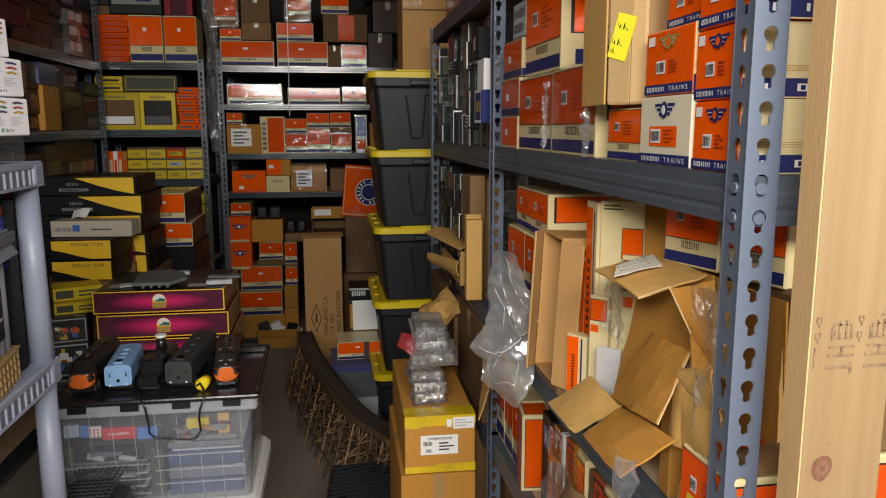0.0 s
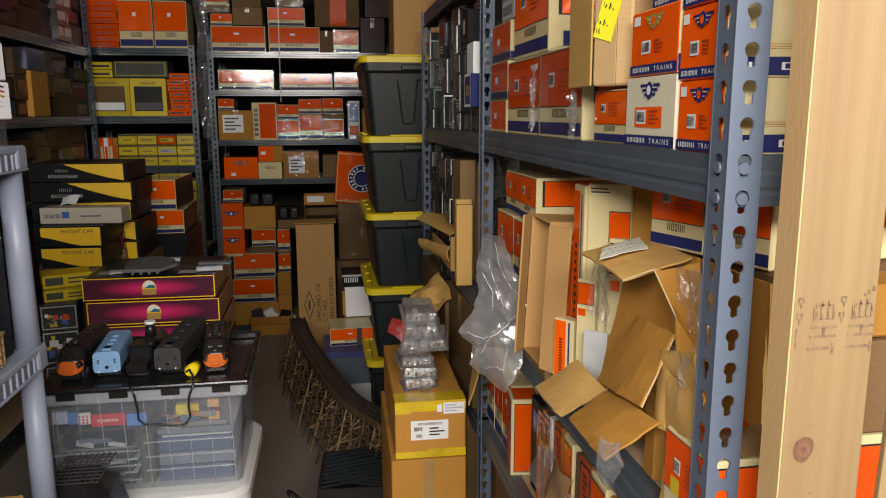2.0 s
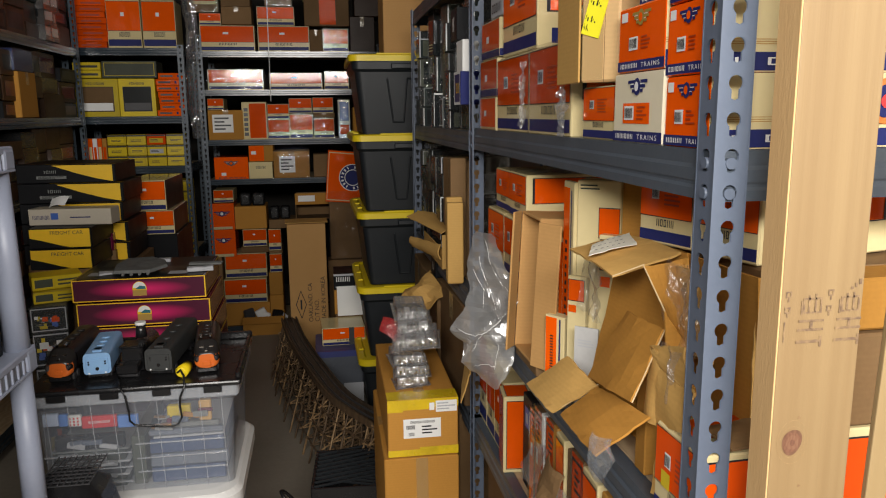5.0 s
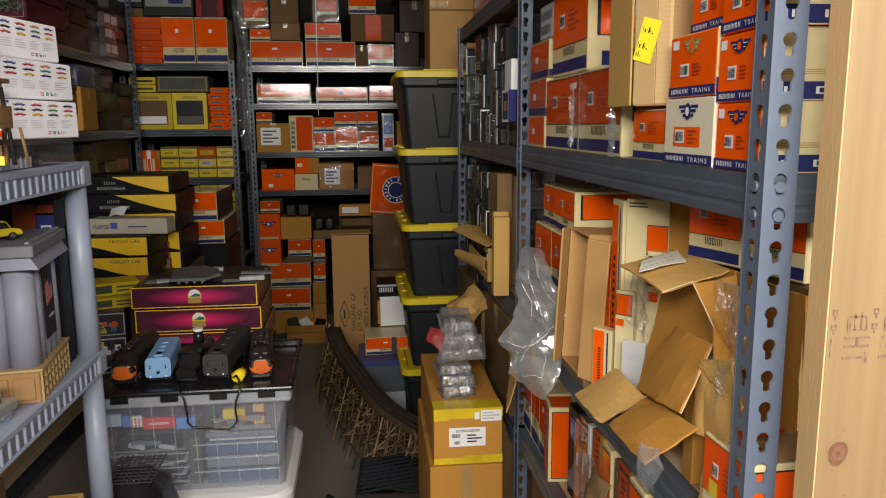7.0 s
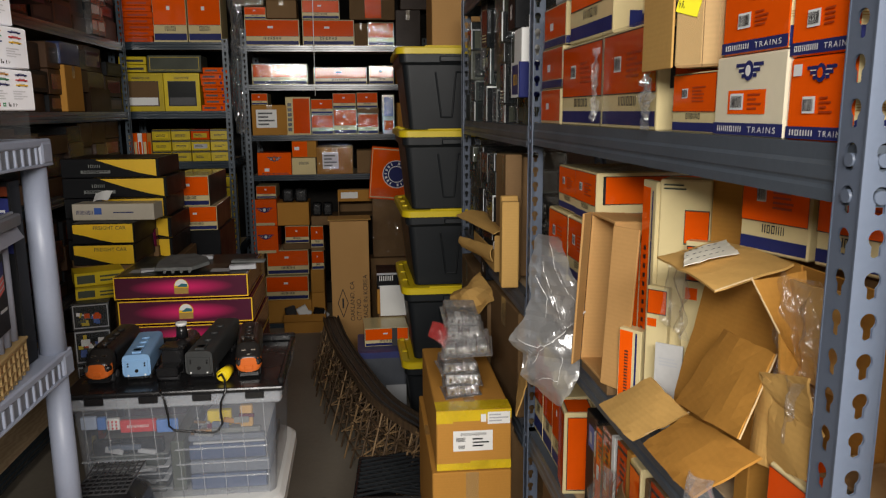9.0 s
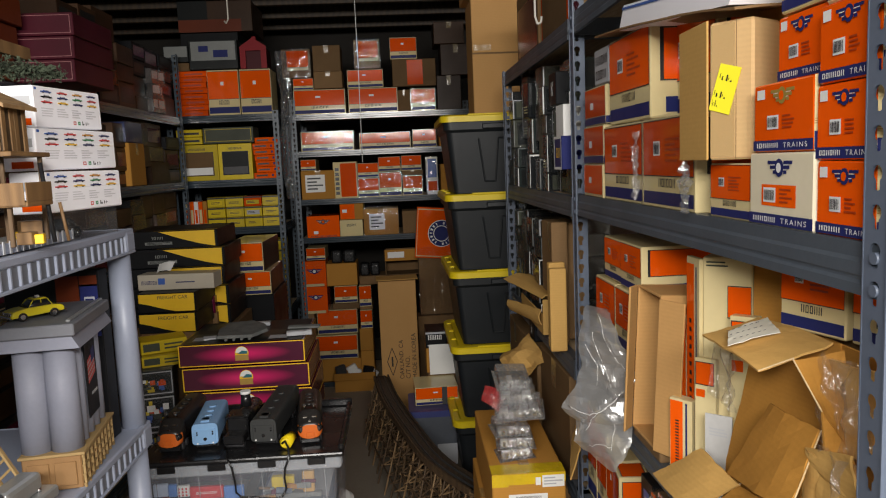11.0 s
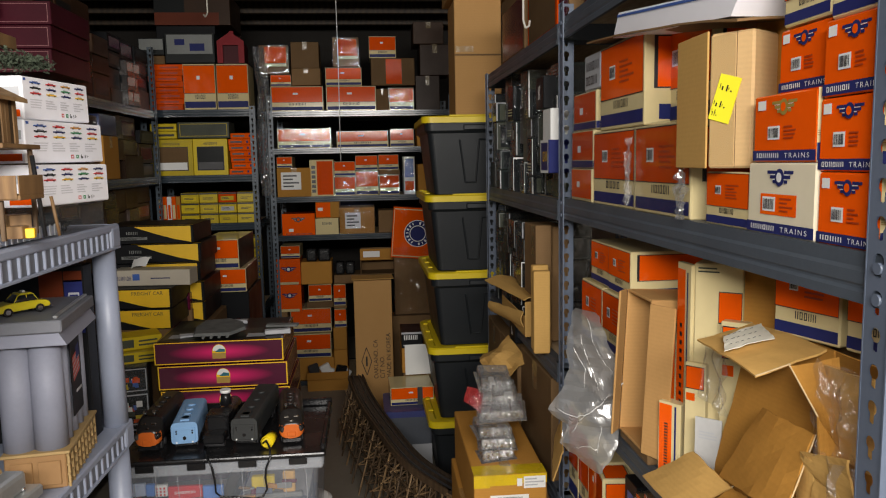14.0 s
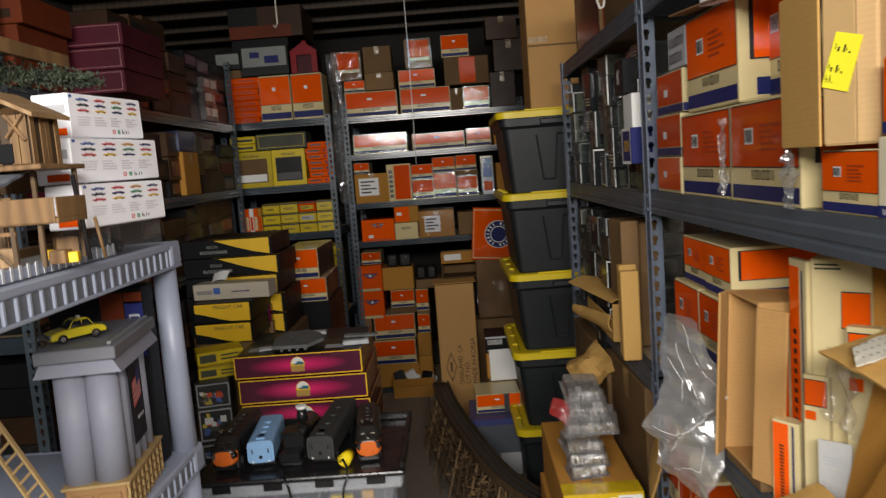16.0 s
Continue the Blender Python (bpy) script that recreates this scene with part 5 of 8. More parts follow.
oc_box(at_x(1.63, XF + 0.006, 1.287), (0.128, 0.24, 0.092), 10, side=True)
oc_box(at_x(1.80, XF, 1.15), (0.148, 0.26, 0.135), 11, old=True)
oc_box(at_x(1.65, XF, 1.16), (0.134, 0.26, 0.125), 12, old=True)
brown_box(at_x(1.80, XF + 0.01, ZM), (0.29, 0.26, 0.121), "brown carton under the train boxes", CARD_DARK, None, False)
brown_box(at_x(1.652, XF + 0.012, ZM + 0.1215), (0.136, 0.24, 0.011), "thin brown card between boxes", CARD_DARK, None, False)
# open upright carton: its mouth faces the aisle
OW = 0.118
oc = thing("open_carton", None, None, at_x(1.476, 0.494, ZM + 0.020) @ pose(0, 0, 0, -3), "tall open brown carton standing on end", "cardboard box")
for a in ((0, 0.005, 0, 0.19, 0, 0.268), (OW - 0.005, OW, 0, 0.19, 0, 0.268), (0.005, OW - 0.005, 0.185, 0.19, 0, 0.268), (0.005, OW - 0.005, 0, 0.185, 0.263, 0.268), (0.005, OW - 0.005, 0, 0.185, 0, 0.005)):
    part("carton_wall", box(*a, 0.001), CARD_BUFF, oc)
fp = part("flap", box(0, 0.036, 0, 0.004, 0.0, 0.268, 0.001), CARD_BUFF, oc)
fp.matrix_local = pose(0.0, -0.004, 0, 0, 0, -38)
fp = part("flap", box(0, 0.052, -0.004, 0, 0.0, 0.262, 0.001), CARD_BUFF, oc)
fp.matrix_local = pose(OW, 0.0, 0, 0, 0, 30)
thing("flat_carton", box(0, 0.14, 0, 0.2, 0, 0.019, 0.002), CARD_DARK, pose(0.50, 1.486, ZM, 0, 0, -90), "flat carton under an open one", "cardboard box")


def slim(x, y, w, d, h, turn, kind=0):
    """A slim carton on end, seen on its narrow front."""
    dm = (w, d, h)
    bx = carton("slim_train_box", "slim orange and cream train box standing on end", OCAT, pose(x, y, ZM + 0.001, 0, 0, turn), dm, CREAM, "slim boxes on end", r=0.001)
    if kind == 0:
        decal(bx, "F", dm, [(0.06, 0.02, 0.62, 0.97)], ORANGE, "orange_panel", 1)
        decal(bx, "F", dm, [(0.74, 0.03, 0.82, 0.96)], NAVY, "navy_stripe", 1)
        decal(bx, "F", dm, [(0.30, 0.10 + j * 0.04, 0.46, 0.12 + j * 0.04) for j in range(16)], INK, "brand_lettering", 2)
    else:
        decal(bx, "F", dm, [(0.08, 0.80, 0.92, 0.97), (0.08, 0.70, 0.5, 0.76)], ORANGE, "orange_panel", 1)
        decal(bx, "F", dm, frame_rects(0.06, 0.795, 0.94, 0.975, 0.03, 0.006), INK, "panel_border", 2)
    return bx


slim(0.532, 1.372, 0.040, 0.03, 0.252, -48)
slim(0.506, 1.318, 0.042, 0.022, 0.126, -56)
slim(0.5395, 1.3275, 0.052, 0.010, 0.357, -90)
slim(0.527, 1.264, 0.034, 0.012, 0.205, -48, 1)
slim(0.560, 1.214, 0.040, 0.02, 0.280, -44, 1)
cd = (0.074, 0.05, 0.362)
cb = carton("train_box", "tall cream box with an orange square", OCAT, pose(0.5425, 1.271, ZM + 0.001, 0, 0, -38.4), cd, CREAM)
decal(cb, "F", cd, [(0.52, 0.745, 0.97, 0.875)], ORANGE, "orange_square", 1)
decal(cb, "F", cd, frame_rects(0.51, 0.74, 0.98, 0.88, 0.012, 0.004), INK, "square_border", 2)
decal(cb, "F", cd, lines(2, 0.08, 0.955, 0.7, 0.985, 2), SAGE, "small_print", 1)
brown_box(pose(0.604, 1.235, ZM + 0.001, 0, 0, -38.4), (0.05, 0.12, 0.366), "narrow brown carton beside a cream box", CARD, None, False)
# white card greyed: the hazy shadow low on the shelf put into it
ws = thing("white_sheet", box(0, 0.04, 0, 0.002, 0, 0.13, 0), surf("shaded_white_card", (0.5, 0.5, 0.49), 0.6), pose(0.5245, 1.2185, ZM + 0.002, 0, 0, -43), "white printed card standing among boxes", "card")
decal(ws, "F", (0.04, 0.002, 0.13), lines(3, 0.15, 0.74, 0.9, 0.85, 1), GREYPRINT, "small_print", 1)
# boxes deep on the shelf's far side
oc_box(pose(0.5645, 1.077, 1.322, 0, 0, -73), (0.099, 0.20, 0.105), 14)
oc_box(pose(0.5955, 0.974, 1.322, 0, 0, -76), (0.099, 0.22, 0.105), 15, side=True)
brown_box(at_x(1.09, 0.625, ZM), (0.22, 0.3, 0.292), "brown carton supporting boxes at the back", CARD_DARK, None, False)


# torn open carton: floor, back walls and four flaps
torn = thing("torn_carton", None, None, pose(0, 0, 0), "torn-open brown carton with bent flaps on the middle shelf", "cardboard box")
H0 = ZM + 0.002
for nm, pts, ml in (
    ("carton_wall", ((0.615, 1.13, H0), (0.615, 0.84, H0), (0.60, 0.84, 1.318), (0.595, 1.12, 1.318)), CARD),
    ("carton_wall", ((0.545, 1.215, H0), (0.60, 0.97, H0), (0.592, 0.985, 1.318), (0.566, 1.13, 1.318)), CARD),
    ("top_flap", ((0.480, 1.122, 1.301), (0.484, 0.974, 1.294), (0.585, 0.990, 1.317), (0.560, 1.126, 1.321)), CARD_PALE),
    ("front_flap", ((0.500, 1.085, 1.122), (0.485, 0.905, 1.156), (0.541, 0.940, 1.232), (0.545, 1.060, 1.224)), CARD),
    ("low_flap", ((0.458, 1.252, 1.052), (0.460, 1.123, 1.054), (0.50, 1.049, 1.122), (0.49, 1.143, 1.135)), CARD_PALE),
    ("low_flap", ((0.460, 1.089, 1.066), (0.450, 0.926, 1.080), (0.50, 0.885, 1.144), (0.50, 1.049, 1.120)), CARD),
    ("side_flap", ((0.515, 0.932, 1.122), (0.517, 0.895, 1.128), (0.524, 0.905, 1.214), (0.527, 0.942, 1.214)), CARD_PALE),
    ("inner_flap", ((0.522, 0.966, 1.309), (0.575, 0.955, 1.319), (0.566, 0.925, 1.215), (0.531, 0.921, 1.262)), CARD),
    ("inner_flap", ((0.531, 0.921, 1.262), (0.566, 0.925, 1.215), (0.58, 0.90, 1.10), (0.54, 0.915, 1.13)), CARD),
    ("crumpled_flap", ((0.527, 0.942, 1.214), (0.521, 0.905, 1.196), (0.520, 0.824, 1.195), (0.528, 0.862, 1.236)), CARD_PALE),
    ("crumpled_flap", ((0.521, 0.905, 1.196), (0.517, 0.898, 1.128), (0.512, 0.825, 1.150), (0.520, 0.824, 1.195)), CARD_PALE),
    ("wrapped_panel", ((0.565, 0.962, 1.215), (0.575, 0.882, 1.205), (0.575, 0.890, 1.312), (0.562, 0.960, 1.310)), CARD_PALE),
    ("side_flap", ((0.515, 0.90, 1.04), (0.525, 0.80, 1.05), (0.535, 0.80, 1.13), (0.525, 0.905, 1.125)), CARD_PALE),
    ("end_flap", ((0.530, 0.840, 1.1465), (0.545, 0.786, 1.1450), (0.650, 0.790, 1.1500), (0.64, 0.845, 1.152)), CARD_DARK),
    ("end_flap", ((0.60, 0.845, 1.14), (0.66, 0.83, 1.12), (0.655, 0.83, 1.27), (0.60, 0.845, 1.275)), CARD_PALE),
):
    part(nm, bent_flap(nm, pts, ml, ""), ml, torn)
eg = bmesh.new()
for p, q in (((0.5205, 0.9655, 1.3105), (0.5295, 0.9205, 1.2625)), ((0.484, 0.903, 1.157), (0.540, 0.9385, 1.234)), ((0.4835, 0.973, 1.2965), (0.5225, 0.9665, 1.311)), ((0.459, 1.122, 1.0565), (0.4995, 1.049, 1.1245))):
    bm_cyl(eg, p, q, 0.0010, 0.0010, 5)
tagged(part("torn_edge", eg, surf("torn_paper_edge", (0.62, 0.45, 0.24), 0.8), torn, "pale torn cardboard edge"), kind="stuff")
tpb = bent_flap("t", ((0.4598, 1.250, 1.0560), (0.4618, 1.124, 1.0580), (0.4735, 1.106, 1.0755), (0.4685, 1.222, 1.0755)), TAPE, "", 0.0004, 0.001)
part("packing_tape", tpb, TAPE, torn, "strip of clear brown tape")
part("paper_label", bent_flap("l", ((0.474, 1.030, 1.3115), (0.545, 1.040, 1.3225), (0.562, 1.105, 1.327), (0.499, 1.085, 1.3155)), PAPER, "", 0.0008, 0.001), surf("cream_label_paper", (0.74, 0.71, 0.60), 0.6, 0, 0.05, 7, 0.03, 90), torn, "white label with illegible writing")
lt = bmesh.new()
rw = random.Random(3)
for k in range(3):
    for j in range(6):
        p = Vector((0.488 + j * 0.0085 + k * 0.003, 1.045 + k * 0.017 + j * 0.0015, 1.3165 + j * 0.0014 + k * 0.0009))
        e = rw.uniform(0.003, 0.006)
        lt.faces.new([lt.verts.new(p + Vector(q)) for q in ((0, 0, 0), (e, e * 0.6 - 0.001, 0.0006), (e + 0.0006, e * 0.6 + 0.001, 0.0007), (0.0004, 0.0016, 0.0002))])
tagged(part("handwriting", lt, GREYPL, torn), kind="stuff")
# clear film caught in the carton
for k, (p, s) in enumerate((((0.552, 0.915, 1.265), 0.055), ((0.452, 0.915, 1.082), 0.03), ((0.522, 0.885, 1.185), 0.045), ((0.536, 1.175, 1.235), 0.05))):
    fb = bmesh.new()
    bmesh.ops.create_grid(fb, x_segments=12, y_segments=12, size=s)
    for q in fb.verts:
        q.co = Vector((noise.noise(q.co * 30 + Vector((k, 0, 0))) * 0.02, q.co.x * 0.7, q.co.y)) + noise.noise_vector(q.co * 50) * 0.006
    thing("plastic_film", fb, HANGING if k == 1 else SOFTFILM, pose(*p), "crumpled clear film in a torn carton", "plastic sheet")
end_dims = (0.13, 0.25, 0.118)
end_box = carton("train_box", "orange and cream train box behind the upright", OCAT, at_x(0.94, 0.665, ZM + 0.001), end_dims, CREAM, "train boxes on the shelves")
decal(end_box, "R", end_dims, [(0.0, 0.0, 1.0, 0.9)], ORANGE_OLD, "end_panel", 1)
decal(end_box, "R", end_dims, [(0.0, 0.9, 1.0, 0.92)], INK, "end_border", 2)
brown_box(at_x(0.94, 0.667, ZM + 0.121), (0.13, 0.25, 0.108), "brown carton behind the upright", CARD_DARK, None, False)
brown_box(at_x(0.935, 0.67, ZM + 0.231), (0.12, 0.25, 0.060), "brown carton laid on another behind the upright", CARD, None, True)
# leaning carton and orange box near the upright
st_ = oc_box(at_x(0.888, 0.5095, ZM + 0.001, 2), (0.10, 0.155, 0.112), 17, old=False)
decal(st_, "T", (0.10, 0.155, 0.112), [(0.10, 0.05, 0.62, 1.0)], ORANGE_OLD, "top_panel", 1)
decal(st_, "R", (0.10, 0.155, 0.112), [(0.0, 0.0, 1.0, 0.92)], ORANGE, "end_panel", 1)
decal(st_, "R", (0.10, 0.155, 0.112), [(0.0, 0.92, 1.0, 0.94)], INK, "end_border", 2)
decal(st_, "F", (0.10, 0.17, 0.112), [(0.2, 0.36, 0.4, 0.54)], LIME, "price_sticker", 4)
for c in st_.children:
    if c.data.materials[0] == ORANGE:
        c.data.materials[0] = surf("scuffed_orange_print", (0.80, 0.085, 0.003), 0.45, 0, 0.12, 3, 0.08, 60, tint=0.1, spec=0.15)
brown_box(at_x(0.99, 0.53, ZM + 0.002), (0.03, 0.2, 0.16), "narrow brown carton on end", CARD, None, False)

# ---- near steel rack, lower shelf ----
ZL = 0.70
lod = (0.066, 0.075, 0.18)
lo = carton("train_box", "orange train box with a cream border on the lower shelf", OCAT, at_y(0.510, 1.622, ZL, -7), lod, CREAM)
for fc in "FT":
    decal(lo, fc, lod, [(0.12, 0.06, 0.88, 0.94)], ORANGE, "orange_panel", 1)
    decal(lo, fc, lod, frame_rects(0.10, 0.05, 0.90, 0.95, 0.025, 0.01), INK, "panel_border", 2)
decal(lo, "L", lod, [(0.10, 0.03, 0.97, 0.97)], ORANGE_OLD, "orange_side", 1)
LOW = (
    (1.572, 0.068, 0.541, 0.208, 0, BLACK, "black box with a small blue emblem on the lower shelf"),
    (1.500, 0.024, 0.534, 0.190, -4, PAPER, "slim white box with dark print on the lower shelf"),
    (1.464, 0.042, 0.524, 0.220, 3, ORANGE, "orange train box under wrap on the lower shelf"),
    (1.418, 0.016, 0.518, 0.232, 2, CARD_DARK, "narrow brown carton packed on the lower shelf"),
    (1.398, 0.046, 0.517, 0.246, -3, ORANGE_OLD, "faded orange train box under wrap on the lower shelf"),
    (1.348, 0.016, 0.513, 0.252, -3, PAPER, "slim white box with dark print on the lower shelf"),
    (1.328, 0.044, 0.513, 0.258, 4, ORANGE, "orange train box under wrap on the lower shelf"),
    (1.280, 0.020, 0.511, 0.262, 2, CARD, "narrow brown carton packed on the lower shelf"),
    (1.256, 0.050, 0.511, 0.258, -4, CREAM, "cream and orange train box packed on the lower shelf"),
    (1.202, 0.018, 0.510, 0.255, 2, CARD_DARK, "narrow brown carton packed on the lower shelf"),
    (1.180, 0.046, 0.510, 0.262, 3, ORANGE_OLD, "faded orange train box under wrap on the lower shelf"),
    (1.130, 0.070, 0.512, 0.256, -3, CREAM, "cream and orange train box packed on the lower shelf"),
    (1.056, 0.060, 0.510, 0.258, 3, CARD, "narrow brown carton packed on the lower shelf"),
    (0.992, 0.075, 0.510, 0.255, -2, ORANGE, "orange train box under wrap on the lower shelf"),
    (0.913, 0.070, 0.510, 0.26, 2, ORANGE_OLD, "faded orange train box under wrap on the lower shelf"),
)
for k, (y1, w, x, h, lean, ml, lab) in enumerate(LOW):
    dm = (w, 0.2, h)
    bx = carton("train_box", lab, OCAT, at_x(y1, x, ZL + 0.004, lean * 0.6) @ pose(0, 0, 0, 0, lean * 0.35, 0), dm, CARD_DARK if ml in (ORANGE, ORANGE_OLD) else ml, "boxes on the lower shelf")
    if ml is PAPER:
        decal(bx, "F", dm, [(0.25, 0.1, 0.85, 0.75)], REDTXT, "dark_panel", 1)
        decal(bx, "F", dm, lines(4, 0.35, 0.2, 0.8, 0.6, k), PAPER, "small_print", 2)
    elif ml is BLACK:
        decal(bx, "F", dm, [(0.25, 0.66, 0.75, 0.88)], BLUE, "blue_emblem", 1)
        decal(bx, "F", dm, [(0.38, 0.71, 0.60, 0.82)], GREYPRINT, "pale_core", 2)
    elif ml in (ORANGE, ORANGE_OLD):
        decal(bx, "F", dm, [(0.0, 0.0, 1.0, 1.0)], ml, "orange_front", 1)
        decal(bx, "F", dm, frame_rects(0.04, 0.03, 0.96, 0.97, 0.05, 0.02), INK, "panel_border", 2)
        decal(bx, "F", dm, [(0.2, 0.55, 0.5, 0.68)], PAPER, "small_label", 2)
        decal(bx, "F", dm, lines(4, 0.3, 0.75, 0.85, 0.92, k), INK, "small_print", 2)
        wrap_film(bx, dm, 0.003, GLINT)
    elif ml is CREAM:
        decal(bx, "F", dm, [(0.06, 0.4, 0.94, 0.96)], ORANGE, "orange_panel", 1)
        decal(bx, "F", dm, frame_rects(0.05, 0.39, 0.95, 0.97, 0.02, 0.012), INK, "panel_border", 2)
        decal(bx, "F", dm, strokes(6, 0.2, 0.26, 0.8, 0.35, k), INK, "brand_lettering", 1)
        decal(bx, "F", dm, [(0.04, 0.05, 0.96, 0.2)], NAVY, "navy_band", 1)
    decal(bx, "R", dm, [(0.06, 0.08, 0.94, 0.92)], (CARD_DARK, CARD, CARD_DARK)[k % 3], "end_panel", 1)
for k, (x, y, z, e) in enumerate(((0.492, 1.33, 0.865, 0.045), (0.488, 1.22, 0.84, 0.05), (0.49, 1.08, 0.86, 0.045))):
    fb = bmesh.new()
    bmesh.ops.create_grid(fb, x_segments=12, y_segments=12, size=e)
    for q in fb.verts:
        q.co = Vector((noise.noise(q.co * 30 + Vector((k, 7, 0))) * 0.014 + q.co.y * 0.25, q.co.x, q.co.y)) + noise.noise_vector(q.co * 50) * 0.005
    thing("plastic_film", fb, HANGING, pose(x, y, z), "crumpled clear film hanging over the lower boxes", "plastic sheet")
thing("brown_paper", bent_flap("p", ((0.486, 1.275, 0.845), (0.484, 1.20, 0.840), (0.505, 1.19, 0.912), (0.503, 1.265, 0.918)), CARD, "", 0.002, 0.008), CARD_DARK, pose(0, 0, 0), "crumpled brown paper caught over the lower boxes", "paper")
for k, y1 in enumerate((1.955, 1.868, 1.785)):
    dm = (0.082, 0.25, 0.24 - k * 0.03)
    bx = oc_box(at_x(y1, 0.53, ZL), dm, 20 + k, old=True, far=True)
# crumpled brown paper ends at the upright
thing("brown_paper", bent_flap("p", ((0.49, 1.93, 0.86), (0.45, 1.80, 0.80), (0.47, 1.78, 0.88), (0.50, 1.90, 0.92)), CARD, ""), CARD_PALE, pose(0, 0, 0), "torn piece of brown card in the rack", "card")
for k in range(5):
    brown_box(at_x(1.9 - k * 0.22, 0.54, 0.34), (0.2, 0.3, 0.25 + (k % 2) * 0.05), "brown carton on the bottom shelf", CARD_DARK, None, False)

# ---- second rack: small dark boxes ----
rg = random.Random(11)
GLOSSBLACK = surf("glossy_black_card", (0.016, 0.019, 0.021), 0.12, 0, 0.2, 9, 0.10, 80, tint=0.3, spec=0.6)
GLOSSGREEN = surf("glossy_dark_green_card", (0.032, 0.042, 0.040), 0.14, 0, 0.25, 8, 0.10, 80, tint=0.4, spec=0.6)
for z, zt, ya, yb in ((1.452, 1.80, 2.03, 3.06), (1.03, 1.38, 2.42, 3.06)):
    y = yb
    while y > ya + 0.05:
        w = rg.uniform(0.05, 0.115)
        zz, jut = z, rg.uniform(-0.016, 0.026)
        while zz < zt - 0.06:
            h = rg.choice((0.055, 0.07, 0.085, 0.1, 0.115))
            dm = (w - rg.uniform(0.003, 0.014), 0.22, h - 0.002)
            ml = rg.choice((GLOSSBLACK, GLOSSGREEN, GLOSSBLACK, CHAR, SAGE))
            bx = carton("small_dark_box", rg.choice(("small black train box with pale print", "small grey-green train box under wrap")), OCAT, at_x(y, XF + jut + rg.uniform(-0.010, 0.012), zz, rg.uniform(-3, 12)), dm, ml, "small dark boxes")
            k = rg.randrange(6)
            if k == 0:
                decal(bx, "F", dm, [(0.15, 0.14 + j * 0.08, 0.85, 0.17 + j * 0.08) for j in range(3)], surf("pale_gold_print", (0.42, 0.38, 0.20), 0.4), "pale_lines", 1)
            elif k == 1:
                decal(bx, "F", dm, [(0.3, 0.5, 0.55, 0.75)], DIMGREY, "grey_label", 1)
            elif k == 2:
                # pale rim drawn for the glint along clear plastic edges
                decal(bx, "F", dm, frame_rects(0.05, 0.08, 0.95, 0.92, 0.03, 0.02), DIMGREY, "pale_outline", 1)
            elif k == 3:
                decal(bx, "F", dm, [(0.1, 0.1, 0.9, 0.45)], SAGE, "green_panel", 1)
            elif k == 4:
                decal(bx, "F", dm, lines(3, 0.12, 0.55, 0.7, 0.85, round(zz * 100)), DIMGREY, "small_print", 1)
            # glints of the plastic edges painted as thin pale strips
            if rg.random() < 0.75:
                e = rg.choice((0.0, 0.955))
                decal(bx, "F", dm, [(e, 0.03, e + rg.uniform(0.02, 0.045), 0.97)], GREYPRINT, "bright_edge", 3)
            # corner glints painted on the end face
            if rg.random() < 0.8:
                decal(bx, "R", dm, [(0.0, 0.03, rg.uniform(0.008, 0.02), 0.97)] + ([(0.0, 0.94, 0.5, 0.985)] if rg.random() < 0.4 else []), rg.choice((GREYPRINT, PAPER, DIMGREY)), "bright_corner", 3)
            decal(bx, "R", dm, [(0.06, 0.1, 0.94, 0.9)], rg.choice((CHAR, SAGE, GLOSSBLACK)), "end_panel", 1)
            if rg.random() < 0.8:
                wrap_film(bx, dm, 0.002, GLINT)
            zz += h
        y -= w
for y1, x, z, ml, pr in ((2.20, 0.507, 1.69, BLACK, 0), (2.12, 0.507, 1.60, PAPER, 1), (2.115, 0.50, 1.52, NAVY, 2)):
    dm = (0.085, 0.15, 0.085)
    bx = carton("small_dark_box", ("small black box with a white angular logo", "blank white box among black ones", "small navy box with gold letters")[pr], OCAT, at_x(y1, x - 0.004, z), dm, ml)
    if pr == 0:
        decal(bx, "F", dm, [(0.35, 0.3, 0.43, 0.7), (0.45, 0.45, 0.55, 0.6), (0.52, 0.3, 0.62, 0.46), (0.52, 0.58, 0.62, 0.72)], PAPER, "logo_shape", 1)
    if pr == 2:
        decal(bx, "F", dm, strokes(2, 0.3, 0.35, 0.8, 0.65, 1), YELLOW, "logo_shape", 1)
        decal(bx, "F", dm, frame_rects(0.0, 0.0, 1.0, 1.0, 0.08, 0.08), PAPER, "white_border", 1)
# brown cartons at the near end of its middle shelf
brown_box(at_x(2.40, XF - 0.006, 1.035, 2), (0.2, 0.08, 0.33), "tall brown carton at the end of a shelf", CARD_DARK, None, True)
for y1, x, h, turn in ((2.19, 0.492, 0.34, -2), (2.14, 0.472, 0.235, 3), (2.10, 0.468, 0.225, -4)):
    thing("folded_carton", box(0, 0.024 if h < 0.3 else 0.032, 0, 0.045, 0, h, 0.004, 2), CARD_PALE if h < 0.3 else CARD_DARK, at_x(y1, x, 1.035, turn), "folded pale cardboard standing on end", "cardboard box", "folded cartons")
ob = thing("open_carton", None, None, pose(0.484, 2.27, 1.035), "pale open carton jutting from the shelf with a raised flap", "cardboard box")
for a in ((0, 0.046, 0, 0.004, 0, 0.105), (0, 0.004, 0.004, 0.38, 0, 0.06), (0.042, 0.046, 0.004, 0.38, 0, 0.10), (0.004, 0.042, 0.004, 0.38, 0, 0.004)):
    part("carton_wall", box(*a, 0.001), CARD_PALE, ob)
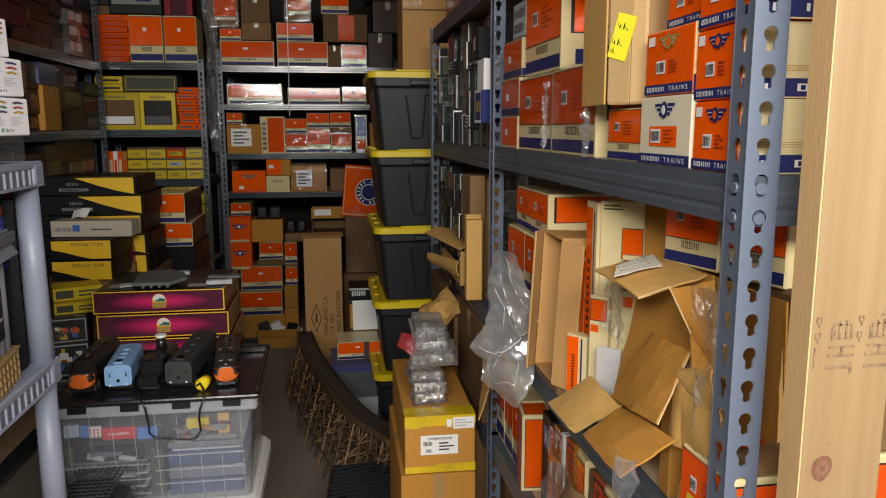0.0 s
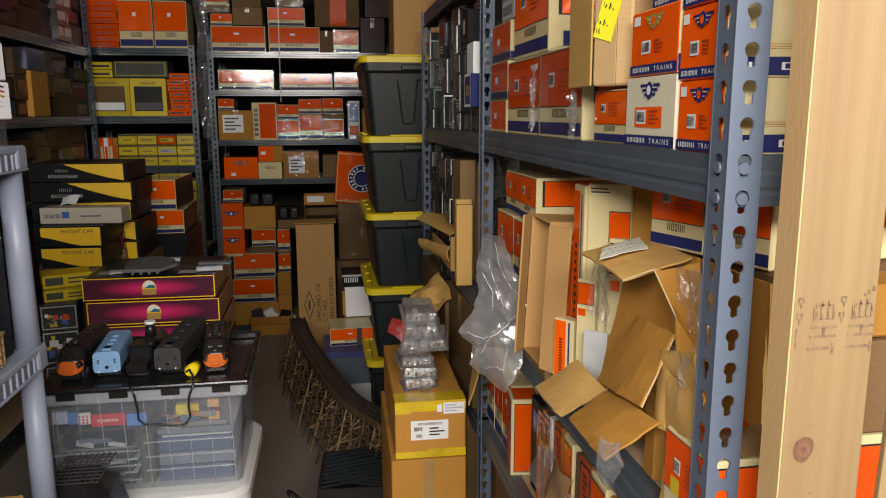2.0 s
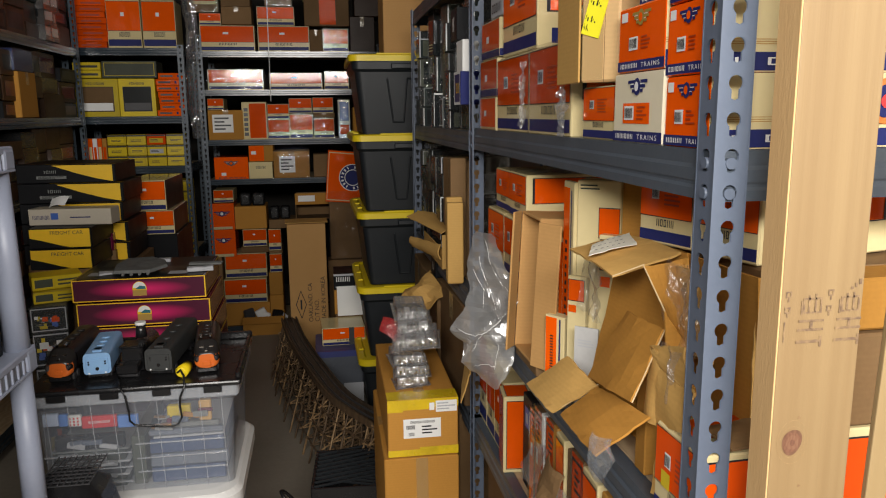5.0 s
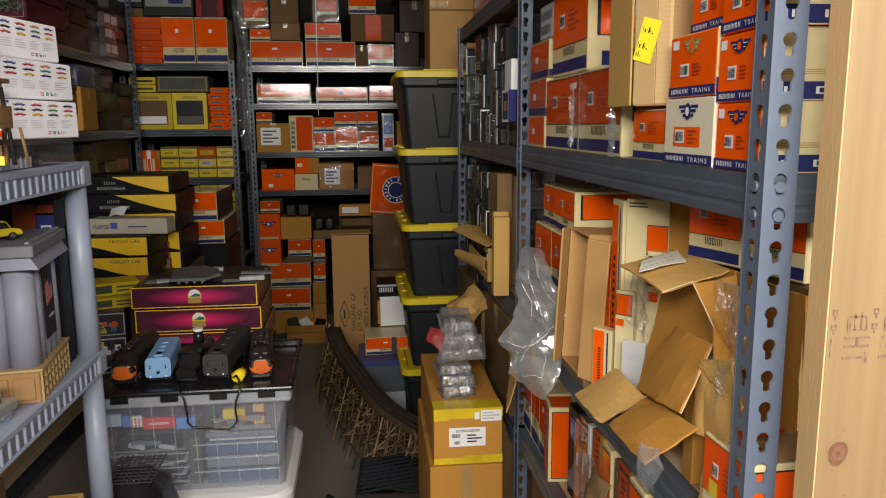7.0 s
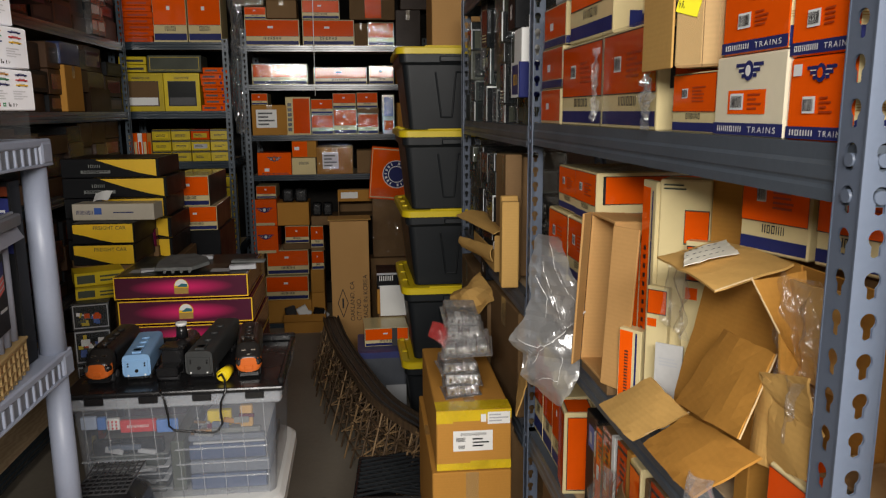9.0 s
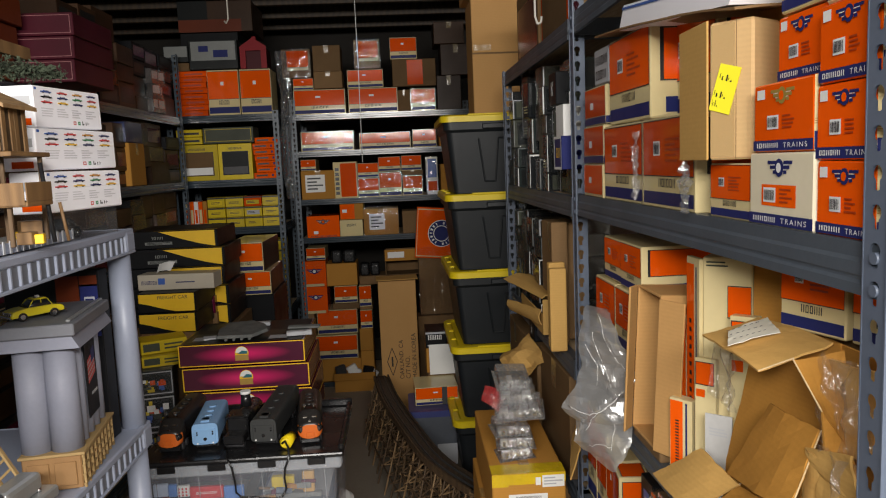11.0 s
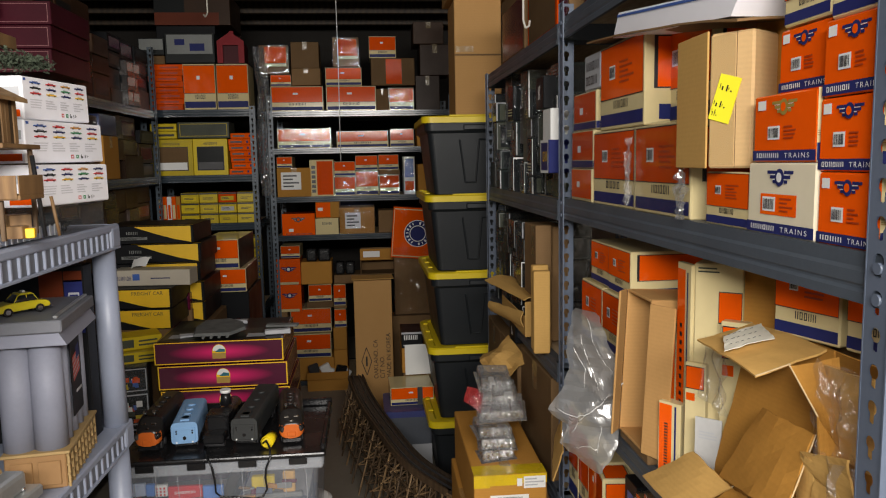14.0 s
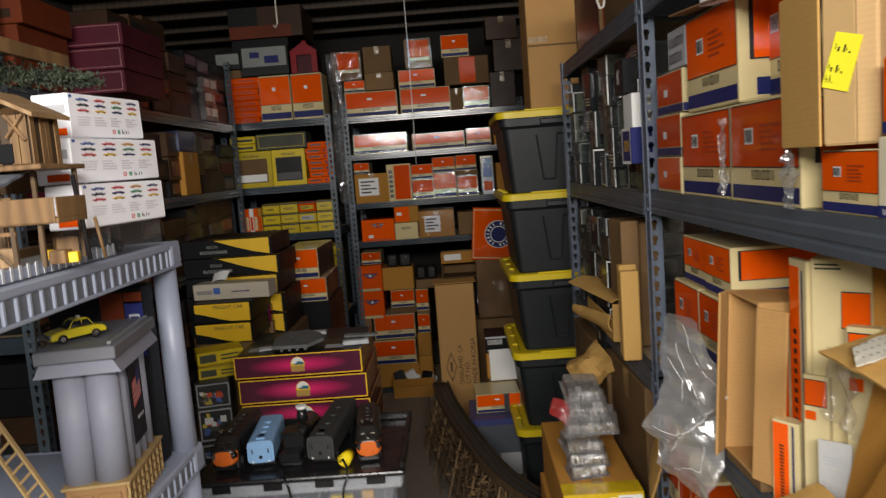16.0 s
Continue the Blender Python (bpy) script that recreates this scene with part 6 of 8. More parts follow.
part("flap", bent_flap("f", ((0.0, 0.01, 0.106), (0.044, 0.01, 0.106), (0.03, 0.36, 0.125), (-0.062, 0.36, 0.115)), CARD_PALE, "", 0.003, 0.005), CARD_PALE, ob)
part("flap", bent_flap("f", ((-0.002, 0.0, 0.03), (-0.002, 0.01, 0.075), (-0.055, 0.30, 0.055), (-0.05, 0.30, 0.02)), CARD_PALE, "", 0.003, 0.005), CARD_PALE, ob)
tr = thing("torn_paper", bent_flap("t", ((0.40, 2.62, 0.88), (0.42, 2.42, 0.85), (0.52, 2.36, 0.93), (0.50, 2.60, 0.96)), CARD_PALE, "", 0.002, 0.02), CARD_PALE, pose(0, 0, 0), "curled piece of brown paper at the rack", "paper")
kb2 = carton("small_dark_box", "small black box with a white angular logo", OCAT, at_x(2.60, 0.50, 0.955), (0.09, 0.15, 0.07), BLACK)
decal(kb2, "F", (0.09, 0.15, 0.07), [(0.4, 0.3, 0.48, 0.7), (0.5, 0.42, 0.58, 0.58), (0.56, 0.3, 0.64, 0.46)], PAPER, "logo_shape", 1)
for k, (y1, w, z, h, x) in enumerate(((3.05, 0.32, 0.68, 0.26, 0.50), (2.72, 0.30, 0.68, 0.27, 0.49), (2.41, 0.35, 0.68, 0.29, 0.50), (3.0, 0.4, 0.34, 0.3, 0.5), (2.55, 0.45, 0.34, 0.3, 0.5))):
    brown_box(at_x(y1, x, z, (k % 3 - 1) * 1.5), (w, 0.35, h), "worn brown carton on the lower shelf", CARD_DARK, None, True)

# ---- plastic bag over the middle upright ----
bb = bmesh.new()
nu, nv = 24, 38
grid = {}
LEFT = ((0.438, 1.60, 1.262), (0.421, 1.60, 1.208), (0.425, 1.60, 1.147), (0.416, 1.60, 1.098), (0.381, 1.60, 1.055), (0.413, 1.60, 1.026), (0.406, 1.60, 0.98), (0.462, 1.58, 0.938))
RIGHT = ((0.449, 1.50, 1.272), (0.468, 1.50, 1.221), (0.499, 1.50, 1.162), (0.502, 1.50, 1.115), (0.503, 1.50, 1.074), (0.499, 1.50, 1.045), (0.493, 1.50, 1.004), (0.472, 1.50, 0.962))


def along(pl, v):
    k = min(int(v * 7), 6)
    f = v * 7 - k
    return [pl[k][q] * (1 - f) + pl[k + 1][q] * f for q in (0, 1, 2)]


def ridged(p):
    """Sharp folds: one minus the absolute noise."""
    return 1 - abs(noise.noise(p)) * 2


for i in range(nu + 1):
    for j in range(nv + 1):
        u, v = i / nu, j / nv
        a, b = along(LEFT, v), along(RIGHT, v)
        x, y, z = (p * (1 - u) + q * u for p, q in zip(a, b))
        crease = max(0, 1 - abs(v - (0.80 - 0.42 * u ** 0.6)) * 12)
        up = max(0.0, 1 - v * 1.6)
        q = Vector((x, z, 0.3))
        y -= 0.022 * math.sin(u * math.pi) * (0.3 + v) + 0.016 * crease + 0.014 * ridged(q * 14) + (0.004 + 0.014 * up) * ridged(q * 32 + Vector((0, 0, 5)))
        grid[i, j] = bb.verts.new(Vector((x, y, z)) + noise.noise_vector(q * 45) * 0.005)
for i in range(nu):
    for j in range(nv):
        bb.faces.new((grid[i, j], grid[i + 1, j], grid[i + 1, j + 1]))
        bb.faces.new((grid[i, j], grid[i + 1, j + 1], grid[i, j + 1]))
FOLDS = (((0.98, 0.36), (0.72, 0.46), (0.52, 0.56), (0.30, 0.66), (0.12, 0.80)), ((0.10, 0.56), (0.34, 0.60), (0.56, 0.55), (0.74, 0.45)), ((0.55, 0.04), (0.60, 0.16), (0.70, 0.27), (0.92, 0.33)), ((0.30, 0.10), (0.36, 0.24), (0.50, 0.36), (0.60, 0.44)), ((0.20, 0.88), (0.44, 0.84), (0.70, 0.86)), ((0.62, 0.60), (0.66, 0.74), (0.60, 0.92)), ((0.12, 0.20), (0.30, 0.30), (0.36, 0.46)))
runs = []
for fold in FOLDS:
    pts = []
    for (ua, va), (ub, vb) in zip(fold, fold[1:]):
        for k in range(4):
            u, v = ua + (ub - ua) * k / 4, va + (vb - va) * k / 4
            p = grid[round(u * nu), round(v * nv)].co
            a, b = along(LEFT, v), along(RIGHT, v)
            pts.append((a[0] * (1 - u) + b[0] * u, p.y - 0.0012, a[2] * (1 - u) + b[2] * u + 0.0015 * math.sin(k * 2.1)))
    runs.append(pts)
bag = thing("plastic_bag", None, None, pose(0, 0, 0), "crumpled clear plastic bag hanging at the rack upright", "plastic bag")
part("bag_sheet", bb, BAGFILM, bag)
# crease highlights added as thin milky white cords on the sheet
for k, pts in enumerate(runs):
    part("fold", tube(pts, 0.0011 if k < 2 else 0.0007, 5), FOLD, bag, "white cord standing in for a crease's glint")

# ---- stacked cartons with blister packs in the aisle ----
dm = (0.188, 0.50, 0.158)
und = (0.2, 0.52, 0.54)
brown_box(at_y(0.268, 1.935, FL, -1), und, "plain brown carton standing on the floor", CARD, None, True)
yb = carton("shipping_carton", "brown carton sealed with yellow tape and white labels", "cardboard box", at_y(0.28, 1.945, FL + und[2] + 0.002, -1), dm, CARD, r=0.003)
decal(yb, "F", dm, [(0.0, 0.79, 0.22, 1.0), (0.22, 0.82, 0.58, 1.0), (0.58, 0.845, 1.0, 1.0), (0.0, 0.0, 0.45, 0.115), (0.45, 0.0, 1.0, 0.15)], YTAPE, "yellow_tape", 1)
decal(yb, "T", dm, [(0.0, 0.0, 1.0, 0.12)], YTAPE, "yellow_tape", 1)
decal(yb, "T", dm, [(0.4, 0.1, 0.55, 1.0)], TAPE, "packing_tape", 2)
decal(yb, "F", dm, [(0.22, 0.32, 0.75, 0.66)], PAPER, "shipping_label", 2)
decal(yb, "F", dm, strokes(14, 0.32, 0.58, 0.66, 0.625, 2) + barcode(0.26, 0.48, 0.38, 0.55, 3) + barcode(0.29, 0.36, 0.37, 0.42, 4) + lines(3, 0.48, 0.38, 0.7, 0.55, 3), INK, "label_print", 3)
decal(yb, "F", dm, [(0.68, 0.76, 0.98, 0.96), (0.59, 0.8, 0.66, 0.93)], PAPER, "white_label", 2)
decal(yb, "F", dm, lines(3, 0.70, 0.79, 0.96, 0.94, 3), GREYPRINT, "label_print", 3)


def blister(m, w, d, h, seed, red=False):
    """Clear clamshell lying flat, its edge towards the aisle, with small bright parts inside."""
    t = thing("blister_pack", None, None, m, "clear blister pack of small silver parts" + (" with a red card" if red else ""), "blister pack", "blister packs")
    rr = random.Random(seed)
    part("flange", box(-0.006, w + 0.006, -0.004, d + 0.004, 0.0, 0.0012, 0), BLISTER, t, "clear flat rim")
    part("shell", box(0, w, 0, d, 0.002, h, 0.005, 2), BLISTER, t, "clear moulded cup")
    part("card", box(0.004, w - 0.004, d * 0.5, d - 0.004, 0.003, 0.005, 0), MAROON if red else BLACK, t)
    n = 3 + seed % 2
    for i in range(n):
        x0 = w * (0.06 + i * 0.9 / n)
        x1 = x0 + w * 0.78 / n
        part("silver_part", box(x0, x1, d * rr.uniform(0.08, 0.2), d * 0.5, 0.004, h * rr.uniform(0.45, 0.85), 0.003, 2), rr.choice((SILVER, CHROME, WHITEPL, SILVER)), t)
        part("black_part", box(x0 + (x1 - x0) * 0.3, x1 - (x1 - x0) * 0.3, d * 0.04, d * 0.08, 0.006, h * 0.6, 0.001), BLACKPL, t)
    return t


zt = FL + und[2] + 0.002 + dm[2] + 0.001
for k, (x, y, z, t, tilt, w, red) in enumerate(((0.317, 2.02, 0.0, 3, 0, 0.085, 0), (0.312, 2.03, 0.031, -4, 1, 0.092, 0), (0.308, 2.03, 0.063, 6, 4, 0.09, 0), (0.312, 2.06, 0.097, -9, 16, 0.122, 1), (0.322, 2.08, 0.135, -6, 18, 0.095, 0), (0.325, 2.10, 0.170, 4, 20, 0.086, 0))):
    blister(pose(x, y, zt + z, tilt, (k % 3 - 1) * 4, t), w, 0.085, 0.030, k + 2, red)
thing("red_film_pack", bent_flap("r", ((0.275, 2.09, zt + 0.15), (0.335, 2.07, zt + 0.10), (0.345, 2.11, zt + 0.16), (0.29, 2.13, zt + 0.175)), RED, "", 0.001, 0.004), film("red_tinted_plastic", (0.6, 0.05, 0.05), 0.30, 0.12, 40, 0.8, 0.12), pose(0, 0, 0), "red tinted plastic pack leaning on blister packs", "blister pack")

# ---- black crate and strap on the floor ----
cr = thing("black_crate", None, None, pose(0.06, 2.42, FL, 0, 0, -4), "black lattice plastic crate on the floor", "crate")
for a in ((0, 0.3, 0, 0.012, 0, 0.22), (0, 0.3, 0.28, 0.292, 0, 0.22), (0, 0.012, 0.012, 0.28, 0, 0.22), (0.288, 0.3, 0.012, 0.28, 0, 0.22)):
    part("crate_wall", box(*a, 0.003), BLACKPL, cr)
for k in range(9):
    b = part("lattice_bar", box(0, 0.33, -0.004, 0.004, 0, 0.008, 0.001), TOTE, cr)
    b.matrix_local = pose(0.0, 0.02 + k * 0.03, 0.212, 0, 0, 18)
    b = part("lattice_bar", box(0, 0.33, -0.004, 0.004, 0, 0.008, 0.001), TOTE, cr)
    b.matrix_local = pose(0.0, 0.1 + k * 0.022, 0.205, 0, 0, -18)
st = [(0.02 + 0.05 * math.cos(a), 2.35 + 0.03 * math.sin(a), FL + 0.02 + 0.24 * math.sin(a / 2) ** 1.0) for a in [i * math.tau / 20 for i in range(21)]]
thing("black_strap", tube(st, 0.006, 6), BLACKPL, pose(0, 0, 0), "black cable loop standing at the crate", "cable")
st = [(-0.03 + 0.06 * math.cos(a), 2.33 + 0.03 * math.sin(a), FL + 0.02 + 0.22 * math.sin(a / 2) ** 1.0) for a in [i * math.tau / 20 for i in range(21)]]
thing("black_strap", tube(st, 0.005, 6), BLACKPL, pose(0, 0, 0), "black cable loop standing at the crate", "cable")

# ---- curved model trestle ----
ts = thing("model_trestle", None, None, pose(0, 0, 0), "long curved brown wooden model-railway trestle on the floor", "model bridge")


def trk(t):
    """Centre line of the deck from its far end to its near end."""
    p = ((-0.065, 4.2), (-0.01, 3.80), (0.085, 3.35), (0.185, 2.97), (0.32, 2.70))
    i = min(int(t * 4), 3)
    u = t * 4 - i
    g = lambda k: p[max(0, min(4, k))]
    a, b, c, d = g(i - 1), g(i), g(i + 1), g(i + 2)
    f = lambda k: 0.5 * (2 * b[k] + (c[k] - a[k]) * u + (2 * a[k] - 5 * b[k] + 4 * c[k] - d[k]) * u * u + (3 * b[k] - a[k] - 3 * c[k] + d[k]) * u ** 3)
    return Vector((f(0), f(1), 0))


ZT = 0.375
N = 60
pts = [trk(i / N) for i in range(N + 1)]
nor = [Vector((-(pts[min(i + 1, N)] - pts[max(i - 1, 0)]).y, (pts[min(i + 1, N)] - pts[max(i - 1, 0)]).x, 0)).normalized() for i in range(N + 1)]


def sweep(off, z0, z1, half):
    bm = bmesh.new()
    rg = [[bm.verts.new(p + n * (off + s * half) + Vector((0, 0, z))) for s, z in ((-1, z0), (1, z0), (1, z1), (-1, z1))] for p, n in zip(pts, nor)]
    for a, b in zip(rg[:-1], rg[1:]):
        for i in range(4):
            bm.faces.new((a[i], a[(i + 1) % 4], b[(i + 1) % 4], b[i]))
    bm.faces.new(rg[0][::-1])
    bm.faces.new(rg[-1])
    bmesh.ops.recalc_face_normals(bm, faces=bm.faces[:])
    return bm


DECK = wood("dark_trestle_deck", (0.060, 0.040, 0.024), (0.035, 0.022, 0.013), (30, 30, 6), 0.7, 6)
part("deck", sweep(0, ZT - 0.012, ZT, 0.037), DECK, ts)
for o in (-0.016, 0.016):
    part("rail", sweep(o, ZT + 0.004, ZT + 0.012, 0.0025), GREYPL, ts)
for o in (-0.039, 0.039):
    part("side_beam", sweep(o, ZT - 0.014, ZT + 0.012, 0.004), TRESTLE if o < 0 else DECK, ts)
bt = bmesh.new()
for i in range(0, N * 3):
    t = i / (N * 3)
    p = trk(t)
    q = trk(min(t + 0.01, 1)) - trk(max(t - 0.01, 0))
    n = Vector((-q.y, q.x, 0)).normalized()
    q.normalize()
    c = [p + n * s * 0.029 + q * r * 0.004 for s, r in ((-1, -1), (1, -1), (1, 1), (-1, 1))]
    lo = [bt.verts.new(v + Vector((0, 0, ZT))) for v in c]
    hi = [bt.verts.new(v + Vector((0, 0, ZT + 0.005))) for v in c]
    bt.faces.new(hi)
    for k in range(4):
        bt.faces.new((lo[k], lo[(k + 1) % 4], hi[(k + 1) % 4], hi[k]))
tagged(part("track_bed", bt, DECK, ts), kind="stuff")
for i in range(19):
    t = i / 18
    k = round(t * N)
    p, n = pts[k], nor[k]
    jig = 0.9 + 0.2 * ((i * 37) % 10) / 10
    up = lambda z: Vector((0, 0, z))
    bent = part("trestle_bent", cyl(p - n * 0.04 + up(ZT - 0.016), p + n * 0.04 + up(ZT - 0.016), 0.0042, 0.0042, 5), STICK, ts, "frame of small crossed sticks")
    for s, spread in ((-1, 0.085 * jig), (-0.4, 0.03), (0.4, 0.03), (1, 0.085 * jig)):
        part("stick", cyl(p + n * s * 0.03 + up(ZT - 0.012), p + n * s * (0.03 + spread) + up(FL) + Vector((0, 0.02 * math.sin(i * 7.3 + s * 3), 0)), 0.0042, 0.0042, 5), TRESTLE if (i + round(s * 5)) % 3 else STICK, bent)
    for z in (0.14, 0.22, 0.30):
        w = 0.03 + 0.085 * (ZT - z) / (ZT - FL)
        for a, b in ((-n * (w + 0.012) + up(z), n * (w + 0.012) + up(z)), (-n * (w + 0.005) + up(z), n * w * 0.85 + up(z + 0.075)), (n * (w + 0.005) + up(z), -n * w * 0.85 + up(z + 0.075))):
            part("stick", cyl(p + a, p + b, 0.0032, 0.0032, 5), TRESTLE if (i + round(z * 100)) % 3 else STICK, bent)
for s in (-1, 1):
    for z in (0.14, 0.22, 0.30):
        w = 0.03 + 0.085 * (ZT - z) / (ZT - FL)
        part("runner", sweep(s * w, z - 0.003, z + 0.003, 0.0025), TRESTLE, ts)

# ---- boxes and bins behind the trestle ----
bi = thing("blue_bin", None, None, pose(0.08, 3.62, FL), "grey tub with a blue lid behind the trestle", "storage bin")
part("tub", loft([ring(0.24, 0.3, 0.02, 0.0, 0.02), ring(0.24, 0.3, 0.02, 0.27, 0.0)]), surf("grey_tub", (0.10, 0.11, 0.13), 0.4), bi)
part("lid", loft([ring(0.25, 0.31, 0.02, 0.27, 0.0), ring(0.25, 0.31, 0.02, 0.30, 0.0), ring(0.25, 0.31, 0.02, 0.302, 0.02)]), surf("blue_lid", (0.05, 0.06, 0.2), 0.4), bi, "dull blue lid")
decal(bi, "F", (0.24, 0.3, 0.27), [(0.55, 0.1, 0.95, 0.5)], GREYPRINT, "clear_label", 3)
bx = oc_box(at_y(0.115, 3.70, FL + 0.304, 2), (0.214, 0.2, 0.09), 31, far=True, old=False, band=True, label="orange and cream train box strapped shut")
decal(bx, "F", (0.214, 0.2, 0.09), [(0.62, 0.0, 0.74, 1.0)], GREYPL, "grey_strap", 4)
for z, h, x, w, ml, lab in ((FL, 0.4, 0.19, 0.17, CARD_DARK, "brown carton behind the trestle"), (FL + 0.402, 0.13, 0.185, 0.16, CARD, "brown carton behind a white sheet"), (FL + 0.534, 0.085, 0.185, 0.11, BLACK, "small black box with pale bars of lettering")):
    b = carton("shadowed_box" if ml is not BLACK else "small_dark_box", lab, "box", at_y(x, 3.93, z), (w, 0.2, h), ml)
    if ml is BLACK:
        decal(b, "F", (w, 0.2, h), strokes(4, 0.12, 0.5, 0.75, 0.8, 5), PAPER, "logo_shape", 1)
        decal(b, "F", (w, 0.2, h), [(0.0, 0.86, 1.0, 0.98), (0.08, 0.12, 0.9, 0.2)], GREYPRINT, "pale_strip", 1)
thing("white_sheet", box(0, 0.143, 0, 0.003, 0, 0.155, 0), PAPER, pose(0.20, 3.90, FL + 0.40, -6, 0, 2), "blank white sheet leaning on a carton", "paper")
thing("white_sheet", box(0, 0.05, 0, 0.04, 0, 0.002, 0), PAPER, pose(0.13, 3.5, FL + 0.002, 0, 0, 12), "scrap of white paper on the floor", "paper")

# ---- clear tub on a white-lidded bin, with model trains on top ----
wbn = thing("white_lidded_bin", None, None, pose(-0.645, 1.95, FL), "grey bin with a rounded white lid on the floor", "storage bin")
part("tub", loft([ring(0.53, 0.50, 0.06, 0.0, 0.04), ring(0.53, 0.50, 0.06, 0.43, 0.015)]), surf("grey_bin", (0.28, 0.30, 0.33), 0.4), wbn)
part("lid", loft([ring(0.54, 0.51, 0.07, 0.43, 0.0), ring(0.54, 0.51, 0.07, 0.462, 0.0), ring(0.54, 0.51, 0.07, 0.474, 0.012), ring(0.54, 0.51, 0.07, 0.478, 0.035)]), WHITEPL, wbn, "rounded white lid")
CZ = FL + 0.48
ct = thing("clear_tub", None, None, pose(-0.599, 2.0, CZ), "clear plastic tub full of packaged parts", "storage tub")
W, D, H = 0.487, 0.36, 0.276
bm = bmesh.new()
outer = [[(x, y, z) for x, y in rounded(W - 2 * i, D - 2 * i, 0.02)] for z, i in ((0, 0.014), (H, 0.0))]
rgs = [[bm.verts.new((x + i, y + i, z)) for x, y, z in o] for o, i in zip(outer, (0.014, 0.0))]
n = len(rgs[0])
for i in range(n):
    bm.faces.new((rgs[0][i], rgs[0][(i + 1) % n], rgs[1][(i + 1) % n], rgs[1][i]))
bm.faces.new(rgs[0][::-1])
part("tub_wall", bm, CLEAR, ct, "clear scuffed plastic")
for k in range(9):
    x = 0.03 + k * 0.053
    part("upright_rib", cyl((x + 0.006, 0.009, 0.0), (x, -0.003, H), 0.0012, 0.0012, 5), CLEARRIB, ct)
for z in (0.05, 0.088, 0.128):
    part("cross_rib", box(0.235, 0.46, -0.001 + 0.008 * (1 - z / H), 0.003 + 0.008 * (1 - z / H), z, z + 0.003, 0), CLEARRIB, ct)
for k in range(3):
    part("cross_rib", box(0.015 + (k % 2) * 0.01, 0.225, 0.0, 0.004, 0.03 + k * 0.04, 0.033 + k * 0.04, 0), CLEARRIB, ct)
part("rim", box(-0.012, W + 0.012, -0.014, 0.002, H - 0.028, H, 0.004), CLEARRIB, ct, "frosted rolled rim")
part("rim", box(W - 0.002, W + 0.014, 0.002, D, H - 0.028, H, 0.004), CLEARRIB, ct)
# dark notches of the rim, added as black blocks
for k in range(4):
    part("rim_notch", box(0.04 + k * 0.125, 0.085 + k * 0.125, -0.0165, -0.013, H - 0.014, H + 0.004, 0.002), BLACKPL, ct, "black block drawn as a dark rim notch")
part("lid", box(-0.014, W + 0.02, -0.012, D + 0.012, H + 0.0005, H + 0.014, 0.005, 2), BLACKPL, ct, "black tray lid")
part("lid_lip", box(-0.014, W + 0.02, D - 0.006, D + 0.012, H + 0.014, H + 0.035, 0.004), BLACKPL, ct)
part("lid_lip", box(W + 0.006, W + 0.02, 0.0, D - 0.006, H + 0.014, H + 0.03, 0.004), BLACKPL, ct)
# what shows through the tub
PALEBLUE, BRIGHTBLUE = surf("pale_blue_print", (0.50, 0.58, 0.74), 0.4, 0, 0.06), surf("bright_blue_print", (0.10, 0.24, 0.62), 0.4, 0, 0.06)
for x0, x1, z0, z1, ml in ((0.002, 0.040, 0.186, 0.219, PALEBLUE), (0.040, 0.062, 0.184, 0.216, BRIGHTBLUE), (0.062, 0.094, 0.182, 0.212, PAPER), (0.094, 0.180, 0.174, 0.206, RED), (0.180, 0.232, 0.170, 0.203, BRIGHTBLUE)):
    bx = thing("packaged_part", box(0, x1 - x0 - 0.001, 0, 0.012, 0, z1 - z0, 0.002), ml, pose(-0.588 + x0, 2.022, CZ + z0), "coloured packet inside a clear tub", "packet", "packets in the tub")
    if x0 == 0.062:
        decal(bx, "F", (0.031, 0.12, 0.030), [(0.1 + 0.3 * (k % 3), 0.1 + 0.28 * (k // 3), 0.25 + 0.3 * (k % 3), 0.28 + 0.28 * (k // 3)) for k in range(9)], RED, "red_dots", 1)
    if x0 == 0.094:
        decal(bx, "F", (0.085, 0.12, 0.032), strokes(11, 0.2, 0.42, 0.8, 0.62, 2), PAPER, "brand_lettering", 1)
SLATE, PALESLATE = surf("slate_blue", (0.05, 0.08, 0.17), 0.4), surf("pale_slate", (0.15, 0.17, 0.21), 0.4)
for x0, x1, z0, z1, ml in ((0.01, 0.19, 0.004, 0.032, SAGE), (0.015, 0.195, 0.033, 0.038, GREYPRINT), (0.012, 0.185, 0.039, 0.068, CHAR), (0.01, 0.20, 0.069, 0.075, GREYPRINT), (0.015, 0.19, 0.076, 0.104, SAGE), (0.01, 0.20, 0.105, 0.110, DIMGREY), (0.02, 0.19, 0.111, 0.150, BLACKPL), (0.205, 0.24, 0.004, 0.14, SAGE), (0.25, 0.44, 0.004, 0.045, SLATE), (0.25, 0.45, 0.048, 0.082, PALESLATE), (0.25, 0.44, 0.085, 0.125, SLATE), (0.26, 0.44, 0.126, 0.132, GREYPRINT), (0.25, 0.44, 0.134, 0.150, PALESLATE), (0.30, 0.36, 0.174, 0.215, LIME), (0.38, 0.412, 0.168, 0.225, CARD_PALE), (0.28, 0.43, 0.153, 0.167, DIMGREY)):
    thing("packaged_part", box(0, x1 - x0 - 0.001, 0, 0.25 if z1 < 0.149 else 0.02, 0, z1 - z0 - 0.001, 0.003), ml, pose(-0.588 + x0, 2.035, CZ + z0), "packaged parts inside a clear tub", "packet", "packets in the tub")
rr = random.Random(21)
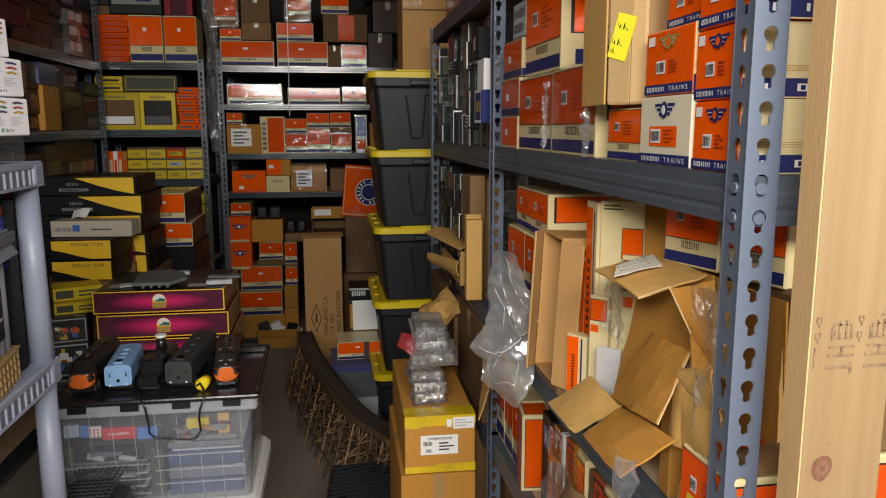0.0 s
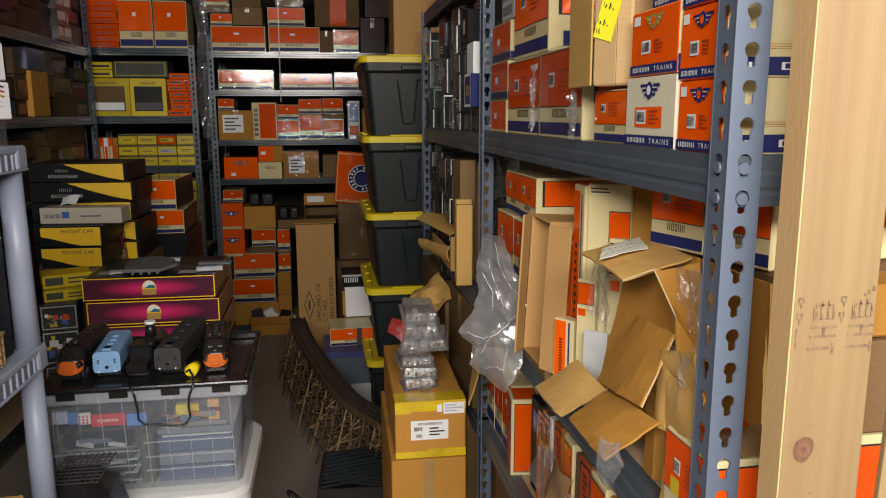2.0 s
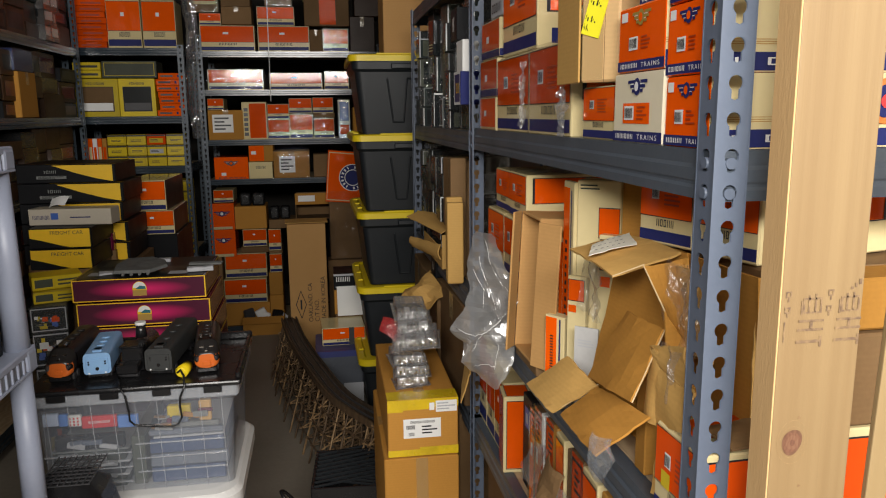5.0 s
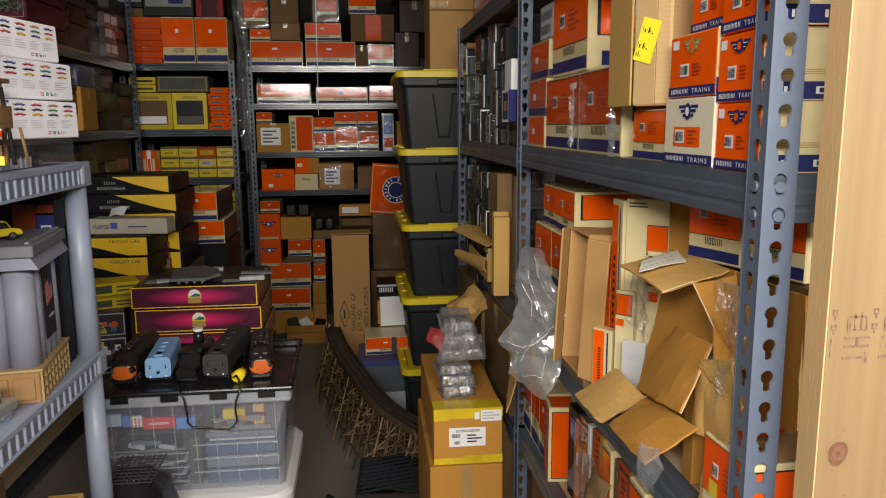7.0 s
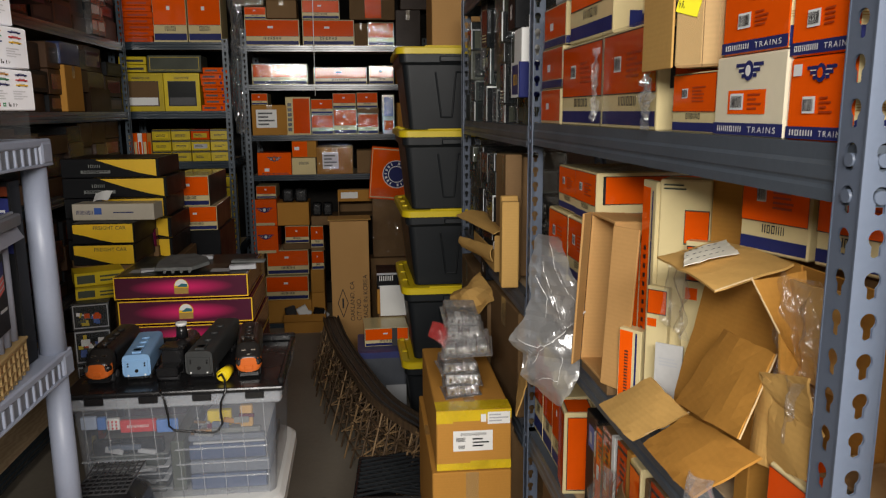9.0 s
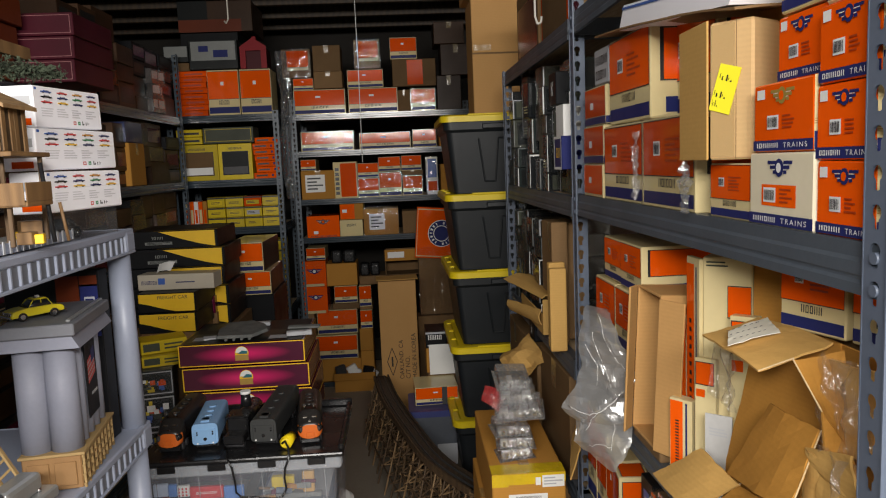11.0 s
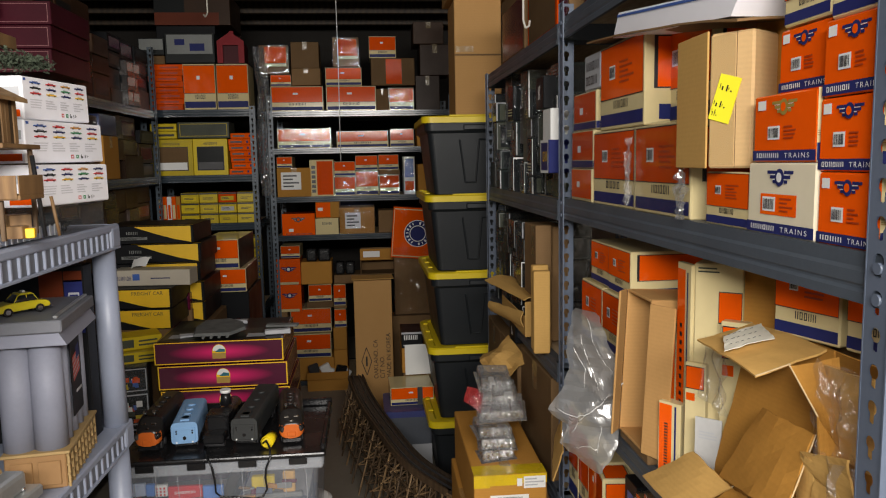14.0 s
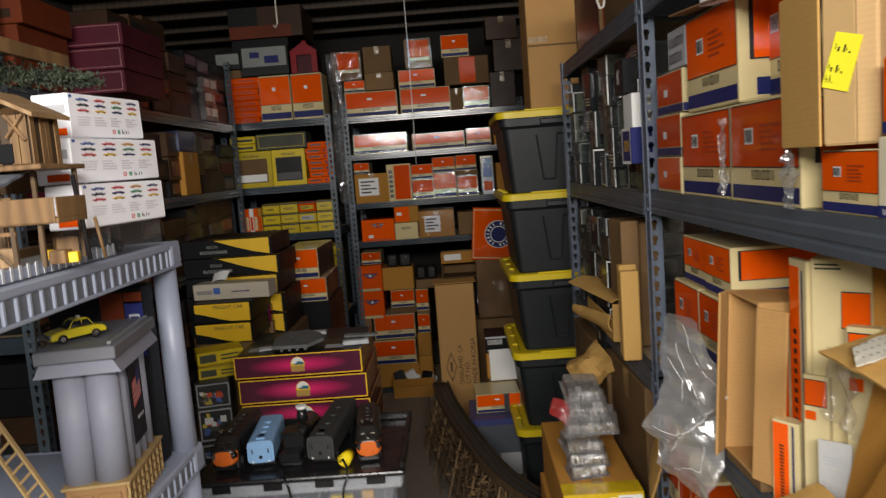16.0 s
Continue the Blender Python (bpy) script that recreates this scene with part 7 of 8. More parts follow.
for k in range(34):
    w = rr.uniform(0.012, 0.05)
    x = rr.uniform(0.025, 0.20 - w) if k % 3 else rr.uniform(0.26, 0.43 - w)
    z = rr.uniform(0.006, 0.135) if k % 3 else rr.uniform(0.155, 0.2)
    thing("packaged_part", box(0, w, 0, 0.008, 0, rr.uniform(0.004, 0.016), 0.0015), rr.choice((SILVER, DIMGREY, MAROON, CARD_DARK, CARD, BLACKPL, GREYPRINT, STEEL)), pose(-0.588 + x, 2.021 + rr.uniform(0, 0.004), CZ + z, 0, rr.uniform(-14, 14), 0), "small bagged part inside a clear tub", "packet", "packets in the tub")

TZ = CZ + H + 0.014


def round_profile(w, h, n=28, p=0.55, r=0.7):
    """Rounded body section, flat at the foot; small p and r make it boxy."""
    out = []
    for k in range(n):
        a = k * math.tau / n
        c, q = math.cos(a), math.sin(a)
        x = w / 2 + w * 0.47 * math.copysign(abs(c) ** p, c)
        z = h * 0.53 + (h * 0.47 if q > 0 else h * 0.53 - 0.018) * math.copysign(abs(q) ** r, q)
        out.append((x, z))
    return out


def loco(x, y, w, ln, h, body, nose, label, turn=0.0):
    t = thing("model_locomotive", None, None, pose(x, y, TZ, 0, 0, turn), label, "model train", "model trains on the tub")
    prof = round_profile(w, h) if nose else round_profile(w, h, 28, 0.30, 0.34)
    y0 = 0.05 if nose else 0.0
    bd = prism(prof, ln - y0)
    part("body", bd, body, t).matrix_local = pose(0, y0, 0)
    if nose:
        def skin(grow):
            rings = []
            for yy, s, top in ((0.05, 1.0, 1.0), (0.038, 0.99, 0.96), (0.027, 0.97, 0.84), (0.018, 0.95, 0.70), (0.010, 0.90, 0.66), (0.004, 0.80, 0.62), (0.001, 0.66, 0.54), (0.0, 0.4, 0.40)):
                rings.append([(w / 2 + (u - w / 2) * (s + grow), yy - grow * 0.02, 0.018 + (v - 0.018) * top + (grow * 0.02 if v > h * 0.5 else 0)) for u, v in prof])
            bm = loft(rings)
            bmesh.ops.recalc_face_normals(bm, faces=bm.faces[:])
            for f in bm.faces:
                f.smooth = True
            return bm
        part("nose", skin(0.0), body, t)
        fl = skin(0.03)
        gone = [f for f in fl.faces if not (0.24 * h < f.calc_center_median().z < 0.60 * h and f.calc_center_median().y < 0.016)]
        bmesh.ops.delete(fl, geom=gone, context="FACES")
        part("nose_flash", fl, nose, t, "orange nose flash")
        part("headlight", cyl((w / 2, 0.006, 0.70 * h), (w / 2, 0.014, 0.70 * h), 0.004, 0.005, 12), CHROME, t, "small bright headlight")
        part("nose_door", box(w / 2 - 0.011, w / 2 + 0.011, -0.0035, 0.004, 0.26 * h, 0.42 * h, 0.002), nose, t)
        for sg in (-1, 1):
            part("number_board", cyl((w / 2 + sg * 0.30 * w, 0.0005, 0.50 * h), (w / 2 + sg * 0.37 * w, 0.012, 0.51 * h), 0.0085, 0.0085, 14), BLACKPL, t, "dark oval board on the nose")
            part("board_rim", cyl((w / 2 + sg * 0.28 * w, 0.0, 0.50 * h), (w / 2 + sg * 0.305 * w, 0.003, 0.503 * h), 0.006, 0.006, 12), GREYPL, t)
        for sg in (-1, 1):
            part("windscreen", box(w / 2 + sg * 0.17 * w - 0.007, w / 2 + sg * 0.17 * w + 0.007, 0.0205, 0.027, 0.72 * h, 0.84 * h, 0.002), CHROME, t)
            part("horn", cyl((w / 2 + sg * 0.012, 0.045, h), (w / 2 + sg * 0.012, 0.03, h + 0.014), 0.003, 0.004, 8), CHROME, t, "bright chrome horn")
        part("pilot", box(0.14 * w, 0.86 * w, 0.004, 0.03, 0.004, 0.018, 0.003), BLACKPL, t)
    else:
        part("end_wall", box(0.12 * w, 0.88 * w, -0.002, 0.001, 0.022, 0.8 * h, 0.001), body, t)
        part("roof_hatch", box(0.34 * w, 0.66 * w, 0.012, 0.05, h * 0.985, h + 0.004, 0.001), body, t)
        for sg in (-1, 1):
            for zz in (0.30, 0.62, 0.70):
                part("end_marker", cyl((w / 2 + sg * 0.28 * w, -0.004, zz * h), (w / 2 + sg * 0.28 * w, 0.0, zz * h), 0.0022, 0.0022, 8), PAPER if zz < 0.5 else BLACKPL, t)
        part("coupler", cyl((w / 2, -0.004, 0.45 * h), (w / 2, 0.0, 0.45 * h), 0.0045, 0.0045, 8), BLACKPL, t)
    for yy in (0.045, ln - 0.06):
        part("truck", box(0.14 * w, 0.86 * w, yy - 0.025, yy + 0.03, 0.004, 0.02, 0.002), BLACKPL, t)
        for dy in (-0.012, 0.018):
            part("wheelset", cyl((0.1 * w, yy + dy, 0.0095), (0.9 * w, yy + dy, 0.0095), 0.0095, 0.0095, 12), GREYPL, t)
    for k in range(4):
        yy = y0 + 0.03 + k * (ln - y0 - 0.05) / 4
        part("roof_fan", cyl((w / 2, yy, h * 0.995), (w / 2, yy, h + 0.004), 0.011, 0.010, 10), body, t)
    return t


EMO = surf("orange_paint", (0.60, 0.13, 0.02), 0.3, 0, 0.06)
SHELL = surf("black_engine_paint", (0.018, 0.016, 0.015), 0.3, 0, 0.15, 9, 0.04, 120)
loco(-0.580, 2.045, 0.072, 0.25, 0.086, SHELL, EMO, "black diesel model locomotive with an orange nose", -1)
loco(-0.487, 2.05, 0.070, 0.20, 0.074, LTBLUE, None, "light blue boxy model train car", 5)
loco(-0.337, 2.05, 0.072, 0.30, 0.078, surf("charcoal_shell", (0.032, 0.034, 0.034), 0.5), None, "charcoal boxy model train car", -4)
loco(-0.216, 2.045, 0.070, 0.22, 0.086, SHELL, EMO, "black diesel model locomotive with an orange nose", 6)
se = thing("model_steam_engine", None, None, pose(-0.412, 2.05, TZ, 0, 0, -3), "glossy black model steam engine seen end on", "model train")
part("tender", box(0.004, 0.058, 0, 0.05, 0.012, 0.036, 0.004), BLACKPL, se)
part("boiler", cyl((0.031, 0.05, 0.042), (0.031, 0.24, 0.042), 0.024, 0.024, 18), BLACKPL, se)
part("cab", box(0.004, 0.058, 0.055, 0.105, 0.012, 0.068, 0.004), BLACKPL, se)
part("cab_roof", box(0.0, 0.062, 0.05, 0.11, 0.068, 0.073, 0.002), BLACKPL, se)
part("dome", cyl((0.031, 0.15, 0.07), (0.031, 0.15, 0.105), 0.016, 0.012, 14), BLACKPL, se)
part("steam_ring", cyl((0.031, 0.15, 0.104), (0.031, 0.15, 0.112), 0.0145, 0.0145, 14), PAPER, se, "white ring on the dome")
for yy in (0.02, 0.07, 0.11, 0.15, 0.2):
    part("wheelset", cyl((0.006, yy, 0.012), (0.056, yy, 0.012), 0.012, 0.012, 14), GREYPL, se)
yl = thing("yellow_plug", None, None, pose(-0.243, 2.03, TZ + 0.0168), "yellow round plug on a black cable", "cable plug")
part("plug_body", cyl((0, 0.0, 0), (0.010, 0.042, 0.003), 0.0165, 0.0135, 16), LID, yl)
part("plug_face", cyl((0, -0.004, 0), (0, 0.0, 0), 0.011, 0.0155, 14), LID, yl)
cable = [(-0.405, 2.06, TZ + 0.006), (-0.385, 1.985, TZ + 0.006), (-0.372, 1.978, TZ - 0.02), (-0.366, 1.978, TZ - 0.06), (-0.366, 1.979, TZ - 0.085), (-0.355, 1.979, TZ - 0.097), (-0.33, 1.979, TZ - 0.100), (-0.29, 1.979, TZ - 0.106), (-0.265, 1.979, TZ - 0.108), (-0.25, 1.979, TZ - 0.102), (-0.240, 1.979, TZ - 0.085), (-0.243, 1.979, TZ - 0.055), (-0.240, 1.978, TZ - 0.03), (-0.229, 1.98, TZ - 0.004), (-0.232, 2.0, TZ + 0.016), (-0.243, 2.02, TZ + 0.026), (-0.252, 2.024, TZ + 0.018)]
thing("black_cable", tube(cable, 0.0028, 6), BLACKPL, pose(0, 0, 0), "black cable drooping over the tub's edge", "cable")

# ---- maroon engine cartons ----
for k, (x0, x1, z0, z1, y, t) in enumerate(((-0.717, -0.278, 0.873, 0.95, 2.75, 0.0), (-0.706, -0.266, 0.786, 0.868, 2.742, 0.3), (-0.70, -0.26, 0.70, 0.78, 2.742, -0.3), (-0.7, -0.26, 0.618, 0.695, 2.75, 0), (-0.7, -0.26, 0.535, 0.613, 2.75, 0), (-0.7, -0.26, 0.45, 0.53, 2.75, 0), (-0.7, -0.26, 0.365, 0.445, 2.75, 0), (-0.7, -0.26, 0.28, 0.36, 2.75, 0), (-0.7, -0.26, 0.17, 0.275, 2.75, 0), (-0.7, -0.26, FL, 0.165, 2.75, 0))):
    dm = (x1 - x0, 0.37, z1 - z0)
    bx = carton("engine_carton", "maroon engine carton with yellow edges and a magenta fade", OCAT, at_y(x0, y, z0, t), dm, MAROON, "stack of maroon cartons")
    if k < 4:
        decal(bx, "F", dm, [(0.012, 0.05, 0.988, 0.95)], GLOW, "faded_panel", 1)
        decal(bx, "F", dm, frame_rects(0.0, 0.0, 1.0, 1.0, 0.009, 0.045), YELLOW, "yellow_edge", 2)
        decal(bx, "R", dm, frame_rects(0.0, 0.0, 1.0, 1.0, 0.01, 0.045), YELLOW, "yellow_edge", 1)
        eb = bmesh.new()
        c0, h = dm[0] * 0.5, dm[2]
        for i, (pts_, mi) in enumerate((([(c0 + 0.024 * math.cos(a), 0.52 * h + 0.026 * math.sin(a)) for a in [j * math.tau / 20 for j in range(20)]], 0), ([(c0 + 0.021 * math.cos(a), 0.56 * h + 0.021 * math.sin(a)) for a in [j * math.pi / 12 for j in range(13)]], 1), ([(c0 - 0.015, 0.5 * h), (c0 + 0.02, 0.5 * h), (c0 + 0.02, 0.62 * h), (c0 + 0.002, 0.66 * h)], 2), ([(c0 - 0.023, 0.2 * h), (c0 + 0.023, 0.2 * h), (c0 + 0.023, 0.46 * h), (c0 - 0.023, 0.46 * h)], 3))):
            f = eb.faces.new([eb.verts.new((u, -LIFT * (3 + i), v)) for u, v in pts_])
            f.material_index = mi
        eo = part("round_emblem", eb, YELLOW, bx, "small round landscape emblem")
        for ml in (PAPER, surf("teal_print", (0.03, 0.16, 0.2), 0.4), surf("tan_print", (0.45, 0.28, 0.06), 0.4)):
            eo.data.materials.append(ml)
    if k == 0:
        decal(bx, "T", dm, [(0.02, 0.02, 0.98, 0.98)], CHAR, "printed_lid", 1)
        decal(bx, "T", dm, [(0.05, 0.1, 0.3, 0.45), (0.62, 0.15, 0.8, 0.5), (0.82, 0.3, 0.95, 0.7), (0.1, 0.6, 0.4, 0.9)], SAGE, "lid_picture", 2)
        decal(bx, "T", dm, [(0.08, 0.15, 0.2, 0.3), (0.7, 0.1, 0.85, 0.25), (0.3, 0.65, 0.38, 0.8)], GREYPRINT, "lid_caption", 3)
# cast scenery plate with a fluted front and small scraps on top
PLASTER = surf("grey_plaster", (0.15, 0.155, 0.15), 0.7, 0, 0.3, 25, 0.4)
pt = thing("scenery_plate", None, None, pose(-0.49, 2.735, 0.951, 0, 0, 4), "grey cast scenery plate with a fluted front edge on a carton", "scenery part")
pb = bmesh.new()
for z, sc_ in ((0.012, 1.0), (0.022, 0.94)):
    ringv = [pb.verts.new(((x - 0.02) * sc_ + 0.0, (y - 0.12) * sc_ + 0.13, z + 0.03 * y)) for x, y in ((-0.075, 0.03), (0.05, 0.02), (0.10, 0.10), (0.085, 0.18), (0.03, 0.25), (-0.06, 0.24), (-0.085, 0.14))]
    if z > 0.02:
        pb.faces.new(ringv)
        for i in range(7):
            pb.faces.new((low[i], low[(i + 1) % 7], ringv[(i + 1) % 7], ringv[i]))
    else:
        pb.faces.new(ringv[::-1])
    low = ringv
part("plate", pb, PLASTER, pt)
for k in range(4):
    part("flute", cyl((-0.060 + k * 0.027, 0.030, 0.009), (-0.062 + k * 0.028, 0.07, 0.016), 0.005, 0.007, 8), PLASTER, pt)
for k, (x, y, w, d, t) in enumerate(((-0.64, 2.80, 0.07, 0.03, 14), (-0.61, 2.92, 0.10, 0.03, -12), (-0.345, 2.80, 0.09, 0.025, 8), (-0.36, 2.93, 0.12, 0.03, -6), (-0.60, 3.0, 0.16, 0.04, 4))):
    bm = box(0, w, 0, d, 0, 0.008 + 0.004 * (k % 3), 0.002)
    bmesh.ops.subdivide_edges(bm, edges=bm.edges[:], cuts=2, use_grid_fill=True)
    for q in bm.verts:
        q.co += noise.noise_vector(q.co * 40 + Vector((k, 0, 0))) * 0.004
    thing("grey_plaster_piece", bm, PLASTER if k % 2 else GREYPRINT, pose(x, y, 0.953, 0, 0, t), "rough grey cast scenery scrap on a carton", "scenery part", "grey scenery pieces")

# ---- black and yellow cartons and their neighbours ----


def yb_box(m, dm, lab):
    bx = carton("freight_car_carton", lab, OCAT, m, dm, BLACK, "black and yellow cartons")
    w, d, h = dm
    bm = bmesh.new()
    bm.faces.new([bm.verts.new((u * w, -LIFT, v * h)) for u, v in ((0.36, 0.95), (0.60, 0.52), (0.80, 0.22), (0.97, 0.04), (0.97, 0.95))])
    part("yellow_corner", bm, YELLOW, bx, "yellow printed corner")
    decal(bx, "F", dm, strokes(4, 0.28, 0.52, 0.40, 0.68, 2), DIMGREY, "brand_lettering", 1)
    decal(bx, "F", dm, [(0.2, 0.22, 0.5, 0.38)], DIMGREY, "grey_strip", 1)
    decal(bx, "F", dm, lines(2, 0.22, 0.24, 0.48, 0.37, 3), BLACK, "strip_print", 2)
    decal(bx, "T", dm, [(0.3, 0.0, 1.0, 0.05)], YELLOW, "yellow_lid_edge", 1)
    return bx


for k, (x0, x1, z0, z1) in enumerate(((-1.13, -0.732, 1.222, 1.30), (-1.13, -0.706, 1.136, 1.219), (-1.13, -0.715, 1.05, 1.133), (-1.13, -0.70, 0.96, 1.047), (-1.13, -0.70, 0.87, 0.957))):
    dm = (x1 - x0, 0.35, z1 - z0)
    bx = yb_box(at_y(x0, 3.5, z0, (k % 3 - 1) * 0.6), dm, "black and yellow freight car carton in a stack")
    if k == 2:
        words("FREIGHT CAR", 0.022, pose(0.25, -LIFT * 3, 0.05, 90), GREYPL, bx, "printed_line")
brown_box(at_y(-1.13, 3.52, FL), (0.45, 0.35, 0.808), "tall brown carton under a stack of boxes", CARD_DARK, None, False)
for k, (z0, z1) in enumerate(((0.99, 1.07), (0.905, 0.987))):
    dm = (0.235, 0.3, z1 - z0)
    bx = carton("freight_car_carton", "yellow and black freight car carton in a lower stack", OCAT, at_y(-1.0 - k * 0.003, 3.2, z0, -1), dm, BLACK, "black and yellow cartons")
    bm = bmesh.new()
    bm.faces.new([bm.verts.new((u * 0.235, -LIFT, v * (z1 - z0))) for u, v in ((0.02, 0.95), (0.02, 0.52), (0.2, 0.40), (0.45, 0.18), (0.65, 0.04), (0.97, 0.04), (0.97, 0.95))])
    part("yellow_panel", bm, YELLOW, bx, "yellow printed panel")
    words("FREIGHT CAR", 0.02, pose(0.08, -LIFT * 3, 0.055, 90), GREYPL, bx, "printed_line")
brown_box(at_y(-1.0, 3.21, FL), (0.23, 0.28, 0.842), "brown carton under yellow boxes", CARD_DARK, None, False)
wl = carton("long_box", "long cream box with a blue mark laid across other boxes", OCAT, pose(-1.02, 3.28, 1.072, 0, 0, -5), (0.32, 0.1, 0.065), surf("greyed_cream_card", (0.50, 0.45, 0.36), 0.4, 0, 0.12, 5, 0.06, 80))
decal(wl, "F", (0.32, 0.1, 0.065), [(0.27, 0.35, 0.36, 0.75)], BLUE, "blue_mark", 1)
decal(wl, "F", (0.32, 0.1, 0.065), strokes(7, 0.05, 0.35, 0.25, 0.6, 3) + lines(1, 0.5, 0.4, 0.8, 0.55), NAVY, "brand_lettering", 1)
thing("paper_scrap", bent_flap("s", ((0, 0, 0), (0.06, 0, 0.01), (0.07, 0.04, 0.04), (0.0, 0.05, 0.03)), PAPER, "", 0.001, 0.004), PAPER, pose(-0.95, 3.31, 1.138), "crumpled white paper scrap on a box", "paper")
carton("long_box", "maroon box glimpsed between cartons", OCAT, at_y(-0.87, 3.46, FL), (0.12, 0.03, 0.87), CARD_DARK)
mb = carton("engine_carton", "maroon carton with a magenta panel", OCAT, at_y(-0.868, 3.45, 0.93), (0.115, 0.04, 0.075), MAROON)
decal(mb, "F", (0.115, 0.04, 0.075), [(0.08, 0.12, 0.92, 0.85)], surf("magenta_print", (0.25, 0.01, 0.09), 0.4), "magenta_panel", 1)
for k, (x0, w, z0, h) in enumerate(((-0.82, 0.19, 1.032, 0.15), (-0.80, 0.2, 0.91, 0.12))):
    bx = oc_box(at_y(x0, 4.0, z0, -1 + 2 * k), (w, 0.45, h), 40 + k, far=True, label="orange and cream train box on a dark stack")
    # side face covered in charcoal, its shade put into the colour
    decal(bx, "R", (w, 0.45, h), [(0.0, 0.0, 1.0, 1.0)], CHAR, "dark_side", 1)
carton("shadowed_box", "black carton under train boxes", "box", at_y(-0.80, 4.0, FL), (0.21, 0.45, 0.848), BLACK)
for k, (x0, w, z, h, y, t, ml) in enumerate(((-0.925, 0.17, 0.868, 0.05, 2.98, 24, LIME), (-0.915, 0.16, 0.825, 0.042, 2.95, 18, LIME))):
    bx = carton("flat_yellow_box", "flat lime yellow kit box turned askew", OCAT, pose(x0, y, z, 0, 0, t), (w, 0.12, h), ml)
    decal(bx, "F", (w, 0.12, h), [(0.05, 0.2, 0.4, 0.8)] + lines(2, 0.5, 0.2, 0.95, 0.8), SAGE, "printed_strip", 1)
for z, h in ((0.73, 0.094), (0.60, 0.129), (0.45, 0.149), (FL, 0.389)):
    dm = (0.12, 0.2, h)
    bx = carton("picture_box", "dark picture box with colourful print in a side stack", "box", at_y(-0.915, 2.9, z, 12), dm, CHAR)
    decal(bx, "F", dm, frame_rects(0.02, 0.05, 0.98, 0.95, 0.03, 0.04), GREYPRINT, "pale_outline", 1)
    rr = random.Random(int(z * 100))
    for ml in (SAGE, ORANGE_OLD, LIME, BLUE, PAPER):
        decal(bx, "F", dm, [(u, v, u + rr.uniform(0.08, 0.25), v + rr.uniform(0.08, 0.2)) for u, v in ((rr.uniform(0.08, 0.65), rr.uniform(0.12, 0.7)) for _ in range(3))], ml, "picture_patch", 2 + rr.random())
    wrap_film(bx, dm)

# ---- grey resin shelf unit ----
SX0, SX1, SY0, SY1 = -0.91, -0.466, 0.72, 1.71
sh = thing("resin_shelf", None, None, pose(0, 0, 0), "grey plastic shelf unit with ribbed edges and round posts", "shelf unit")
TIERS = (1.441, 1.035, 0.60, 0.20)
for z in TIERS:
    part("shelf_panel", box(SX0 + 0.004, SX1 - 0.004, SY0 + 0.004, SY1 - 0.004, z - 0.012, z, 0.002), RESIN, sh)
    # band behind the ribs: the recess shade put into a darker resin colour
    part("edge_band", box(SX1 - 0.010, SX1 - 0.004, SY0, SY1, z - 0.043, z - 0.012, 0.001), RESIN_DARK, sh, "recessed edge, shade put into its darker grey")
    part("edge_lip", box(SX1 - 0.012, SX1, SY0, SY1, z - 0.012, z + 0.003, 0.003), RESIN, sh)
    part("edge_foot", box(SX1 - 0.008, SX1 + 0.001, SY0, SY1, z - 0.047, z - 0.042, 0.001), RESIN, sh)
    part("end_band", box(SX0, SX1, SY1 - 0.006, SY1, z - 0.046, z + 0.002, 0.002), RESIN, sh)
    part("end_band", box(SX0, SX1, SY0, SY0 + 0.006, z - 0.046, z + 0.002, 0.002), RESIN, sh)
    nrib = 34
    for k in range(nrib):
        y = SY0 + 0.02 + k * (SY1 - SY0 - 0.055) / (nrib - 1)
        part("edge_rib", box(SX1 - 0.0075, SX1 - 0.0005, y - 0.0032, y + 0.0032, z - 0.042, z - 0.012, 0.0012), RESIN, sh)
    part("corner_block", box(SX1 - 0.05, SX1 + 0.002, SY1 - 0.05, SY1 + 0.002, z - 0.047, z + 0.0005, 0.008, 2), RESIN, sh)
for px_, py_ in ((SX1 - 0.026, SY1 - 0.024), (SX0 + 0.026, SY1 - 0.024), (SX0 + 0.026, SY0 + 0.024), (SX1 - 0.026, SY0 + 0.024)):
    zs = (FL,) + tuple(sorted(TIERS))
    for a, b in zip(zs[:-1], zs[1:]):
        part("post", cyl((px_, py_, a), (px_, py_, b - 0.04), 0.0245, 0.0215, 20), RESIN, sh)

# white kit boxes on the top tier
for k, (x, y0, w, z, h, turn) in enumerate(((-0.488, 1.398, 0.240, 1.4945, 0.068, 82.5), (-0.506, 1.417, 0.264, 1.5645, 0.070, 83.7), (-0.519, 1.453, 0.223, 1.637, 0.070, 84.0))):
    dm = (w, 0.062, h)
    bx = carton("vehicle_set_box", "white box printed with rows of small coloured cars", "toy box", pose(x, y0, z, 0, (0, -0.6, -1.2)[k], turn), dm, KITWHITE, "white vehicle boxes")
    cols = (BLUE, RED, surf("amber_print", (0.7, 0.33, 0.05), 0.4), NAVY, BLACK, NAVY, surf("green_print", (0.05, 0.3, 0.12), 0.4), RED, RED, YELLOW, NAVY, YELLOW)
    for i, ml in enumerate(cols):
        c, r = i % 4, i // 4
        u, v = 0.10 + c * 0.225, 0.85 - r * 0.125
        decal(bx, "F", dm, [(u, v + 0.004, u + 0.15, v + 0.036), (u + 0.04, v + 0.036, u + 0.115, v + 0.060)], ml, "car_picture", 1)
        decal(bx, "F", dm, [(u + 0.05, v + 0.038, u + 0.105, v + 0.054)], GREYPRINT, "window_print", 2)
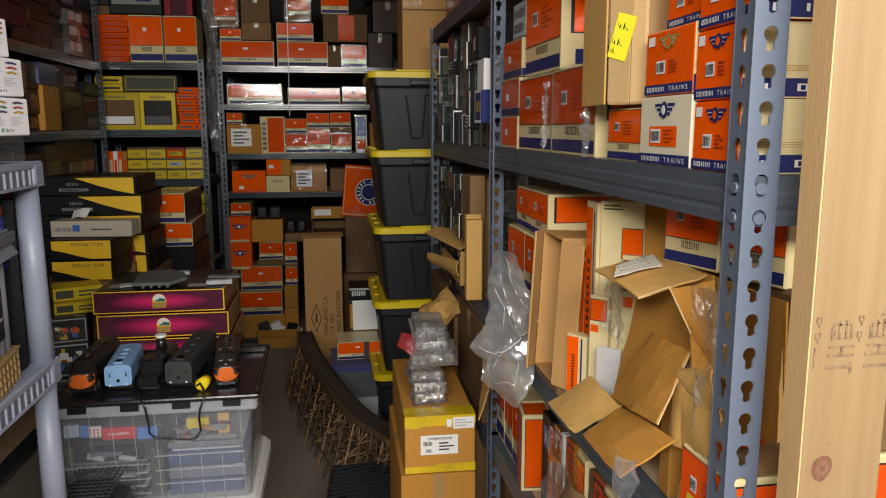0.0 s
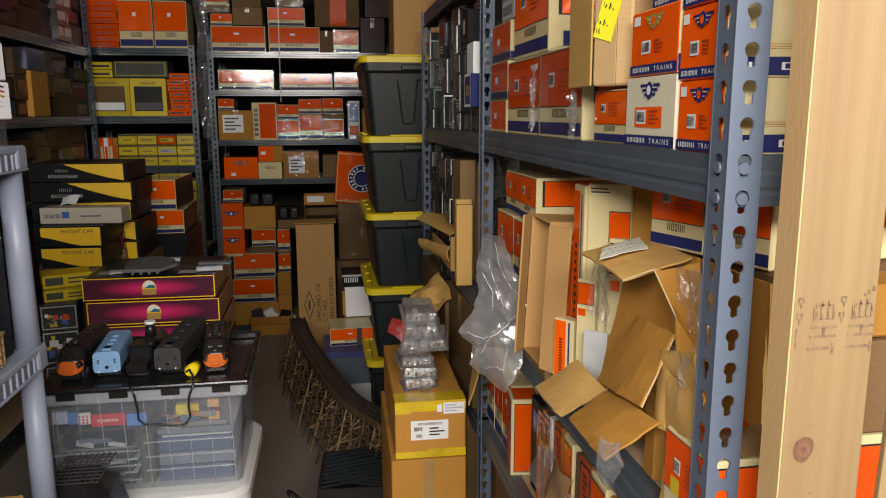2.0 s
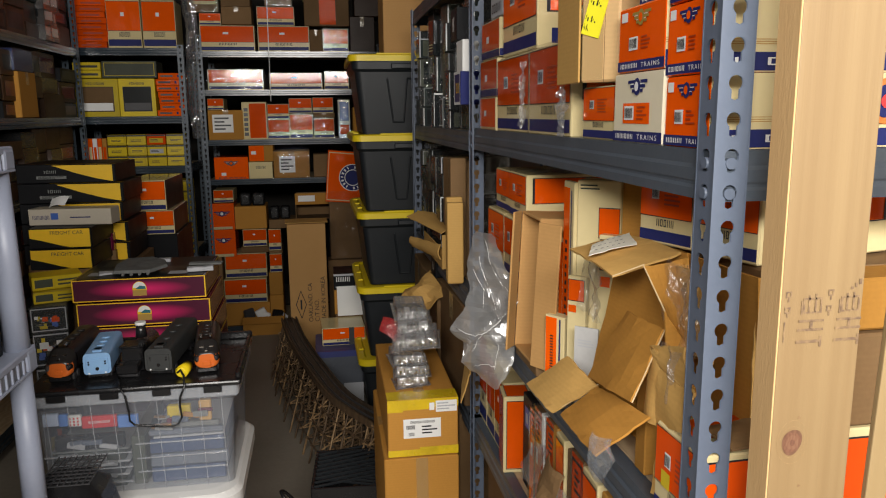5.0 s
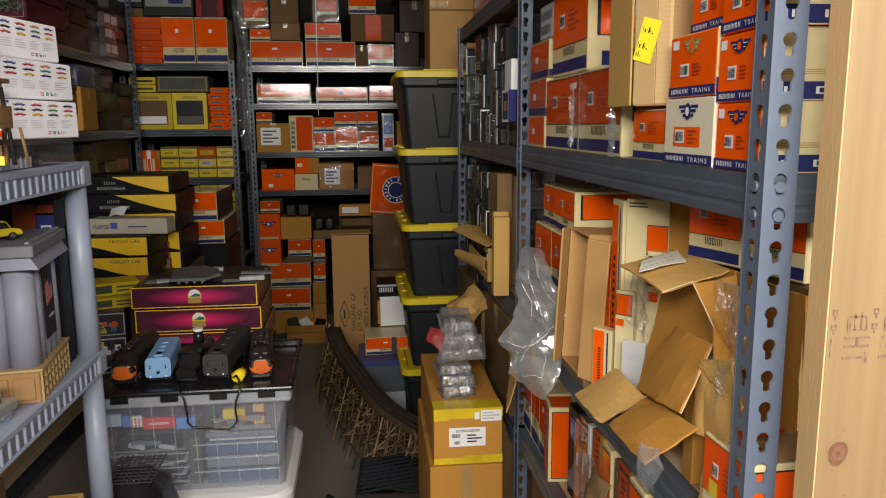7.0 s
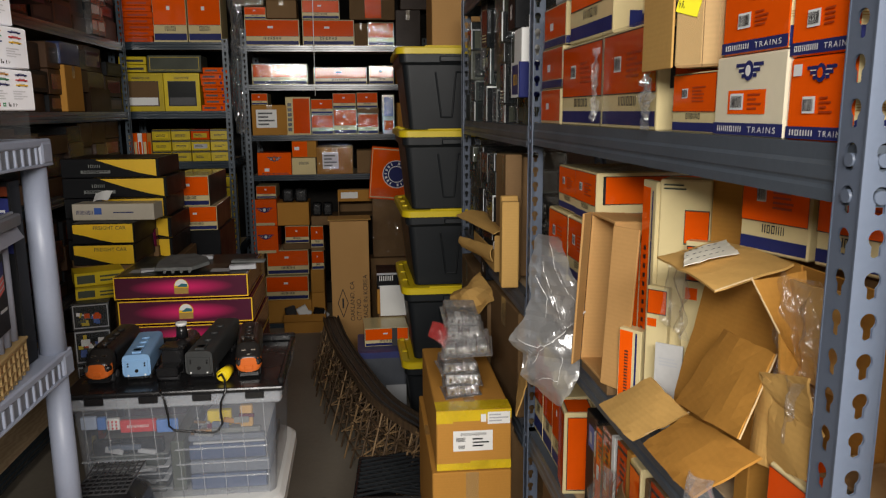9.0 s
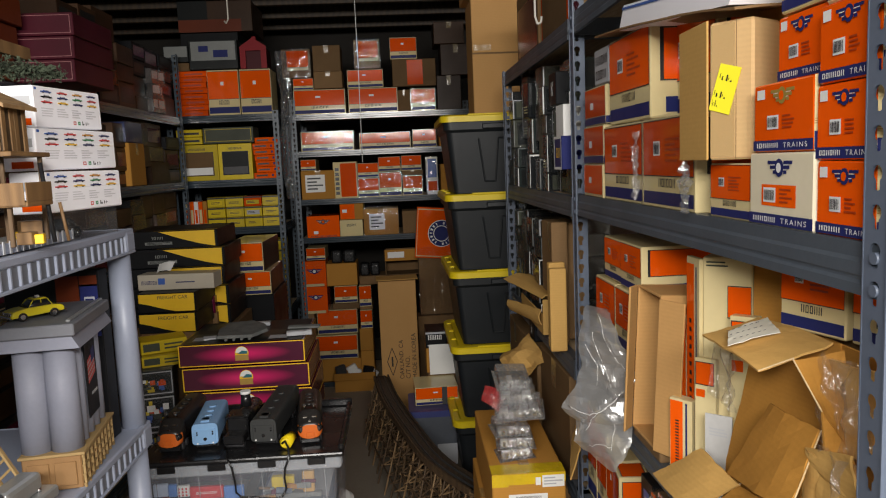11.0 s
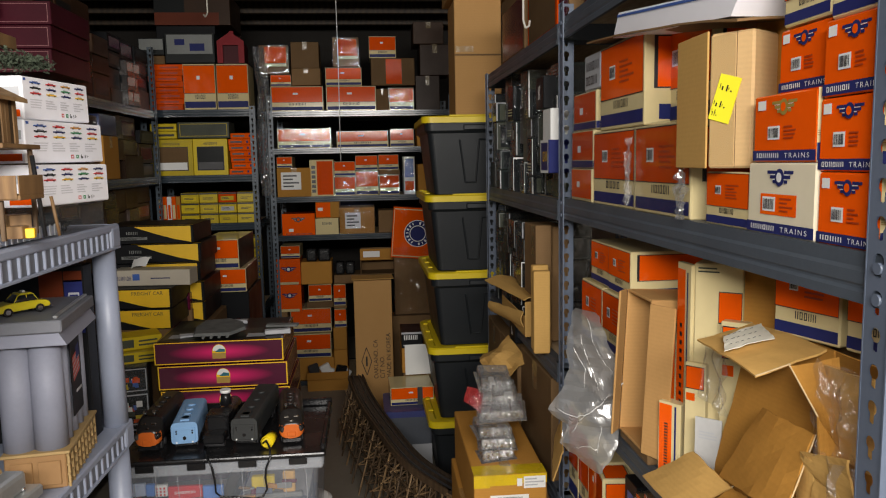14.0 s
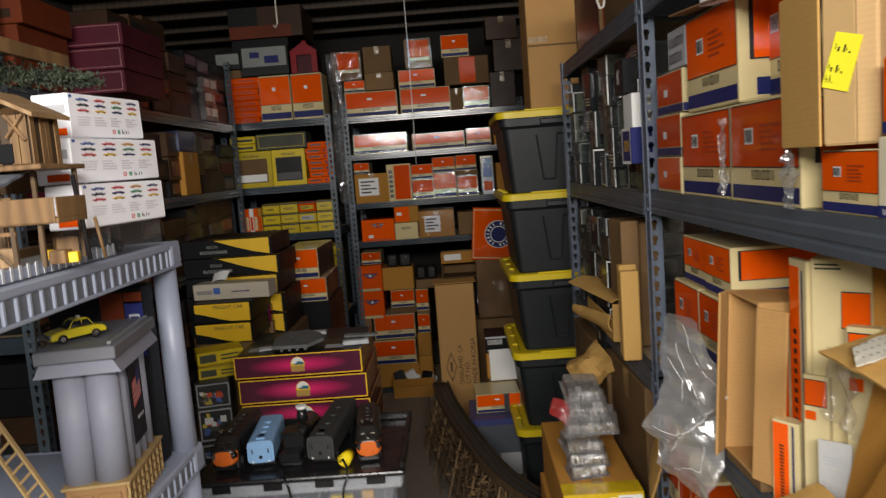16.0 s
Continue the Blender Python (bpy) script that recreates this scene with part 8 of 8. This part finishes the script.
        decal(bx, "F", dm, [(u + 0.02, v - 0.012, u + 0.042, v + 0.012), (u + 0.105, v - 0.012, u + 0.127, v + 0.012)], INK, "tyre_print", 2)
    decal(bx, "F", dm, [q for c in range(4) for q in lines(4, 0.09 + c * 0.215, 0.26, 0.26 + c * 0.215, 0.5, c)], surf("pale_grey_print", (0.70, 0.70, 0.74), 0.5), "small_print", 1)
    decal(bx, "F", dm, frame_rects(0.53, 0.1, 0.57, 0.19, 0.008, 0.02), RED, "round_mark", 1)
    decal(bx, "F", dm, frame_rects(0.6, 0.1, 0.635, 0.19, 0.01, 0.03), surf("green_print", (0.05, 0.3, 0.12), 0.4), "icon_outline", 1)
    decal(bx, "F", dm, [(0.665, 0.1, 0.675, 0.2), (0.68, 0.1, 0.695, 0.15), (0.72, 0.1, 0.73, 0.18), (0.75, 0.1, 0.755, 0.18), (0.755, 0.135, 0.77, 0.15)], INK, "icon_print", 1)
    decal(bx, "L", dm, [(0.3, 0.55, 0.92, 0.75)], GREYPRINT, "dark_label", 1)
    decal(bx, "L", dm, [(0.3, 0.06, 0.9, 0.22)], ORANGE_OLD, "train_picture", 1)
    decal(bx, "F", dm, [(0.02, 0.9, 0.05, 0.96)], BLUE, "corner_mark", 1)
thing("clear_display_case", box(0, 0.17, 0, 0.085, 0, 0.0515, 0.003), film("display_case_plastic", (0.7, 0.72, 0.75), 0.03, 0.08, 8, 0.05, 0.05, 0.3), pose(-0.483, 1.46, 1.4425, 0, 0, 84), "clear plastic display case under white boxes", "display case")
# flat wagon and timber mine model on the top tier
fw = thing("model_flat_deck", None, None, pose(-0.50, 1.165, 1.4435, 0, 0, 90), "grey model deck with a pale railing", "model scenery")
part("deck", box(0, 0.34, 0, 0.10, 0.0, 0.012, 0.002), surf("deck_grey", (0.36, 0.37, 0.36), 0.5, 0, 0.15), fw)
part("railing", box(0, 0.34, -0.003, 0.0, 0.0, 0.016, 0.0005), RESIN, fw)
for k in range(18):
    part("rail_post", box(0.004 + k * 0.0192, 0.009 + k * 0.0192, -0.0045, -0.003, 0.0, 0.019, 0), GREYPRINT, fw)
part("small_drum", cyl((0.20, 0.03, 0.012), (0.20, 0.03, 0.026), 0.008, 0.008, 12), YELLOW, fw)
mn = thing("model_mine_tower", None, None, pose(0, 0, 0), "tan wooden model mine building on thin posts", "model building")
DZ = 1.4565
for x, y, top in ((-0.507, 1.235, 1.515), (-0.470, 1.235, 1.515), (-0.507, 1.298, 1.585), (-0.60, 1.235, 1.585), (-0.60, 1.36, 1.585), (-0.478, 1.355, 1.585), (-0.56, 1.30, 1.585)):
    part("tower_post", box(x, x + 0.006, y, y + 0.006, DZ, top, 0.0008), TRESTLE, mn)
part("tower_post", cyl((-0.438, 1.30, DZ), (-0.446, 1.295, 1.575), 0.0032, 0.0032, 8), BLACKPL, mn, "dark round post")
part("tower_post", cyl((-0.424, 1.315, DZ), (-0.430, 1.31, 1.515), 0.0025, 0.0025, 8), TANWOOD, mn)
part("platform", box(-0.525, -0.437, 1.228, 1.305, 1.513, 1.520, 0.001), TANWOOD, mn)
part("platform_side", box(-0.525, -0.440, 1.226, 1.2275, 1.515, 1.547, 0.0005), TANWOOD, mn)
part("platform_side", box(-0.4385, -0.437, 1.228, 1.305, 1.520, 1.547, 0.0005), TANWOOD, mn)
part("shed_roof", bent_flap("a", ((-0.64, 1.205, 1.556), (-0.505, 1.205, 1.556), (-0.505, 1.29, 1.582), (-0.64, 1.29, 1.582)), STICK, "", 0.004, 0.002), RESIN_DARK, mn, "grey sloping shed roof")
part("floor_plate", box(-0.63, -0.466, 1.255, 1.375, 1.585, 1.592, 0.001), TANWOOD, mn)
# solid block; the shade of the open cabin is put into its dark colour
part("cabin", box(-0.61, -0.492, 1.287, 1.36, 1.592, 1.662, 0.001), DARKWOOD, mn, "solid dark block for the shade inside the cabin")
for k in (0, 1, 4, 5, 7, 8):
    part("cabin_board", box(-0.61 + k * 0.0131, -0.598 + k * 0.0131, 1.2825, 1.2848, 1.594, 1.660, 0.0004), TANWOOD, mn)
for k in (0, 2, 3, 5):
    part("cabin_board", box(-0.4918, -0.4895, 1.286 + k * 0.0123, 1.297 + k * 0.0123, 1.594, 1.660, 0.0004), TANWOOD, mn)
# black panel in place of the doorway's shade
part("cabin_opening", box(-0.545, -0.515, 1.2805, 1.2822, 1.596, 1.622, 0), BLACK, mn, "doorway shade painted as a black panel")
for a, b in (((-0.605, 1.594), (-0.555, 1.66)), ((-0.555, 1.594), (-0.605, 1.66)), ((-0.52, 1.63), (-0.495, 1.66)), ((-0.495, 1.625), (-0.52, 1.66))):
    part("brace", cyl((a[0], 1.279, a[1]), (b[0], 1.279, b[1]), 0.0025, 0.0025, 5), TANWOOD, mn)
part("cabin_roof", prism([(-0.625, 1.655), (-0.551, 1.692), (-0.478, 1.655), (-0.478, 1.661), (-0.551, 1.698), (-0.625, 1.661)], 0.10), STICK, mn).matrix_local = pose(0, 1.272, 0)
for z in (1.500, 1.545):
    part("cross_rail", box(-0.60, -0.50, 1.2355, 1.2395, z, z + 0.005, 0), TANWOOD, mn)
part("brace", cyl((-0.60, 1.237, DZ + 0.005), (-0.51, 1.237, 1.55), 0.0025, 0.0025, 5), TRESTLE, mn)
part("brace", cyl((-0.51, 1.237, DZ + 0.005), (-0.60, 1.237, 1.55), 0.0025, 0.0025, 5), TRESTLE, mn)
for k, (x, y, w, h, ml) in enumerate(((-0.475, 1.262, 0.022, 0.018, TANWOOD), (-0.455, 1.27, 0.014, 0.014, YELLOW), (-0.535, 1.25, 0.02, 0.026, STICK), (-0.50, 1.33, 0.03, 0.03, TANWOOD), (-0.57, 1.27, 0.025, 0.02, ORANGE_OLD))):
    thing("model_cargo", box(0, w, 0, w, 0, h, 0.001), ml, pose(x, y, DZ + 0.0006, 0, 0, 12 * k), "small wooden model crate on the deck", "model part", "model cargo on the deck")
wc = thing("wooden_crate", None, None, pose(-0.82, 1.43, 1.4435), "pale wooden slatted crate at the back of the shelf", "crate")
for z in (0.0, 0.112, 0.224, 0.336):
    part("crate_rail", box(0, 0.2, 0, 0.012, z, z + 0.024, 0.001), TANWOOD, wc)
    part("crate_rail", box(0.188, 0.2, 0.012, 0.25, z, z + 0.024, 0.001), TANWOOD, wc)
for k in range(6):
    part("crate_slat", box(0.02 + k * 0.03, 0.034 + k * 0.03, 0.012, 0.018, 0, 0.345, 0.001), TANWOOD, wc)
gr = bmesh.new()
rr = random.Random(9)
for k in range(2600):
    t = rr.random() ** 0.8
    p = Vector((-0.76 + 0.215 * t, 1.46 + 0.16 * t, 1.768 - 0.02 * t)) + Vector((rr.gauss(0, 0.018), rr.gauss(0, 0.018), rr.gauss(0, 0.013))) * (1.15 - 0.75 * t)
    u, v = Vector((rr.uniform(-1, 1), rr.uniform(-1, 1), rr.uniform(-1, 1))).normalized() * 0.007, Vector((rr.uniform(-1, 1), rr.uniform(-1, 1), rr.uniform(-1, 1))).normalized() * 0.007
    gr.faces.new([gr.verts.new(p), gr.verts.new(p + u), gr.verts.new(p + v)])
thing("model_tree", gr, GREEN, pose(0, 0, -0.003), "dark green model tree laid over the models", "model tree")

# model bank on the second tier
Z2 = 1.0365
BW = 0.116
bk = thing("model_bank", None, None, pose(-0.583, 1.364, Z2, 0, 0, 8), "grey model bank with round columns on a tan lattice base", "model building")
TAN = surf("tan_base", (0.25, 0.135, 0.05), 0.6, 0, 0.15)
TANL = surf("tan_lattice", (0.33, 0.22, 0.09), 0.6, 0, 0.15)
part("base", box(0.024, BW, 0, 0.20, 0, 0.058, 0.002), TAN, bk)
for z in (0.004, 0.02, 0.036, 0.052):
    part("lattice_rail", box(BW + 0.0005, BW + 0.0045, 0, 0.20, z, z + 0.004, 0.0005), TANL, bk)
for k in range(9):
    part("lattice_post", box(BW + 0.0008, BW + 0.0048, 0.002 + k * 0.0242, 0.006 + k * 0.0242, 0.0, 0.058, 0.0005), TANL, bk)
part("base_cap", box(0.020, BW + 0.007, -0.004, 0.205, 0.058, 0.063, 0.001), TANL, bk)
part("base_panel", box(0.032, 0.066, -0.0035, 0.0, 0.008, 0.048, 0.001), TAN, bk)
part("base_panel", box(0.074, 0.108, -0.0035, 0.0, 0.008, 0.048, 0.001), TAN, bk)
part("hall", box(0.030, BW - 0.015, 0.05, 0.19, 0.063, 0.245, 0.002), BANK, bk)
for k in range(2):
    part("column", cyl((BW - 0.0265 - k * 0.0465, 0.030, 0.063), (BW - 0.0265 - k * 0.0465, 0.030, 0.24), 0.0262, 0.0245, 28), BANK, bk)
for k in range(4):
    part("pilaster", cyl((BW - 0.012, 0.066 + k * 0.038, 0.063), (BW - 0.012, 0.066 + k * 0.038, 0.24), 0.010, 0.010, 14), BANK, bk)
part("eave", prism([(0.006, 0.24), (BW + 0.018, 0.24), (BW + 0.006, 0.262), (0.018, 0.262)], 0.22), BANK, bk).matrix_local = pose(0, -0.012, 0)
part("roof_slab", box(0.012, BW + 0.014, -0.02, 0.215, 0.262, 0.282, 0.002), surf("dark_roof_grey", (0.15, 0.155, 0.175), 0.5, spec=0.3), bk)
part("roof_bead", box(BW - 0.003, BW + 0.004, 0.0, 0.21, 0.282, 0.286, 0.001), SILVER, bk)
part("flag_poster", box(BW - 0.0015, BW, 0.075, 0.142, 0.095, 0.225, 0), BLACK, bk, "dark poster with a red striped flag")
fb = bmesh.new()
for k in range(5):
    z = 0.165 + k * 0.009
    fb.faces.new([fb.verts.new(q) for q in ((BW + 0.0004, 0.085, z - 0.012), (BW + 0.0004, 0.132, z), (BW + 0.0004, 0.132, z + 0.006), (BW + 0.0004, 0.085, z - 0.006))])
part("flag_stripes", fb, surf("flag_red", (0.5, 0.08, 0.07), 0.5), bk)
fb = bmesh.new()
for k in range(4):
    z = 0.1712 + k * 0.009
    fb.faces.new([fb.verts.new(q) for q in ((BW + 0.0003, 0.085, z - 0.012), (BW + 0.0003, 0.132, z), (BW + 0.0003, 0.132, z + 0.003), (BW + 0.0003, 0.085, z - 0.009))])
part("pale_stripes", fb, GREYPRINT, bk)
fb = bmesh.new()
fb.faces.new([fb.verts.new(q) for q in ((BW + 0.0007, 0.110, 0.186), (BW + 0.0007, 0.133, 0.192), (BW + 0.0007, 0.133, 0.214), (BW + 0.0007, 0.110, 0.208))])
part("blue_canton", fb, NAVY, bk)
part("poster_line", box(BW + 0.0001, BW + 0.0004, 0.10, 0.135, 0.13, 0.135, 0), GREYPRINT, bk)
def toy_car(m, paint, label):
    """A die-cast saloon: lofted body with bonnet, glasshouse, grille, lamps, bumpers and wheels; its front at local x = 0."""
    t = thing("toy_car", None, None, m, label, "toy car")
    low = [(0.0, 0.010), (0.002, 0.017), (0.012, 0.0195), (0.028, 0.021), (0.064, 0.021), (0.080, 0.019), (0.085, 0.015), (0.085, 0.008), (0.0, 0.006)]
    part("car_body", soft(prism(low, 0.038), 0.0022, 2), paint, t)
    rings = []
    for z, x0, x1, i in ((0.020, 0.024, 0.070, 0.002), (0.026, 0.031, 0.066, 0.004), (0.031, 0.036, 0.061, 0.0065), (0.0335, 0.041, 0.056, 0.010)):
        rings.append([(x + x0, y + i, z) for x, y in rounded(x1 - x0, 0.038 - 2 * i, 0.005, 3)])
    roof = loft(rings)
    for f in roof.faces:
        f.smooth = True
    part("glasshouse", roof, GLASSDARK, t, "dark glossy windows")
    part("roof", soft(prism([(0.037, 0.0312), (0.061, 0.0312), (0.058, 0.0345), (0.041, 0.0345)], 0.026), 0.001), paint, t).matrix_local = pose(0, 0.006, 0)
    for y in (0.0045, 0.0310):
        for x0, x1 in ((0.0285, 0.037), (0.0485, 0.0495), (0.066, 0.0605)):
            part("pillar", cyl((x0, y - 0.0012 if y < 0.01 else y + 0.0036, 0.0205), (x1, y + 0.002 if y < 0.01 else y + 0.0005, 0.0318), 0.0009, 0.0009, 5), paint, t)
    part("grille", box(-0.0012, 0.0014, 0.009, 0.029, 0.010, 0.0155, 0.0004), CHROME, t, "chrome grille")
    for y in (0.0055, 0.0325):
        part("headlamp", cyl((-0.0014, y, 0.0132), (0.002, y, 0.0132), 0.0028, 0.0028, 10), CHROME, t)
    part("bumper", box(-0.004, -0.0008, 0.0, 0.038, 0.0062, 0.0098, 0.0012), CHROME, t)
    part("bumper", box(0.0855, 0.0885, 0.0, 0.038, 0.0062, 0.0098, 0.0012), CHROME, t)
    for x in (0.017, 0.067):
        for y in (-0.0006, 0.0326):
            part("wheel", cyl((x, y, 0.0072), (x, y + 0.006, 0.0072), 0.0072, 0.0072, 16), BLACKPL, t)
            part("hub_cap", cyl((x, y - 0.0005 if y < 0.01 else y + 0.0055, 0.0072), (x, y + 0.0004 if y < 0.01 else y + 0.0065, 0.0072), 0.004, 0.004, 12), CHROME, t)
    return t


GLASSDARK = surf("dark_glass", (0.012, 0.014, 0.014), 0.06, 0, 0.1, spec=0.6)
TAXI = surf("taxi_yellow", (0.50, 0.42, 0.015), 0.2, 0, 0.06, coat=0.6)
tx = toy_car(pose(-0.557, 1.385, Z2 + 0.283, 0, 0, 48), TAXI, "yellow toy taxi on the model bank's roof")
part("roof_sign", box(0.047, 0.052, 0.015, 0.023, 0.0345, 0.0375, 0.0005), PAPER, tx, "small white roof sign")
sl = thing("silver_model_engine", None, None, pose(-0.57, 1.10, Z2, 0, 0, -6), "silver unpainted model locomotive chassis", "model train")
part("chassis", box(0, 0.06, 0, 0.24, 0.012, 0.03, 0.003), SILVER, sl)
part("motor_block", box(0.012, 0.048, 0.13, 0.22, 0.03, 0.062, 0.008, 2), SILVER, sl)
part("boiler", cyl((0.03, 0.02, 0.048), (0.03, 0.13, 0.048), 0.018, 0.018, 16), SILVER, sl)
for yy in (0.04, 0.1, 0.16, 0.21):
    part("wheelset", cyl((0.002, yy, 0.014), (0.058, yy, 0.014), 0.014, 0.014, 14), CHROME, sl)
    part("bolt", cyl((0.045, yy, 0.03), (0.045, yy, 0.037), 0.004, 0.004, 8), CHROME, sl)
# orange box: the dark behind the bank put into a black body
bh_ = carton("train_box", "orange box blackened for shade behind a model bank, navy emblem panel", OCAT, pose(-0.68, 1.60, Z2), (0.178, 0.045, 0.338), BLACK)
decal(bh_, "F", (0.178, 0.045, 0.338), [(0.80, 0.62, 0.985, 0.92)], NAVY, "navy_panel", 1)
decal(bh_, "F", (0.178, 0.045, 0.338), frame_rects(0.84, 0.68, 0.95, 0.85, 0.012, 0.012), GREYPRINT, "pale_ring_mark", 2)
decal(bh_, "F", (0.178, 0.045, 0.338), [(0.55, 0.03, 0.79, 0.97), (0.80, 0.91, 0.985, 0.97)], surf("shade_dimmed_orange_print", (0.12, 0.022, 0.006), 0.5, spec=0.2), "orange_edge", 1)
gd = thing("model_girder", None, None, pose(-0.513, 1.31, Z2 + 0.004, 0, -28, 0), "tan model lattice girder leaning on the shelf", "model bridge")
for x in (-0.03, 0.0):
    part("girder_rail", box(x, x + 0.004, 0, 0.008, 0, 0.24, 0.0005), TANL, gd)
for k in range(13):
    part("girder_rung", cyl((-0.028, 0.004, 0.01 + k * 0.018), (0.002, 0.004, 0.018 + k * 0.018), 0.0022, 0.0022, 6), TANL, gd)
toy_car(pose(-0.512, 1.475, 1.4445, 0, 0, 84), surf("black_car_paint", (0.012, 0.012, 0.014), 0.12, 0, 0.1, coat=0.5), "small black toy car in a clear case")
# low tier odds and ends, and a black mesh bag
for k, (x, y, w, d, h, ml) in enumerate(((-0.62, 1.35, 0.15, 0.28, 0.1, CARD), (-0.64, 1.04, 0.17, 0.28, 0.14, PAPER), (-0.83, 1.2, 0.18, 0.4, 0.2, CARD_DARK))):
    bx = carton("cardboard_box" if ml is not PAPER else "picture_box", "small carton on the shelf's low tier", "box", pose(x, y, 0.6015), (w, d, h), ml)
    decal(bx, "R", (w, d, h), [(0.1, 0.2, 0.9, 0.8)], MAROON if ml is PAPER else CARD_PALE, "printed_panel", 1)
for k, (x, y, w, d, h, ml, t) in enumerate(((-0.60, 1.50, 0.05, 0.08, 0.03, YELLOW, 12), (-0.545, 1.52, 0.05, 0.07, 0.035, PAPER, -15), (-0.59, 1.41, 0.06, 0.06, 0.02, LIME, 25), (-0.535, 1.43, 0.045, 0.06, 0.028, CREAM, -8), (-0.57, 1.58, 0.07, 0.03, 0.045, CARD_PALE, 5))):
    pk = carton("small_packet", "small printed parts packet on a carton on the low tier", "packet", pose(x, y, 0.703, 0, 0, t), (w, d, h), ml, "packets on the low tier")
    decal(pk, "T", (w, d, h), [(0.1, 0.15, 0.9, 0.5)], RED if ml is PAPER else CARD, "printed_panel", 1)
    decal(pk, "F", (w, d, h), lines(2, 0.1, 0.2, 0.9, 0.8, k), INK, "small_print", 1)
mg = thing("mesh_bag", None, None, pose(-0.565, 1.71, FL), "black mesh-topped bag standing on the floor", "bag")
part("bag_body", loft([ring(0.2, 0.2, 0.05, 0.0, 0.01), ring(0.2, 0.2, 0.05, 0.5, 0.0), ring(0.2, 0.2, 0.05, 0.6, 0.02), ring(0.2, 0.2, 0.05, 0.63, 0.05)]), BLACKPL, mg)
for k in range(9):
    part("mesh_cord", cyl((0.05, 0.05 + k * 0.018, 0.632), (0.16, 0.05 + k * 0.018, 0.632), 0.0018, 0.0018, 5), GREYPL, mg)
    part("mesh_cord", cyl((0.05 + k * 0.0135, 0.05, 0.633), (0.05 + k * 0.0135, 0.2, 0.633), 0.0018, 0.0018, 5), GREYPL, mg)

# ---- maroon stack and orange boxes high on the side rack ----
for k in range(3):
    dm = (0.35, 0.36, 0.079)
    bx = carton("engine_carton", "maroon carton with a thin pink outline high in the side rack", OCAT, pose(-1.397 + k * 0.004, 2.93, 1.8915 + k * 0.081), dm, surf("dull_maroon_print", (0.060, 0.008, 0.016), 0.35, 0, 0.3, 5, 0.06, 80, tint=0.3, spec=0.2), "high maroon cartons")
    decal(bx, "F", dm, frame_rects(0.03, 0.1, 0.97, 0.9, 0.006, 0.025), surf("pink_line", (0.28, 0.12, 0.12), 0.5), "pink_outline", 1)
# high orange boxes: the side rack's shade put into the print colour
for k in range(3):
    dm = (0.34, 0.3, 0.09)
    bx = carton("train_box", "orange train box high in the side rack", OCAT, pose(-1.57 + k * 0.02, 2.58, 1.8915 + k * 0.092), dm, MATS["shade_dimmed_orange_print"])
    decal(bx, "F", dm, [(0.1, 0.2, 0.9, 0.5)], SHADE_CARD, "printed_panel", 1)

# the dark under the ceiling is put into this box's colours
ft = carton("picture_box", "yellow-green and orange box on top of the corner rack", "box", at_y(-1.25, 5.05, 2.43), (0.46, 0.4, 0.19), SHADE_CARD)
decal(ft, "F", (0.46, 0.4, 0.19), [(0.0, 0.0, 0.85, 0.4)], surf("shade_dimmed_orange_print", (0.12, 0.022, 0.006), 0.5, spec=0.2), "orange_band", 1)
decal(ft, "F", (0.46, 0.4, 0.19), [(0.0, 0.4, 0.4, 1.0)], CHAR, "olive_patch", 1)
carton("shadowed_box", "dark carton on top of the corner rack", "box", at_y(-1.25, 5.07, 2.19), (0.36, 0.4, 0.238), BLACK)

# ---- pull cord and ceiling hook ----
pc = thing("pull_cord_fixture", None, None, pose(-0.105, 4.3, 0), "black ceiling fixture with a thin white pull cord", "ceiling fixture")
part("fixture", box(-0.09, 0.07, -0.06, 0.06, 2.60, 2.78, 0.01, 2), BLACKPL, pc)
part("fixture_label", box(-0.05, -0.01, -0.062, -0.06, 2.605, 2.63, 0), PAPER, pc)
part("pull_cord", tube([(0, -0.03, 2.6), (0.002, -0.03, 2.1), (-0.002, -0.03, 1.57)], 0.0022, 6), PAPER, pc, "thin white cord")
hk2 = bmesh.new()
for p, q in zip(((0, 0, 0.5), (0, 0, 0.02), (-0.012, 0, 0.0)), ((0, 0, 0.02), (-0.012, 0, 0.0), (-0.02, 0, 0.012))):
    bm_cyl(hk2, p, q, 0.004, 0.004, 6)
thing("ceiling_hook", hk2, surf("bright_wire", (0.5, 0.47, 0.4), 0.35, 0.5), pose(-0.72, 4.0, 2.28), "bent wire hook hanging from the ceiling", "hook")
